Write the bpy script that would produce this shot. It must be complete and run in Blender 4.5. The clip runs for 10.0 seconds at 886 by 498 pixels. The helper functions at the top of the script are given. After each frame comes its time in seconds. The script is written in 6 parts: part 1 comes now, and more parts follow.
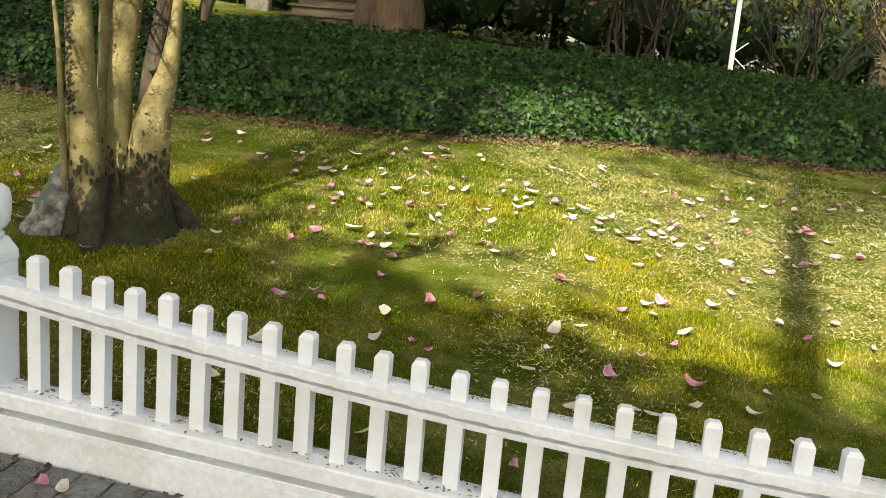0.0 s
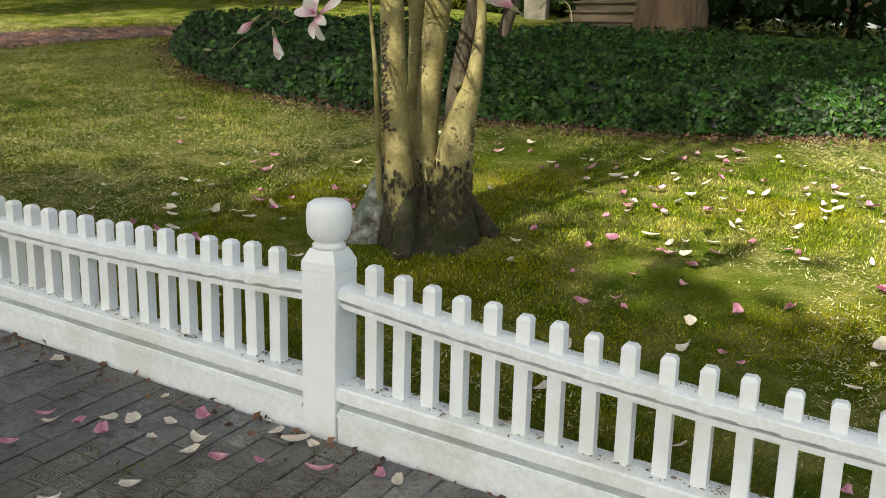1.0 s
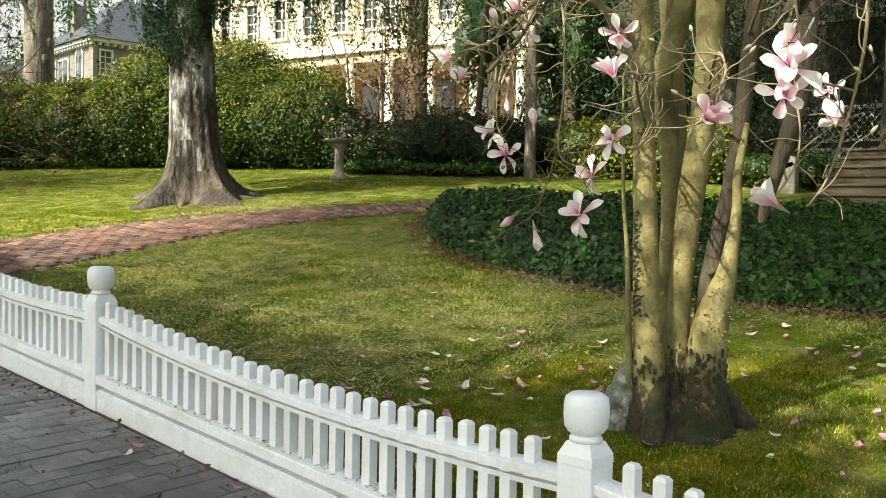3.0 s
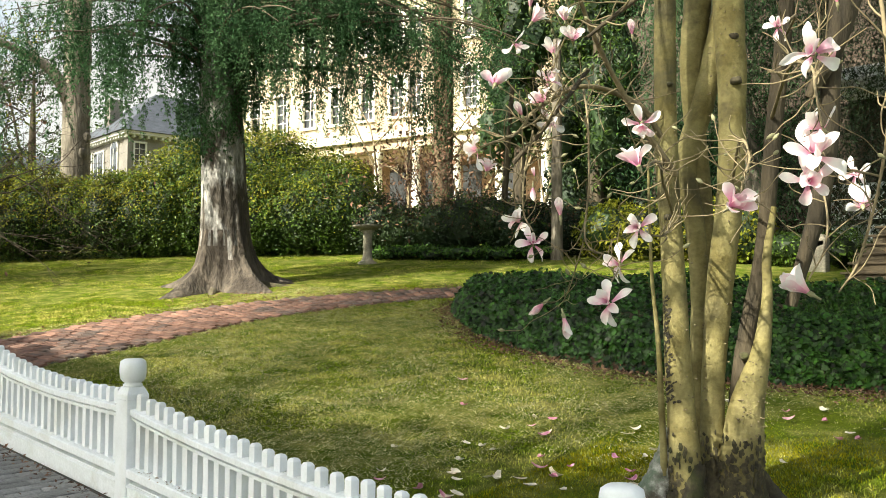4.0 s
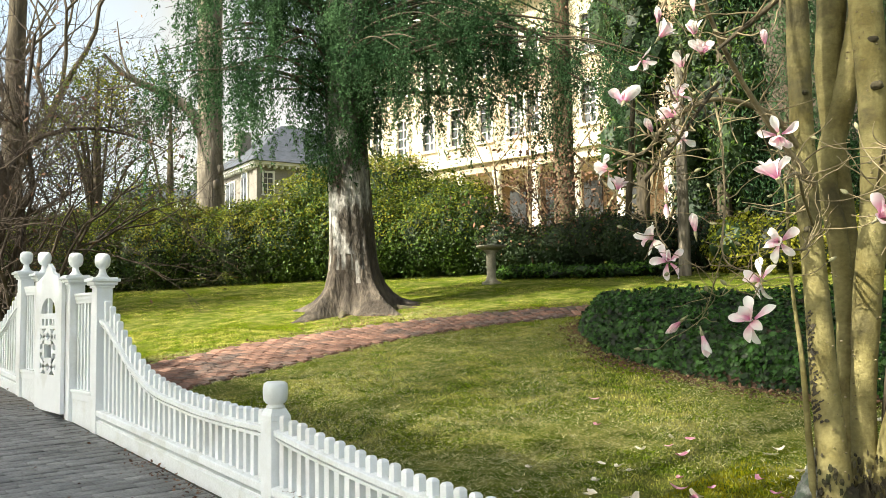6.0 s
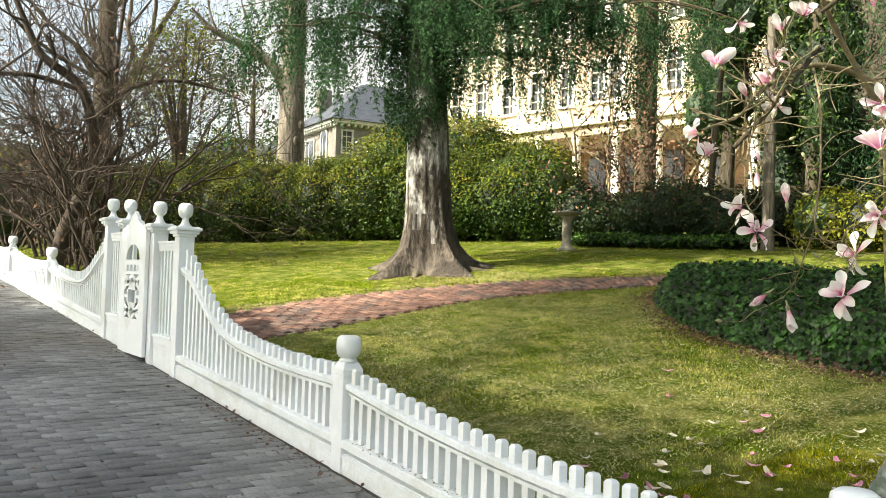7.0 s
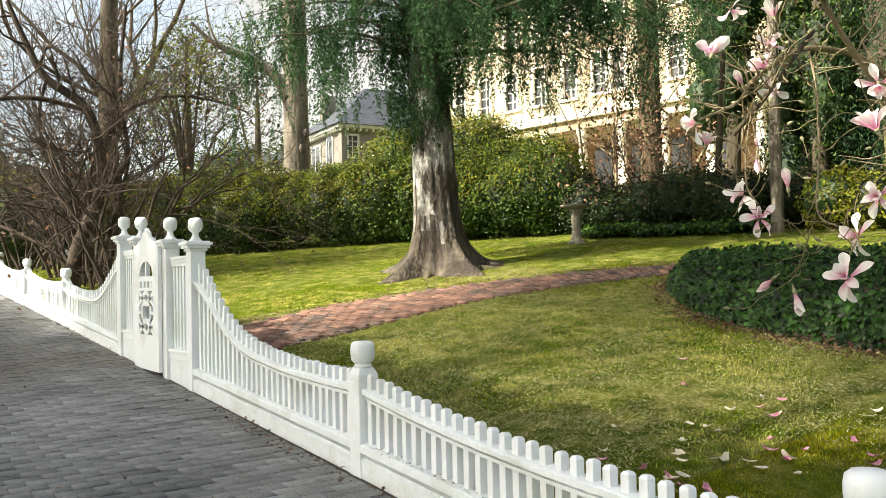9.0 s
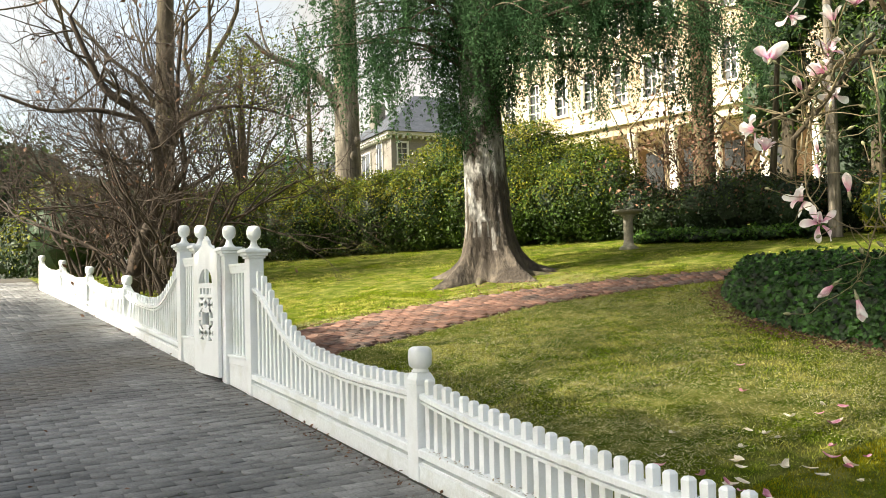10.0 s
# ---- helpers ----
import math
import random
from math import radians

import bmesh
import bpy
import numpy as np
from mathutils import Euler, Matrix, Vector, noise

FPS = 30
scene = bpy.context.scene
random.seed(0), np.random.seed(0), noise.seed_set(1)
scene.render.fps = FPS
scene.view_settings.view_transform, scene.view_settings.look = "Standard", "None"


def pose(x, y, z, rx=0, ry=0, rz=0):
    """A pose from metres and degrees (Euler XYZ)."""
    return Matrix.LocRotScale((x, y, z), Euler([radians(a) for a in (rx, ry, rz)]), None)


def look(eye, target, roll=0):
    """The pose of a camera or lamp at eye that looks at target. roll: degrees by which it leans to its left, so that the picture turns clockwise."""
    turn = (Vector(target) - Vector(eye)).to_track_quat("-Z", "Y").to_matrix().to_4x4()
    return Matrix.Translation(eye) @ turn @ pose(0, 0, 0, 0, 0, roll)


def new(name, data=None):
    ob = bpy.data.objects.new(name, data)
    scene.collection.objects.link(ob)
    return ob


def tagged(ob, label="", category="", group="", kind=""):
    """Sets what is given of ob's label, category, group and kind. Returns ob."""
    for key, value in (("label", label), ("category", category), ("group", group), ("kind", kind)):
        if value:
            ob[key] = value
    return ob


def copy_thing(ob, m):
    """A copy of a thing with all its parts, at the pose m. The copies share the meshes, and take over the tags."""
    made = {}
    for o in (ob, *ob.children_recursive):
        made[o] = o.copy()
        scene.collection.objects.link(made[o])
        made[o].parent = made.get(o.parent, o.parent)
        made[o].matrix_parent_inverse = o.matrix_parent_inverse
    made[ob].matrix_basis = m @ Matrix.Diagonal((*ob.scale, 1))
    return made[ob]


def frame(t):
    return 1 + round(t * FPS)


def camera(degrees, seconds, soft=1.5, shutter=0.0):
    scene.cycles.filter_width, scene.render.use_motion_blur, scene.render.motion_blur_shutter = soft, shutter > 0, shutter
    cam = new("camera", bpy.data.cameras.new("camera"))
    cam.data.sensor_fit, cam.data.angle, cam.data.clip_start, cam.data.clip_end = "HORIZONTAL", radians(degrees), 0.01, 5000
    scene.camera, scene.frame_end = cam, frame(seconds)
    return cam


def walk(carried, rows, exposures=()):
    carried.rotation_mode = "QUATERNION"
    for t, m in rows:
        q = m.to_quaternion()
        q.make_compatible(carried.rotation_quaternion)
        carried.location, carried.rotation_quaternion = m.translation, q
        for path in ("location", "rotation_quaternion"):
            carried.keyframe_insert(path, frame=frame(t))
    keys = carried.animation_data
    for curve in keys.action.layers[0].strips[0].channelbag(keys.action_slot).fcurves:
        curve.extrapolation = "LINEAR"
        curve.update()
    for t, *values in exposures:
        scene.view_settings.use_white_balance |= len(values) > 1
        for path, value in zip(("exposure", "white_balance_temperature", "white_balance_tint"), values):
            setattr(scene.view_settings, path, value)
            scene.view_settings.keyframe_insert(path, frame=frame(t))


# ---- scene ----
cam = camera(52.3, 10.0, soft=0.6)
PATH = [
    (0, (1.711, -2.247, 1.216), (1.38, -0.317, 0.806), 5),
    (0.3, (1.669, -2.27, 1.204), (1.147, -0.389, 0.765), 2.94),
    (0.5, (1.636, -2.267, 1.2), (1, -0.426, 0.747), 2.35),
    (1, (1.574, -2.309, 1.23), (0.69, -0.568, 0.797), 1.37),
    (1.5, (1.543, -2.343, 1.241), (0.459, -0.706, 0.86), 1.23),
    (2, (1.522, -2.377, 1.268), (0.279, -0.839, 0.97), 0.64),
    (2.5, (1.529, -2.405, 1.291), (0.223, -0.906, 1.069), 0.61),
    (3, (1.53, -2.399, 1.322), (0.197, -0.911, 1.239), 1.2),
    (3.2, (1.535, -2.409, 1.324), (0.185, -0.933, 1.319), 1.26),
    (4.5, (1.545, -2.422, 1.362), (0.151, -0.994, 1.481), -0.31),
    (5, (1.554, -2.446, 1.362), (0.112, -1.067, 1.499), -0.46),
    (6.5, (1.517, -2.48, 1.349), (-0.095, -1.302, 1.463), 0.17),
    (7, (1.499, -2.471, 1.342), (-0.159, -1.354, 1.403), 1.83),
    (7.5, (1.53, -2.498, 1.349), (-0.155, -1.421, 1.391), 1.17),
    (8, (1.539, -2.471, 1.361), (-0.129, -1.369, 1.419), -0.04),
    (8.5, (1.536, -2.477, 1.355), (-0.138, -1.383, 1.416), -0.63),
    (9, (1.539, -2.47, 1.355), (-0.133, -1.375, 1.414), -1.22),
    (9.5, (1.548, -2.491, 1.354), (-0.128, -1.402, 1.41), -1.59),
    (10, (1.571, -2.539, 1.357), (-0.158, -1.536, 1.432), -1.38),
]
EXPOSURES = [(0.0, 1.41, 7300, 9), (0.6, 1.26, 7050, 7), (1.5, 1.24, 6900, 4), (3.0, 1.48, 6900, 2), (5.0, 1.72, 6950, 3), (7.0, 1.76, 6950, 4), (10.0, 1.66, 7150, 6)]
walk(cam, [(t, look(eye, target, roll)) for t, eye, target, roll in PATH], EXPOSURES)

# ---- world and sun ----
SUN = Vector((-0.13, -0.76, 0.64)).normalized()          # towards the sun
world = bpy.data.worlds.new("sky")
world.use_nodes = True
scene.world = world
_wn = world.node_tree.nodes
_sky = _wn.new("ShaderNodeTexSky")
_sky.sky_type = "NISHITA"
_sky.sun_disc = False
_sky.sun_elevation = math.asin(SUN.z)
_sky.sun_rotation = math.atan2(SUN.x, SUN.y)
_sky.air_density, _sky.dust_density, _sky.ozone_density = 1.0, 3.2, 0.7
_wl = world.node_tree.links
_dir = _wn.new("ShaderNodeTexCoord")
_cloud = _wn.new("ShaderNodeTexNoise")                    # broken high cloud
_cloud.inputs["Scale"].default_value, _cloud.inputs["Detail"].default_value = 3.2, 7
_cover = _wn.new("ShaderNodeMapRange")
_cover.inputs["From Min"].default_value, _cover.inputs["From Max"].default_value = 0.38, 0.60
_cover.inputs["To Min"].default_value, _cover.inputs["To Max"].default_value = 0.25, 0.95
_grey = _wn.new("ShaderNodeRGBToBW")
_bright = _wn.new("ShaderNodeMath")
_bright.operation, _bright.inputs[1].default_value = "MULTIPLY", 0.84
_blend = _wn.new("ShaderNodeMix")
_blend.data_type = "RGBA"
_wl.new(_dir.outputs["Generated"], _cloud.inputs["Vector"])
_wl.new(_cloud.outputs["Fac"], _cover.inputs["Value"])
_wl.new(_sky.outputs[0], _grey.inputs[0])
_wl.new(_grey.outputs[0], _bright.inputs[0])
_wl.new(_cover.outputs[0], _blend.inputs[0])
_wl.new(_sky.outputs[0], _blend.inputs[6])
_wl.new(_bright.outputs[0], _blend.inputs[7])
_wl.new(_blend.outputs[2], _wn["Background"].inputs[0])
_wn["Background"].inputs[1].default_value = 0.14
sun = new("sun", bpy.data.lights.new("sun", "SUN"))
sun.data.energy, sun.data.angle, sun.data.color = 5.0, radians(0.6), (1.0, 0.94, 0.85)
sun.matrix_world = look((0, -20, 25), Vector((0, -20, 25)) - SUN)

# ---- materials ----


def ramp(nt, fac, stops):
    r = nt.nodes.new("ShaderNodeValToRGB")
    while len(r.color_ramp.elements) < len(stops):
        r.color_ramp.elements.new(0.5)
    for el, (p, c) in zip(r.color_ramp.elements, stops):
        el.position, el.color = p, (*c, 1)
    nt.links.new(fac, r.inputs[0])
    return r.outputs[0]


def texture(nt, scale, detail=6, stretch=(1, 1, 1), rough=0.6, coords="Object"):
    tc = nt.nodes.new("ShaderNodeTexCoord")
    mp = nt.nodes.new("ShaderNodeMapping")
    mp.inputs["Scale"].default_value = stretch
    no = nt.nodes.new("ShaderNodeTexNoise")
    no.inputs["Scale"].default_value, no.inputs["Detail"].default_value, no.inputs["Roughness"].default_value = scale, detail, rough
    place = nt.nodes.new("ShaderNodeNewGeometry").outputs["Position"] if coords == "World" else tc.outputs[coords]
    nt.links.new(place, mp.inputs[0])
    nt.links.new(mp.outputs[0], no.inputs[0])
    return no.outputs["Fac"]


def mixed(nt, fac, a, b, mode="MIX"):
    m = nt.nodes.new("ShaderNodeMix")
    m.data_type, m.blend_type = "RGBA", mode
    for sock, v in ((m.inputs[0], fac), (m.inputs[6], a), (m.inputs[7], b)):
        if isinstance(v, (int, float)):
            sock.default_value = v
        elif isinstance(v, tuple):
            sock.default_value = (*v, 1)
        else:
            nt.links.new(v, sock)
    return m.outputs[2]


def material(name, c1, c2, scale=8, rough=0.7, bump=0.3, fine=60, stretch=(1, 1, 1), third=None, island=0.0, per_object=0.0,
             translucent=0.0, metallic=0.0, coords="Object", dist=0.01, spread=(0.35, 0.65), contrast=(0.62, 1.3), gloss=0.5):
    """Two colours mixed by coarse noise, broken up by fine noise, with relief."""
    m = bpy.data.materials.new(name)
    m.use_nodes = True
    nt = m.node_tree
    b = nt.nodes["Principled BSDF"]
    coarse = texture(nt, scale, 6, stretch, coords=coords)
    grain = texture(nt, fine, 4, stretch, coords=coords)
    col = ramp(nt, coarse, [(spread[0], c1), (spread[1], c2)])
    if third:
        col = mixed(nt, ramp(nt, texture(nt, scale * 0.37, 5, stretch, coords=coords), [(0.52, (0, 0, 0)), (0.62, (1, 1, 1))]), col, third)
    col = mixed(nt, 0.7, col, ramp(nt, grain, [(0.3, (contrast[0],) * 3), (0.7, (contrast[1],) * 3)]), "MULTIPLY")
    if island or per_object:
        src = nt.nodes.new("ShaderNodeNewGeometry").outputs["Random Per Island"] if island else nt.nodes.new("ShaderNodeObjectInfo").outputs["Random"]
        amount = island or per_object
        col = mixed(nt, 1.0, col, ramp(nt, src, [(0, (1 - amount,) * 3), (1, (1 + amount,) * 3)]), "MULTIPLY")
    nt.links.new(col, b.inputs["Base Color"])
    b.inputs["Roughness"].default_value = rough
    b.inputs["Metallic"].default_value = metallic
    b.inputs["Specular IOR Level"].default_value = gloss if not translucent else min(gloss, 0.22)
    if bump:
        bp = nt.nodes.new("ShaderNodeBump")
        bp.inputs["Strength"].default_value, bp.inputs["Distance"].default_value = bump, dist
        nt.links.new(grain, bp.inputs["Height"])
        nt.links.new(bp.outputs[0], b.inputs["Normal"])
    if translucent:
        tr = nt.nodes.new("ShaderNodeBsdfTranslucent")
        mx = nt.nodes.new("ShaderNodeMixShader")
        mx.inputs[0].default_value = translucent
        nt.links.new(col, tr.inputs[0])
        nt.links.new(b.outputs[0], mx.inputs[1])
        nt.links.new(tr.outputs[0], mx.inputs[2])
        nt.links.new(mx.outputs[0], nt.nodes["Material Output"].inputs[0])
    return m


PAINT = material("white_paint", (0.85, 0.88, 0.90), (0.81, 0.84, 0.86), 5, 0.45, 0.10, 90, third=(0.74, 0.76, 0.75), dist=0.003, contrast=(0.95, 1.04), coords="World")
PAINT_OLD = material("weathered_white_paint", (0.85, 0.88, 0.90), (0.79, 0.82, 0.83), 9, 0.55, 0.35, 60, third=(0.74, 0.76, 0.74), dist=0.005, contrast=(0.84, 1.06), coords="World")
LAWN = material("lawn_soil", (0.060, 0.090, 0.007), (0.17, 0.17, 0.045), 5, 0.95, 0.9, 90, third=(0.075, 0.10, 0.008), dist=0.02, contrast=(0.35, 1.5), gloss=0.05, spread=(0.40, 0.62))
BLADE = material("grass_blade", (0.140, 0.205, 0.010), (0.41, 0.385, 0.10), 5, 0.6, 0, 40, contrast=(0.5, 1.5), gloss=0.06, island=0.55, translucent=0.35, spread=(0.40, 0.64), third=(0.17, 0.22, 0.013))
MOSS = material("moss_tuft", (0.075, 0.12, 0.006), (0.15, 0.17, 0.012), 2, 0.9, 0, 40, island=0.4, translucent=0.2)
GOLD_MOSS = material("golden_moss", (0.15, 0.165, 0.006), (0.31, 0.275, 0.012), 3, 0.9, 0, 40, island=0.35, translucent=0.3, gloss=0.03)
BRICK = material("red_brick", (0.105, 0.050, 0.034), (0.185, 0.100, 0.070), 5, 0.85, 0.6, 60, per_object=0.45, third=(0.08, 0.055, 0.045), coords="World")
PAVER = material("grey_paver", (0.062, 0.062, 0.061), (0.225, 0.223, 0.215), 0.8, 0.46, 0.8, 55, per_object=0.34, third=(0.105, 0.092, 0.072), contrast=(0.4, 1.35), coords="World", spread=(0.36, 0.64))
JOINT = material("dark_joint_soil", (0.035, 0.033, 0.028), (0.07, 0.06, 0.045), 8, 0.95, 0.6, 60)
IVY = material("ivy_leaf", (0.0045, 0.016, 0.002), (0.021, 0.060, 0.008), 6, 0.42, 0, 20, island=0.95, translucent=0.06, gloss=0.14)
IVY_LIGHT = material("young_ivy_leaf", (0.04, 0.10, 0.015), (0.09, 0.17, 0.025), 3, 0.5, 0, 20, island=0.4, translucent=0.25)
IVY_YOUNG = material("grassy_ivy_leaf", (0.012, 0.05, 0.006), (0.055, 0.11, 0.016), 3, 0.5, 0, 20, island=0.6, translucent=0.2)
WOOD_STEP = material("weathered_brown_board", (0.045, 0.034, 0.02), (0.11, 0.085, 0.05), 5, 0.85, 0.5, 40, stretch=(0.2, 1, 1))
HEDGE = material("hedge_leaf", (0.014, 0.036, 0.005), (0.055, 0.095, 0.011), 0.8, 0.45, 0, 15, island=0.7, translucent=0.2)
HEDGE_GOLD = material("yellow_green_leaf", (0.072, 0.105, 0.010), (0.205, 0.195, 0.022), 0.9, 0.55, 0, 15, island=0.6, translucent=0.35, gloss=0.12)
# dark evergreen leaves; also the painted shade inside the shrubs
DARK_LEAF = material("dark_leaf_and_inner_shade", (0.008, 0.020, 0.008), (0.022, 0.038, 0.013), 1, 0.5, 0, 15, island=0.6, translucent=0.1)
CONIFER = material("conifer_needle", (0.018, 0.050, 0.020), (0.070, 0.132, 0.060), 0.8, 0.75, 0, 15, island=0.55, translucent=0.35, gloss=0.04)
SOIL = material("dark_mulch", (0.035, 0.018, 0.010), (0.075, 0.04, 0.022), 9, 0.95, 0.8, 50)
MULCH_CHIP = material("brown_leaf_litter", (0.085, 0.040, 0.022), (0.17, 0.092, 0.052), 4, 0.85, 0, 30, island=0.5)
BARK_PALE = material("magnolia_bark", (0.120, 0.098, 0.026), (0.265, 0.230, 0.095), 5, 0.85, 0.5, 45, stretch=(1, 1, 1.2), third=(0.075, 0.064, 0.025), contrast=(0.7, 1.2))
BARK_GREY = material("grey_flaking_bark", (0.040, 0.032, 0.023), (0.37, 0.36, 0.34), 3.2, 0.9, 1.0, 20, stretch=(1, 1, 0.4), dist=0.05, spread=(0.46, 0.62), third=(0.045, 0.034, 0.024), contrast=(0.3, 1.4))
BARK_FOOT = material("furrowed_brown_bark", (0.026, 0.020, 0.014), (0.115, 0.093, 0.070), 5, 0.92, 1.0, 18, stretch=(1, 1, 0.3), dist=0.05, third=(0.04, 0.030, 0.021), contrast=(0.3, 1.4))
# damp moss colour, darkened to paint the shade at the magnolia's foot as well
BARK_BASE = material("mossy_shade_bark", (0.018, 0.015, 0.008), (0.070, 0.058, 0.028), 16, 0.95, 1.0, 50, third=(0.03, 0.034, 0.008), contrast=(0.4, 1.4))
BARK_SCAR = material("torn_dark_bark", (0.022, 0.018, 0.012), (0.06, 0.05, 0.032), 30, 0.95, 0.8, 80)
BARK_MOSSY = material("dark_mossy_bark", (0.035, 0.028, 0.014), (0.10, 0.085, 0.05), 9, 0.95, 0.8, 40, third=(0.05, 0.055, 0.015))
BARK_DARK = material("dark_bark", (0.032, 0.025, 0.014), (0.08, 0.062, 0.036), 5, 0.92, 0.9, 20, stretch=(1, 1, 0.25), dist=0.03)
BARK_BROWN = material("red_brown_bark", (0.05, 0.031, 0.016), (0.12, 0.078, 0.042), 6, 0.92, 1.0, 22, stretch=(1, 1, 0.15), dist=0.03)
BARK_TALL = material("tan_grey_bark", (0.060, 0.050, 0.036), (0.20, 0.175, 0.135), 3.5, 0.92, 1.0, 16, stretch=(1, 1, 0.2), dist=0.05, contrast=(0.35, 1.4), third=(0.08, 0.066, 0.048))
BARK_SHRUB = material("dark_brown_shrub_bark", (0.022, 0.015, 0.010), (0.06, 0.042, 0.028), 6, 0.92, 0.6, 30)
TWIG = material("grey_brown_twig", (0.12, 0.093, 0.05), (0.23, 0.185, 0.105), 10, 0.85, 0.2, 60)
LICHEN = material("pale_lichen", (0.40, 0.40, 0.36), (0.07, 0.062, 0.045), 20, 0.95, 0.9, 60, third=(0.11, 0.14, 0.10))
STONE = material("weathered_stone", (0.16, 0.145, 0.11), (0.27, 0.245, 0.19), 5, 0.9, 0.6, 40, third=(0.12, 0.12, 0.08))
STUCCO = material("cream_stucco", (0.36, 0.295, 0.20), (0.46, 0.39, 0.275), 0.5, 0.9, 0.3, 12, third=(0.27, 0.195, 0.12))
TRIM = material("cream_trim", (0.74, 0.68, 0.55), (0.80, 0.76, 0.66), 2, 0.7, 0.2, 30)
SLATE = material("blue_grey_slate", (0.026, 0.032, 0.042), (0.05, 0.058, 0.075), 2, 0.7, 0.4, 8, stretch=(1, 1, 3))
BROWN_WALL = material("brown_porch_shade_tone", (0.20, 0.13, 0.08), (0.30, 0.20, 0.12), 1, 0.9, 0.3, 14)
SHADE_WALL = material("shade_dark_wall", (0.040, 0.030, 0.021), (0.075, 0.055, 0.038), 1.5, 0.9, 0.4, 14, stretch=(0.3, 0.3, 4))
GREY_WALL = material("grey_tan_stucco", (0.12, 0.112, 0.10), (0.17, 0.155, 0.135), 0.6, 0.9, 0.3, 12)
PALE_FRAME = material("grey_white_trim", (0.42, 0.42, 0.40), (0.52, 0.51, 0.48), 2, 0.7, 0.2, 30)
GLASS_DARK = material("window_glass", (0.04, 0.045, 0.05), (0.07, 0.075, 0.08), 0.4, 0.08, 0, 5)
PETAL_FALLEN = material("fallen_white_petal", (0.74, 0.70, 0.58), (0.62, 0.50, 0.40), 6, 0.7, 0, 40, island=0.25, translucent=0.2)
PETAL_FALLEN_PINK = material("fallen_pink_petal", (0.50, 0.17, 0.27), (0.68, 0.42, 0.46), 12, 0.7, 0, 40, island=0.3, translucent=0.2)
DRY_SCRAP = material("dry_tan_scraps", (0.42, 0.37, 0.29), (0.16, 0.11, 0.07), 25, 0.85, 0, 40, island=0.5)
BLACK = material("black_rubber", (0.02, 0.02, 0.02), (0.035, 0.035, 0.035), 5, 0.5, 0.1, 30)
BUD = material("olive_fuzzy_bud", (0.20, 0.20, 0.10), (0.28, 0.26, 0.16), 20, 0.9, 0.2, 60)


def pressed_pattern(mat):
    """Presses two ringed rosettes on a ribbed ground into most of the pavers."""
    nt = mat.node_tree
    link = nt.links.new

    def calc(op, a, b=None):
        n = nt.nodes.new("ShaderNodeMath")
        n.operation = op
        for sock, v in ((n.inputs[0], a), (n.inputs[1], b)):
            if v is None:
                continue
            if isinstance(v, (int, float)):
                sock.default_value = v
            else:
                link(v, sock)
        return n.outputs[0]
    tc = nt.nodes.new("ShaderNodeTexCoord")
    sep = nt.nodes.new("ShaderNodeSeparateXYZ")
    link(tc.outputs["Object"], sep.inputs[0])
    x = calc("SUBTRACT", calc("ABSOLUTE", sep.outputs[0]), 0.048)
    y = sep.outputs[1]
    far = calc("SQRT", calc("ADD", calc("MULTIPLY", x, x), calc("MULTIPLY", y, y)))
    rings = calc("SINE", calc("MULTIPLY", far, 560.0))
    ribs = calc("SINE", calc("MULTIPLY", sep.outputs[0], 620.0))
    inside = calc("LESS_THAN", far, 0.036)
    pattern = calc("ADD", calc("MULTIPLY", rings, inside), calc("MULTIPLY", ribs, calc("SUBTRACT", 1.0, inside)))
    chosen = calc("GREATER_THAN", nt.nodes.new("ShaderNodeObjectInfo").outputs["Random"], 0.3)
    worn = calc("MULTIPLY", chosen, calc("GREATER_THAN", texture(nt, 9, 4, coords="World"), 0.43))
    height = calc("MULTIPLY", pattern, worn)
    bump = next(n for n in nt.nodes if n.type == "BUMP")
    b2 = nt.nodes.new("ShaderNodeBump")
    b2.inputs["Strength"].default_value, b2.inputs["Distance"].default_value = 0.7, 0.004
    link(height, b2.inputs["Height"])
    link(bump.outputs[0], b2.inputs["Normal"])
    b = nt.nodes["Principled BSDF"]
    link(b2.outputs[0], b.inputs["Normal"])
    old = b.inputs["Base Color"].links[0].from_socket
    link(mixed(nt, 1.0, old, ramp(nt, calc("MULTIPLY_ADD", height, 0.5), [(0.0, (0.62, 0.62, 0.62)), (0.5, (1.1, 1.1, 1.1))]), "MULTIPLY"), b.inputs["Base Color"])


pressed_pattern(PAVER)

# ---- building helpers ----
rng = np.random.default_rng(7)


def part(name, data, mat, parent=None, label=""):
    """Links a bmesh or mesh as one object; frees the bmesh."""
    if isinstance(data, bmesh.types.BMesh):
        me = bpy.data.meshes.new(name)
        data.to_mesh(me)
        data.free()
    else:
        me = data
    if mat and not me.materials:
        me.materials.append(mat)
    ob = new(name, me)
    if parent is not None:
        ob.parent = parent
    if label:
        ob["label"] = label
    return ob


def empty(name, at=(0, 0, 0)):
    ob = new(name)
    ob.location = at
    return ob


def smooth(ob):
    ob.data.polygons.foreach_set("use_smooth", [True] * len(ob.data.polygons))
    return ob


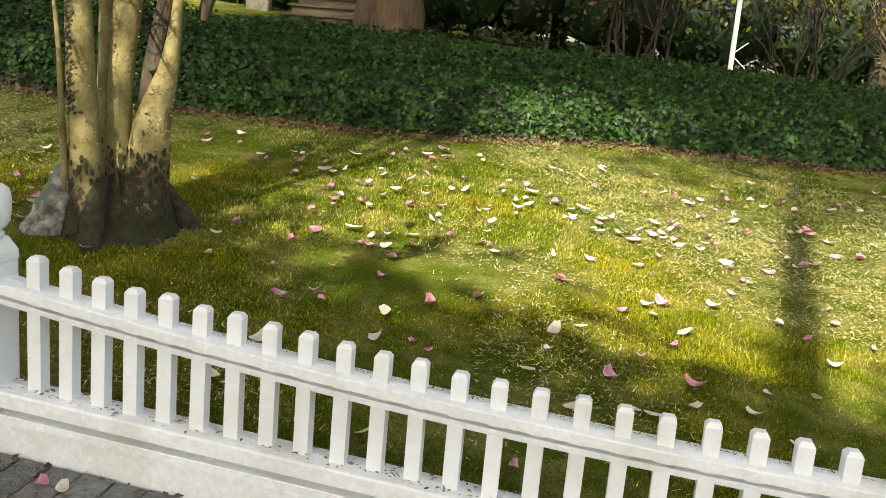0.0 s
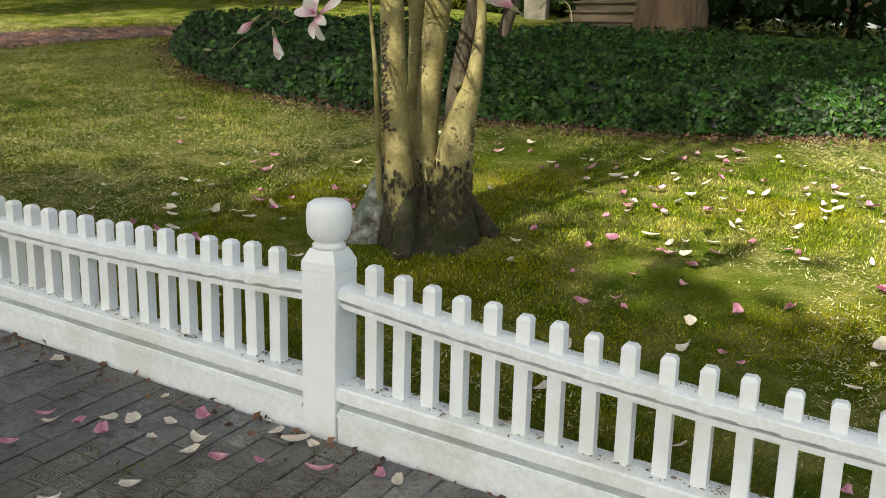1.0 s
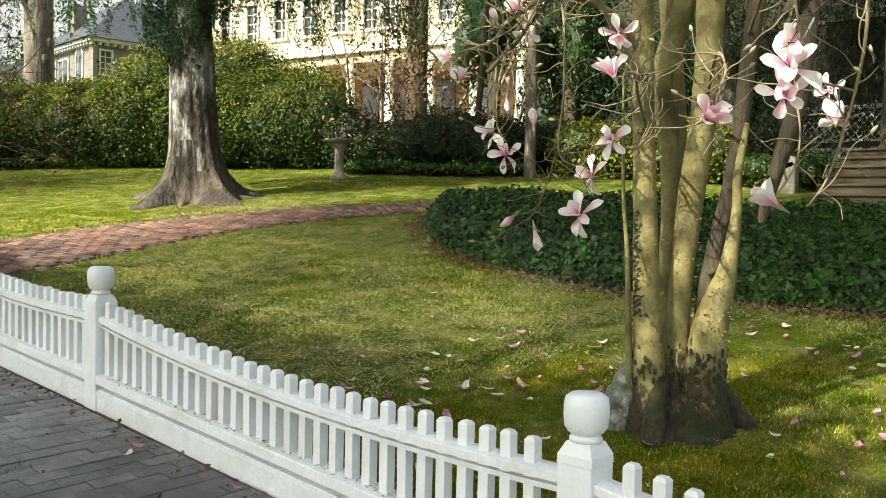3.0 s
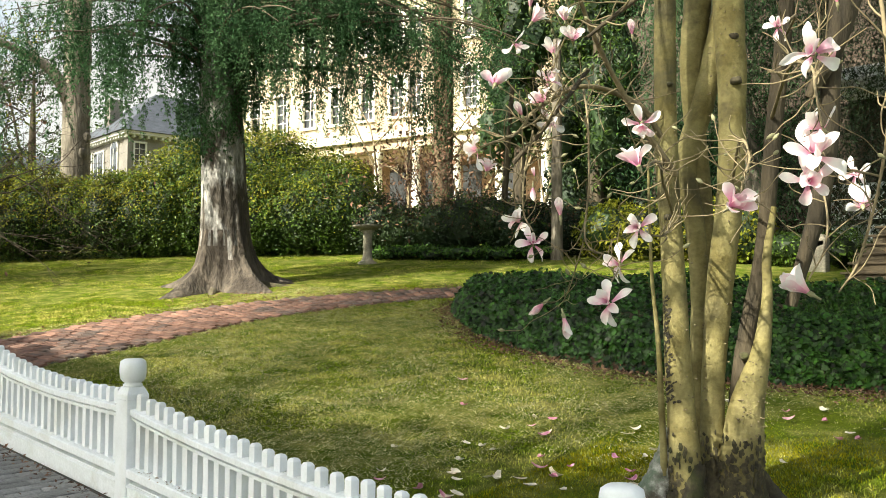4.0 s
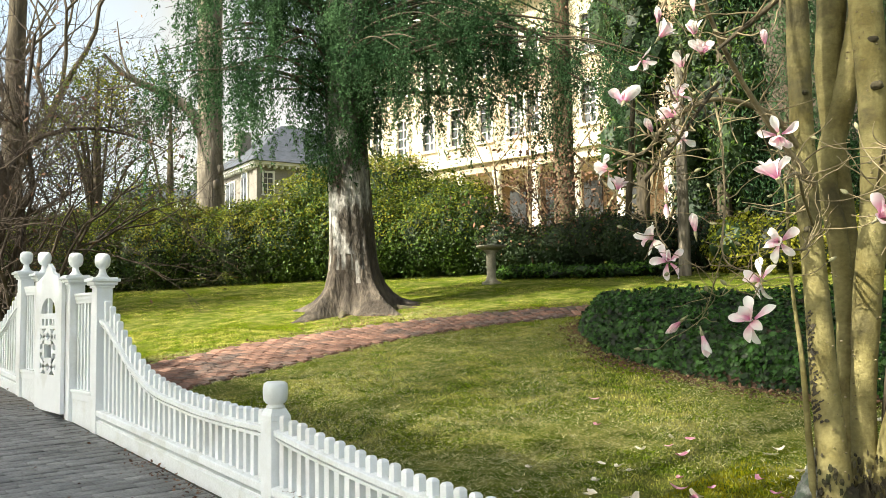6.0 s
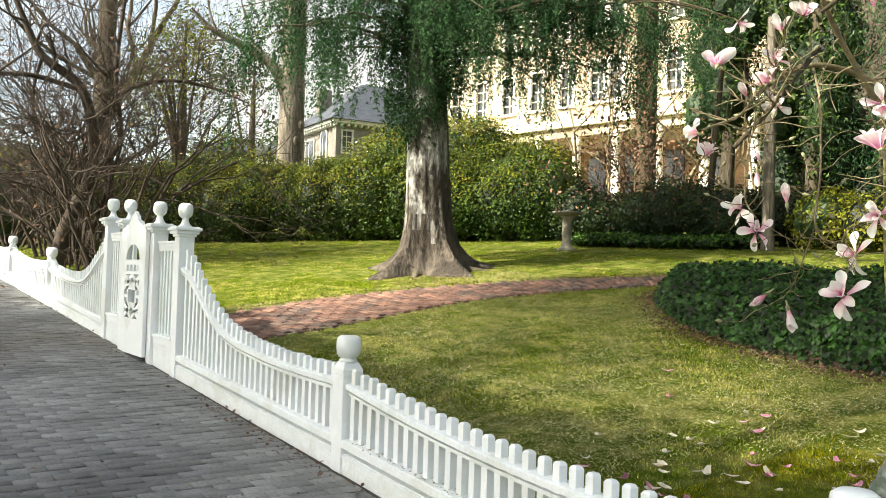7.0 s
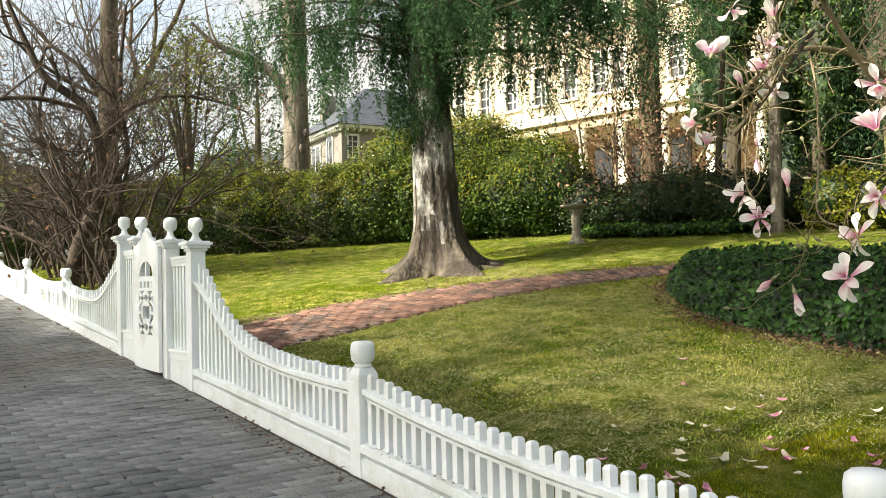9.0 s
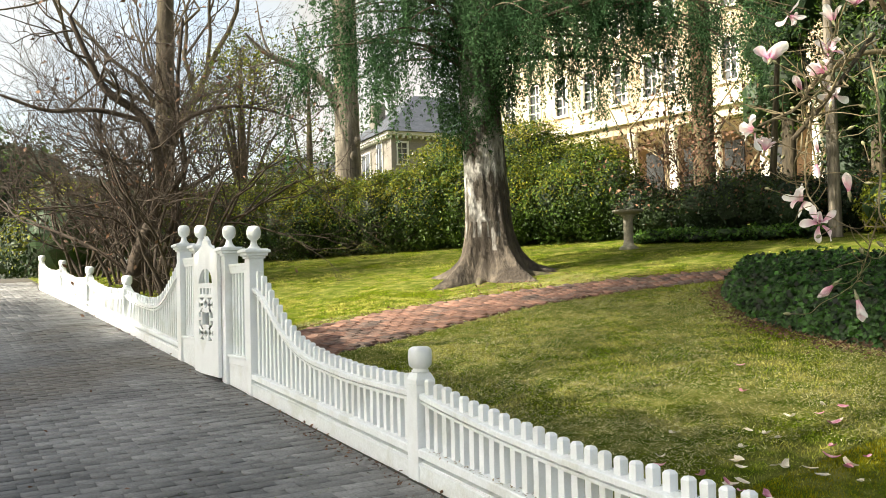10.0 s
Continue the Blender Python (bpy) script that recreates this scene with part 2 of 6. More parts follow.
def grid_mesh(name, verts, faces):
    """verts (n, 3) and faces (m, k) as arrays."""
    verts, faces = np.asarray(verts, float), np.asarray(faces, int)
    me = bpy.data.meshes.new(name)
    m, k = faces.shape
    me.vertices.add(len(verts))
    me.vertices.foreach_set("co", verts.ravel())
    me.loops.add(m * k)
    me.loops.foreach_set("vertex_index", faces.ravel())
    me.polygons.add(m)
    me.polygons.foreach_set("loop_start", np.arange(m) * k)
    me.polygons.foreach_set("loop_total", np.full(m, k))
    me.update(calc_edges=True)
    return me


def box(bm, lo, hi, bevel=0.0):
    lo, hi = Vector(lo), Vector(hi)
    r = bmesh.ops.create_cube(bm, size=1, matrix=Matrix.Translation((lo + hi) / 2) @ Matrix.Diagonal((*(hi - lo), 1)))
    if bevel:
        edges = list({e for v in r["verts"] for e in v.link_edges})
        bmesh.ops.bevel(bm, geom=edges, offset=bevel, segments=2, affect="EDGES", profile=0.5)
    return bm


def boxed(lo, hi, bevel=0.0):
    return box(bmesh.new(), lo, hi, bevel)


def lathe(profile, segs=24, bm=None, at=(0, 0, 0)):
    """A turned shape from (radius, height) rows."""
    bm = bm or bmesh.new()
    rings = []
    for r, h in profile:
        rings.append([bm.verts.new((at[0] + r * math.cos(2 * math.pi * i / segs), at[1] + r * math.sin(2 * math.pi * i / segs), at[2] + h)) for i in range(segs)])
    for a, b in zip(rings, rings[1:]):
        for i in range(segs):
            bm.faces.new((a[i], a[(i + 1) % segs], b[(i + 1) % segs], b[i]))
    bm.faces.new(rings[0][::-1])
    bm.faces.new(rings[-1])
    return bm


def spline(pts, n):
    """A smooth curve through control rows, n steps a piece."""
    p = np.asarray(pts, float)
    q = np.vstack([2 * p[0] - p[1], p, 2 * p[-1] - p[-2]])
    out = []
    for i in range(1, len(q) - 2):
        for s in np.linspace(0, 1, n, endpoint=False):
            a, b, c, d = q[i - 1], q[i], q[i + 1], q[i + 2]
            out.append(0.5 * (2 * b + (c - a) * s + (2 * a - 5 * b + 4 * c - d) * s * s + (3 * b - a - 3 * c + d) * s ** 3))
    out.append(p[-1])
    return np.array(out)


def tube_arrays(path, radii, segs=8, wobble=0.0, lobes=0.0, base=0):
    """Vertices and quads of a tapered tube."""
    path, radii = np.asarray(path, float), np.asarray(radii, float)
    d = np.gradient(path, axis=0)
    d /= np.linalg.norm(d, axis=1)[:, None] + 1e-9
    ref = np.array([1.0, 0.2, 0.1])
    a = np.cross(d, ref)
    a /= np.linalg.norm(a, axis=1)[:, None] + 1e-9
    b = np.cross(d, a)
    th = np.linspace(0, 2 * np.pi, segs, endpoint=False)
    rr = radii[:, None] * (1 + wobble * rng.normal(size=(len(path), segs)) + lobes * np.cos(th * 5 + path[:, 2:3] * 2))
    v = path[:, None, :] + rr[..., None] * (np.cos(th)[None, :, None] * a[:, None, :] + np.sin(th)[None, :, None] * b[:, None, :])
    n = len(path)
    i, j = np.meshgrid(np.arange(n - 1), np.arange(segs), indexing="ij")
    j2 = (j + 1) % segs
    f = np.stack([i * segs + j, i * segs + j2, (i + 1) * segs + j2, (i + 1) * segs + j], -1).reshape(-1, 4)
    return v.reshape(-1, 3), f + base


class Pile:
    """Gathers arrays of vertices and faces into one mesh."""

    def __init__(self):
        self.v, self.f, self.n = [], [], 0

    def add(self, v, f):
        self.v.append(v)
        self.f.append(np.asarray(f) + self.n)
        self.n += len(v)

    def tube(self, path, radii, segs=6, wobble=0.0):
        self.add(*tube_arrays(path, radii, segs, wobble))

    def mesh(self, name):
        return grid_mesh(name, np.vstack(self.v), np.vstack(self.f))


def tube(name, rows, mat, parent=None, segs=10, steps=5, wobble=0.02, lobes=0.0, label=""):
    """A tapered limb through rows of x, y, z, radius."""
    s = spline(rows, steps)
    v, f = tube_arrays(s[:, :3], np.maximum(s[:, 3], 0.0015), segs, wobble, lobes)
    return smooth(part(name, grid_mesh(name, v, f), mat, parent, label))


def unit(v):
    return v / (np.linalg.norm(v, axis=-1, keepdims=True) + 1e-9)


def leaf_mesh(name, at, out, size, aspect=0.6, droop=0.0, fold=0.25, jitter=0.8):
    """Folded leaves, four corners each: at (n, 3), facing out (n, 3), size (n,)."""
    at, out = np.asarray(at), unit(np.asarray(out) + jitter * rng.normal(size=(len(at), 3)) * 0.6)
    n = len(at)
    t = rng.normal(size=(n, 3))
    t[:, 2] -= droop
    t = unit(t - (t * out).sum(1)[:, None] * out)
    s = np.cross(out, t)
    size = np.broadcast_to(np.asarray(size, float), (n,))[:, None]
    mid = at + t * size * 0.45
    v = np.stack([at, mid + s * size * aspect * 0.5 + out * size * fold * 0.4, at + t * size, mid - s * size * aspect * 0.5 + out * size * fold * 0.4], 1).reshape(-1, 3)
    k = np.arange(n)[:, None] * 4
    f = np.concatenate([k + np.array([0, 1, 2]), k + np.array([0, 2, 3])], 1).reshape(-1, 3)
    return grid_mesh(name, v, f)


def zfence(x):
    return -0.069 * x


def zlawn(x, y):
    """Height of the sloping lawn; it levels out far from the fence."""
    x, y = np.asarray(x, float), np.asarray(y, float)
    xs = np.where(x < -22, -22 + (x + 22) * 0.15, np.where(x > 8, 8.0, x))
    ys = np.where(y > 11, 11 + (y - 11) * 0.3, np.maximum(y, 0))
    ys = np.minimum(ys, 17)
    xs = np.maximum(xs, -26)
    return -0.07 * xs + 0.13 * ys + 0.05


# ---- ground ----
def ground():
    xs = np.concatenate([[-900, -400, -200, -100, -60, -40], np.linspace(-30, 9, 118), [12, 18, 30, 60, 120, 300, 900]])
    ys = np.concatenate([[-900, -300, -100, -40, -15, -8, -6.4, -3, -1, -0.2, 0.06], np.linspace(0.15, 13, 78), [15, 18, 24, 32, 45, 70, 120, 300, 900]])
    X, Y = np.meshgrid(xs, ys, indexing="ij")
    Z = np.where(Y < 0.1, -0.069 * np.clip(X, -26, 8) - 0.10 + 0.02 * np.maximum(Y, -8), zlawn(X, Y))
    near = (np.abs(X + 8) < 18) & (Y > 0.2) & (Y < 13)
    Z = Z + near * 0.012 * np.sin(X * 2.3 + 1.7 * np.sin(Y * 1.9)) * np.cos(Y * 2.7 + X)
    nx, ny = len(xs), len(ys)
    i, j = np.meshgrid(np.arange(nx - 1), np.arange(ny - 1), indexing="ij")
    f = np.stack([i * ny + j, (i + 1) * ny + j, (i + 1) * ny + j + 1, i * ny + j + 1], -1).reshape(-1, 4)
    v = np.stack([X, Y, Z], -1).reshape(-1, 3)
    return tagged(smooth(part("ground", grid_mesh("ground", v, f), LAWN)), "sloping mossy lawn with worn straw patches", "lawn", kind="structure")


ground()


def pavement():
    """The bed of the brick sidewalk; its pavers come last in the file."""
    xs, ys = np.linspace(-45, 9, 40), np.linspace(-6.4, 0.03, 6)
    X, Y = np.meshgrid(xs, ys, indexing="ij")
    Z = -0.069 * np.maximum(X, -26) + 0.02 * Y - 0.012
    i, j = np.meshgrid(np.arange(39), np.arange(5), indexing="ij")
    f = np.stack([i * 6 + j, (i + 1) * 6 + j, (i + 1) * 6 + j + 1, i * 6 + j + 1], -1).reshape(-1, 4)
    return tagged(part("pavement", grid_mesh("pavement", np.stack([X, Y, Z], -1).reshape(-1, 3), f), JOINT), "dark grey sidewalk of patterned pavers, littered with petals", "sidewalk", kind="structure")


PAVEMENT = pavement()

# ---- picket fence ----
POSTS = [(3.42, 0.0), (0.0, 0.0), (-3.16, 0.03), (-11.60, -0.03), (-14.71, -0.05), (-17.72, -0.09), (-20.75, -0.14)]
GATE_POSTS = [(-6.18, 0.02), (-6.85, 0.0), (-7.82, -0.01), (-8.46, -0.02)]


def fence_post_mesh():
    """Square shaft with chamfered shoulders and a rounded block finial."""
    bm = boxed((-0.064, -0.064, -0.06), (0.064, 0.064, 0.545), 0.006)
    r0 = [bm.verts.new((x * 0.064, y * 0.064, 0.545)) for x, y in ((-1, -1), (1, -1), (1, 1), (-1, 1))]
    r1 = [bm.verts.new((x * 0.063, y * 0.063, 0.572)) for x, y in ((-1, -1), (1, -1), (1, 1), (-1, 1))]
    r2 = [bm.verts.new((x * 0.044, y * 0.044, 0.612)) for x, y in ((-1, -1), (1, -1), (1, 1), (-1, 1))]
    for a, b in ((r0, r1), (r1, r2)):
        for i in range(4):
            bm.faces.new((a[i], a[(i + 1) % 4], b[(i + 1) % 4], b[i]))
    bm.faces.new(r2)
    me = bpy.data.meshes.new("shaft")
    bm.to_mesh(me)
    bm.free()
    me.materials.append(PAINT)
    fin = lathe([(0.052, 0.606), (0.053, 0.620), (0.046, 0.626), (0.044, 0.632), (0.056, 0.640), (0.068, 0.660), (0.072, 0.700), (0.072, 0.735), (0.067, 0.765), (0.050, 0.779), (0.0001, 0.783)], 28)
    for v in fin.verts:
        v.co.z = 0.612 + (v.co.z - 0.606) * 0.875
    mf = bpy.data.meshes.new("finial")
    fin.to_mesh(mf)
    fin.free()
    mf.materials.append(PAINT)
    mf.polygons.foreach_set("use_smooth", [True] * len(mf.polygons))
    return me, mf


SHAFT, FINIAL = fence_post_mesh()


def fence_post(x, y):
    e = empty("fence_post", (x, y, zfence(x)))
    part("shaft", SHAFT, None, e)
    part("finial", FINIAL, None, e)
    return tagged(e, "white painted square fence post with rounded block finial", "fence post", "fence posts")


for _x, _y in POSTS:
    fence_post(_x, _y)


def picket_mesh(h):
    """Square picket with a chamfered top, base at z 0."""
    bm = boxed((-0.0215, -0.0215, 0), (0.0215, 0.0215, h - 0.012), 0.0015)
    a = [bm.verts.new((x * 0.0215, y * 0.0215, h - 0.012)) for x, y in ((-1, -1), (1, -1), (1, 1), (-1, 1))]
    b = [bm.verts.new((x * 0.0135, y * 0.0135, h)) for x, y in ((-1, -1), (1, -1), (1, 1), (-1, 1))]
    for i in range(4):
        bm.faces.new((a[i], a[(i + 1) % 4], b[(i + 1) % 4], b[i]))
    bm.faces.new(b)
    me = bpy.data.meshes.new("picket")
    bm.to_mesh(me)
    bm.free()
    me.materials.append(PAINT)
    return me


PICKETS = {}


def swept(name, xs, prof, at, mat, parent):
    """A bar of the given (y, z) profile swept along x; at(x) gives y and z."""
    k = len(prof)
    v = []
    for x in xs:
        y0, z0 = at(x)
        v += [(x, y0 + py, z0 + pz) for py, pz in prof]
    f = [[i * k + j, (i + 1) * k + j, (i + 1) * k + (j + 1) % k, i * k + (j + 1) % k] for i in range(len(xs) - 1) for j in range(k)]
    me = bpy.data.meshes.new(name)
    n = (len(xs) - 1) * k
    me.from_pydata(v, [], f + [list(range(k - 1, -1, -1)), list(range(n, n + k))])
    me.update()
    return part(name, me, mat, parent)


RAIL = [(-0.042, -0.002), (-0.046, -0.006), (-0.046, -0.032), (0.000, -0.034), (0.000, -0.043), (-0.038, -0.046), (-0.038, -0.056), (-0.022, -0.060), (-0.022, -0.070),
        (0.030, -0.070), (0.036, -0.054), (0.046, -0.040), (0.046, -0.006), (0.040, 0.004), (0.0, 0.006)]
LOW_RAIL = [(-0.054, -0.004), (-0.060, -0.010), (-0.060, -0.050), (-0.052, -0.053), (0.045, -0.053), (0.052, -0.010), (0.045, 0.0), (0.0, 0.003)]
TOE = [(0.004, 0.034), (0.004, 0.010), (-0.044, 0.003), (-0.044, -0.002), (-0.062, -0.010), (-0.062, -0.020), (-0.056, -0.024), (-0.056, -0.125), (0.03, -0.125), (0.03, 0.034)]


def fence_bay(xa, ya, xb, yb, rail_h, top_h, count, gap_a=0.09, gap_b=0.09, half_a=0.064, half_b=0.064, low=0.185, widen=0.0):
    """One bay between two posts, left to right; rail_h and top_h give heights over the base for a share of 0 to 1."""
    e = empty("picket_fence", (0, 0, 0))
    a, b = xa + half_a, xb - half_b

    def line(h):
        return lambda x: (ya + (yb - ya) * (x - xa) / (xb - xa), zfence(x) + h((x - a) / (b - a)))
    xs = np.linspace(a - 0.004, b + 0.004, 25)
    swept("top_rail", xs, RAIL, line(rail_h), PAINT_OLD, e)
    swept("bottom_rail", xs[::6], LOW_RAIL, line(lambda s: low), PAINT_OLD, e)
    swept("toe_board", np.linspace(a + 0.004, b - 0.004, 5), TOE, line(lambda s: 0.102), PAINT_OLD, e)
    for i in range(count):
        q = i / (count - 1)
        x = a + gap_a + (b - a - gap_a - gap_b) * (q - widen * q * (1 - q))
        s = (x - a) / (b - a)
        h = round(top_h(s) - low + 0.01, 2)
        if h not in PICKETS:
            PICKETS[h] = picket_mesh(h)
        p = part("picket", PICKETS[h], None, e)
        p.location = (x, line(rail_h)(x)[0], zfence(x) + low - 0.01 + random.uniform(-0.003, 0.003))
        p.rotation_euler = (random.uniform(-0.006, 0.006), random.uniform(-0.008, 0.008), random.uniform(-0.05, 0.05))
    return tagged(e, "white painted picket fence with a dipping top rail, slightly grimy", "fence", "picket fences")


def sag(s):
    return 0.500 - 0.066 * (1 - (2 * s - 1) ** 2)


def tips(s):
    return 0.592 - 0.075 * (1 - (2 * s - 1) ** 2)


def swoop(s):
    """Rail from the gate post (s = 0) down to the low post (s = 1)."""
    return swoop_tips(s) - 0.086 - 0.085 * max(0.0, 1 - s / 0.55)


def swoop_tips(s):
    s = min(max(s, 0.0), 1.0)
    return 0.547 + 0.04 * max(0.0, s - 0.6) ** 1.5 * 4.0 + 0.555 * math.exp(-(s / 0.248) ** 1.65)


fence_bay(0.0, 0.0, 3.42, 0.0, sag, tips, 30, 0.105, 0.03, widen=0.095)
fence_bay(-3.16, 0.03, 0.0, 0.0, sag, tips, 30, 0.045, 0.14)
fence_bay(-6.18, 0.02, -3.16, 0.03, swoop, swoop_tips, 29)
fence_bay(-11.60, -0.03, -8.46, -0.02, lambda s: swoop(1 - s), lambda s: swoop_tips(1 - s), 30)
fence_bay(-14.71, -0.05, -11.60, -0.03, sag, tips, 30)
fence_bay(-17.72, -0.09, -14.71, -0.05, sag, tips, 29)
fence_bay(-20.75, -0.14, -17.72, -0.09, sag, tips, 29)


def gate_post(x, y):
    e = empty("gate_post", (x, y, zfence(x)))
    part("shaft", boxed((-0.066, -0.066, -0.06), (0.066, 0.066, 1.20), 0.005), PAINT, e)
    bm = boxed((-0.080, -0.080, 1.185), (0.080, 0.080, 1.210), 0.004)
    box(bm, (-0.098, -0.098, 1.208), (0.098, 0.098, 1.238), 0.006)
    box(bm, (-0.116, -0.116, 1.236), (0.116, 0.116, 1.262), 0.005)
    box(bm, (-0.098, -0.098, 1.260), (0.098, 0.098, 1.272), 0.004)
    part("cap", bm, PAINT, e)
    fin = lathe([(0.060, 1.268), (0.060, 1.276), (0.050, 1.284), (0.036, 1.300), (0.028, 1.325), (0.027, 1.345), (0.040, 1.354), (0.056, 1.372), (0.063, 1.400), (0.063, 1.430), (0.056, 1.458), (0.038, 1.474), (0.0001, 1.478)], 28)
    smooth(part("finial", fin, PAINT, e))
    return tagged(e, "tall white painted gate post with moulded cap and turned ball finial", "gate post", "gate posts")


for _x, _y in GATE_POSTS:
    gate_post(_x, _y)


def gate_infill(xa, xb, y):
    """The narrow slatted panel between two gate posts."""
    e = empty("gate_side_panel", (xa, y, zfence((xa + xb) / 2)))
    w = xb - xa
    a, b = 0.066, w - 0.066
    bm = boxed((a - 0.003, -0.040, 1.105), (b + 0.003, 0.040, 1.130), 0.004)
    box(bm, (a - 0.003, -0.032, 1.07), (b + 0.003, 0.032, 1.107), 0.003)
    box(bm, (a - 0.003, -0.024, 1.04), (b + 0.003, 0.024, 1.072), 0.003)
    part("top_rail", bm, PAINT, e)
    bm = boxed((a - 0.003, -0.062, 0.262), (b + 0.003, 0.05, 0.292), 0.006)
    box(bm, (a - 0.003, -0.05, 0.205), (b + 0.003, 0.04, 0.264), 0.004)
    part("bottom_rail", bm, PAINT, e)
    part("toe_board", boxed((a + 0.003, -0.045, -0.03), (b - 0.003, 0.01, 0.206), 0.004), PAINT_OLD, e)
    n = 6
    for i in range(n):
        x = a + (b - a) * (i + 0.5) / n
        part("slat", boxed((x - 0.021, -0.014, 0.288), (x + 0.021, 0.014, 1.045), 0.002), PAINT, e)
    return tagged(e, "narrow white slatted panel between two gate posts", "fence panel", "gate side panels")


gate_infill(-6.85, -6.18, 0.01)
gate_infill(-8.46, -7.82, -0.015)


def garden_gate():
    """Board gate with an arched window, a row of squares, triangles and a square hole cut through it."""
    w, top = 0.84, 1.16
    x0, x1, e = -w / 2, w / 2, empty("garden_gate", (-7.31, -0.090, zfence(-7.31) + 0.01))
    bm = bmesh.new()

    def cell(u0, v0, u1, v1):
        box(bm, (u0, -0.017, v0), (u1, 0.017, v1))
    # solid foot, stiles, rails between the cut openings
    cell(x0, 0.0, x1, 0.335)
    cell(x0, 0.335, -0.25, top)
    cell(0.25, 0.335, x1, top)
    cell(-0.25, 0.755, 0.25, 0.785)
    cell(-0.25, 0.845, 0.25, 0.895)
    cell(-0.02, 0.895, 0.02, 1.04)
    cell(-0.25, 1.04, 0.25, top)
    for u in (-0.25, -0.125, 0.0, 0.125):
        cell(u, 0.785, u + 0.05, 0.845)
    cell(0.2, 0.785, 0.25, 0.845)

    def tri(pts):
        f = [bm.verts.new((u, -0.016, v)) for u, v in pts]
        g = [bm.verts.new((u, 0.016, v)) for u, v in pts]
        k = len(pts)
        bm.faces.new(f)
        bm.faces.new(g[::-1])
        for i in range(k):
            bm.faces.new((f[i], g[i], g[(i + 1) % k], f[(i + 1) % k]))
    # arch spandrels
    for sgn in (-1, 1):
        arc = [(sgn * 0.23 * math.cos(t), 0.895 + 0.145 * math.sin(t)) for t in np.linspace(0, math.pi / 2, 7)]
        tri([(sgn * 0.25, 0.895)] + arc + [(0, 1.045), (sgn * 0.25, 1.045)])
    # lattice of crossing bars round the square hole

    def bar(u0, v0, u1, v1, t=0.024):
        d = Vector((u1 - u0, v1 - v0)).normalized()
        n = Vector((-d.y, d.x)) * t
        tri([(u0 + n.x, v0 + n.y), (u0 - n.x, v0 - n.y), (u1 - n.x, v1 - n.y), (u1 + n.x, v1 + n.y)])
    for sgn in (-1, 1):
        bar(sgn * 0.25, 0.74, 0.0, 0.62)
        bar(sgn * 0.25, 0.62, sgn * 0.0, 0.755)
        bar(sgn * 0.25, 0.35, 0.0, 0.47)
        bar(sgn * 0.25, 0.47, sgn * 0.0, 0.335)
        cell(*(sorted((sgn * 0.12, sgn * 0.165)) + [])[0:1], 0.455, sorted((sgn * 0.12, sgn * 0.165))[1], 0.635)
        cell(*(sorted((sgn * 0.165, sgn * 0.25)))[0:1], 0.53, sorted((sgn * 0.165, sgn * 0.25))[1], 0.56)
    cell(-0.165, 0.61, 0.165, 0.64)
    cell(-0.165, 0.455, 0.165, 0.485)
    # shaped head
    head = [(x0, top - 0.002), (x1, top - 0.002), (x1 - 0.03, top + 0.03), (x1 - 0.12, top + 0.055), (0.15, top + 0.10), (0.105, top + 0.125), (0.105, top + 0.15), (0.07, top + 0.16), (0.0, top + 0.20)]
    tri(head + [(-u, v) for u, v in head[::-1][1:-2]])
    part("gate_leaf", bm, PAINT, e)
    part("backing_strip", boxed((-0.30, 0.020, 0.05), (-0.25, 0.045, 1.12), 0.003), PAINT, e)
    part("backing_strip", boxed((0.25, 0.020, 0.05), (0.30, 0.045, 1.12), 0.003), PAINT, e)
    return tagged(e, "closed white wooden garden gate with arched and triangular cutouts", "gate")


garden_gate()

# ---- brick path across the lawn ----
PATH_ROWS = [(-7.52, 0.28, 0.72), (-7.68, 1.2, 0.78), (-7.86, 2.3, 0.80), (-7.92, 3.5, 0.66), (-7.62, 4.9, 0.52), (-6.78, 6.4, 0.40), (-5.4, 7.7, 0.40), (-3.6, 8.5, 0.42)]


def path_frames(step):
    s = spline(PATH_ROWS, 40)
    d = np.gradient(s[:, :2], axis=0)
    run = np.concatenate([[0], np.cumsum(np.linalg.norm(np.diff(s[:, :2], axis=0), axis=1))])
    at = np.arange(0, run[-1], step)
    p = np.stack([np.interp(at, run, s[:, k]) for k in range(3)], 1)
    dd = unit(np.stack([np.interp(at, run, d[:, k]) for k in range(2)], 1))
    return p, dd


def brick_path():
    p, d = path_frames(0.2)
    n = np.stack([-d[:, 1], d[:, 0]], 1)
    rows = []
    for k in (-1, -0.5, 0, 0.5, 1):
        xy = p[:, :2] + n * (p[:, 2:] + 0.06) * k
        rows.append(np.column_stack([xy, zlawn(xy[:, 0], xy[:, 1]) + 0.012]))
    v = np.stack(rows, 1).reshape(-1, 3)
    m = len(p)
    i, j = np.meshgrid(np.arange(m - 1), np.arange(4), indexing="ij")
    f = np.stack([i * 5 + j, i * 5 + j + 1, (i + 1) * 5 + j + 1, (i + 1) * 5 + j], -1).reshape(-1, 4)
    return tagged(part("path", grid_mesh("path", v, f), JOINT), "curving red brick garden path through the lawn", "path", kind="structure")


BRICK_PATH = brick_path()

# ---- ivy bed ----
IVY_FRONT = [(-6.05, 5.95), (-5.6, 5.25), (-4.5, 4.42), (-3.6, 4.08), (-2.4, 3.88), (-1.4, 4.10), (-0.6, 4.38), (0.2, 4.58), (1.0, 5.05), (2.06, 5.62), (3.0, 5.82), (4.1, 6.2), (6.8, 6.9)]
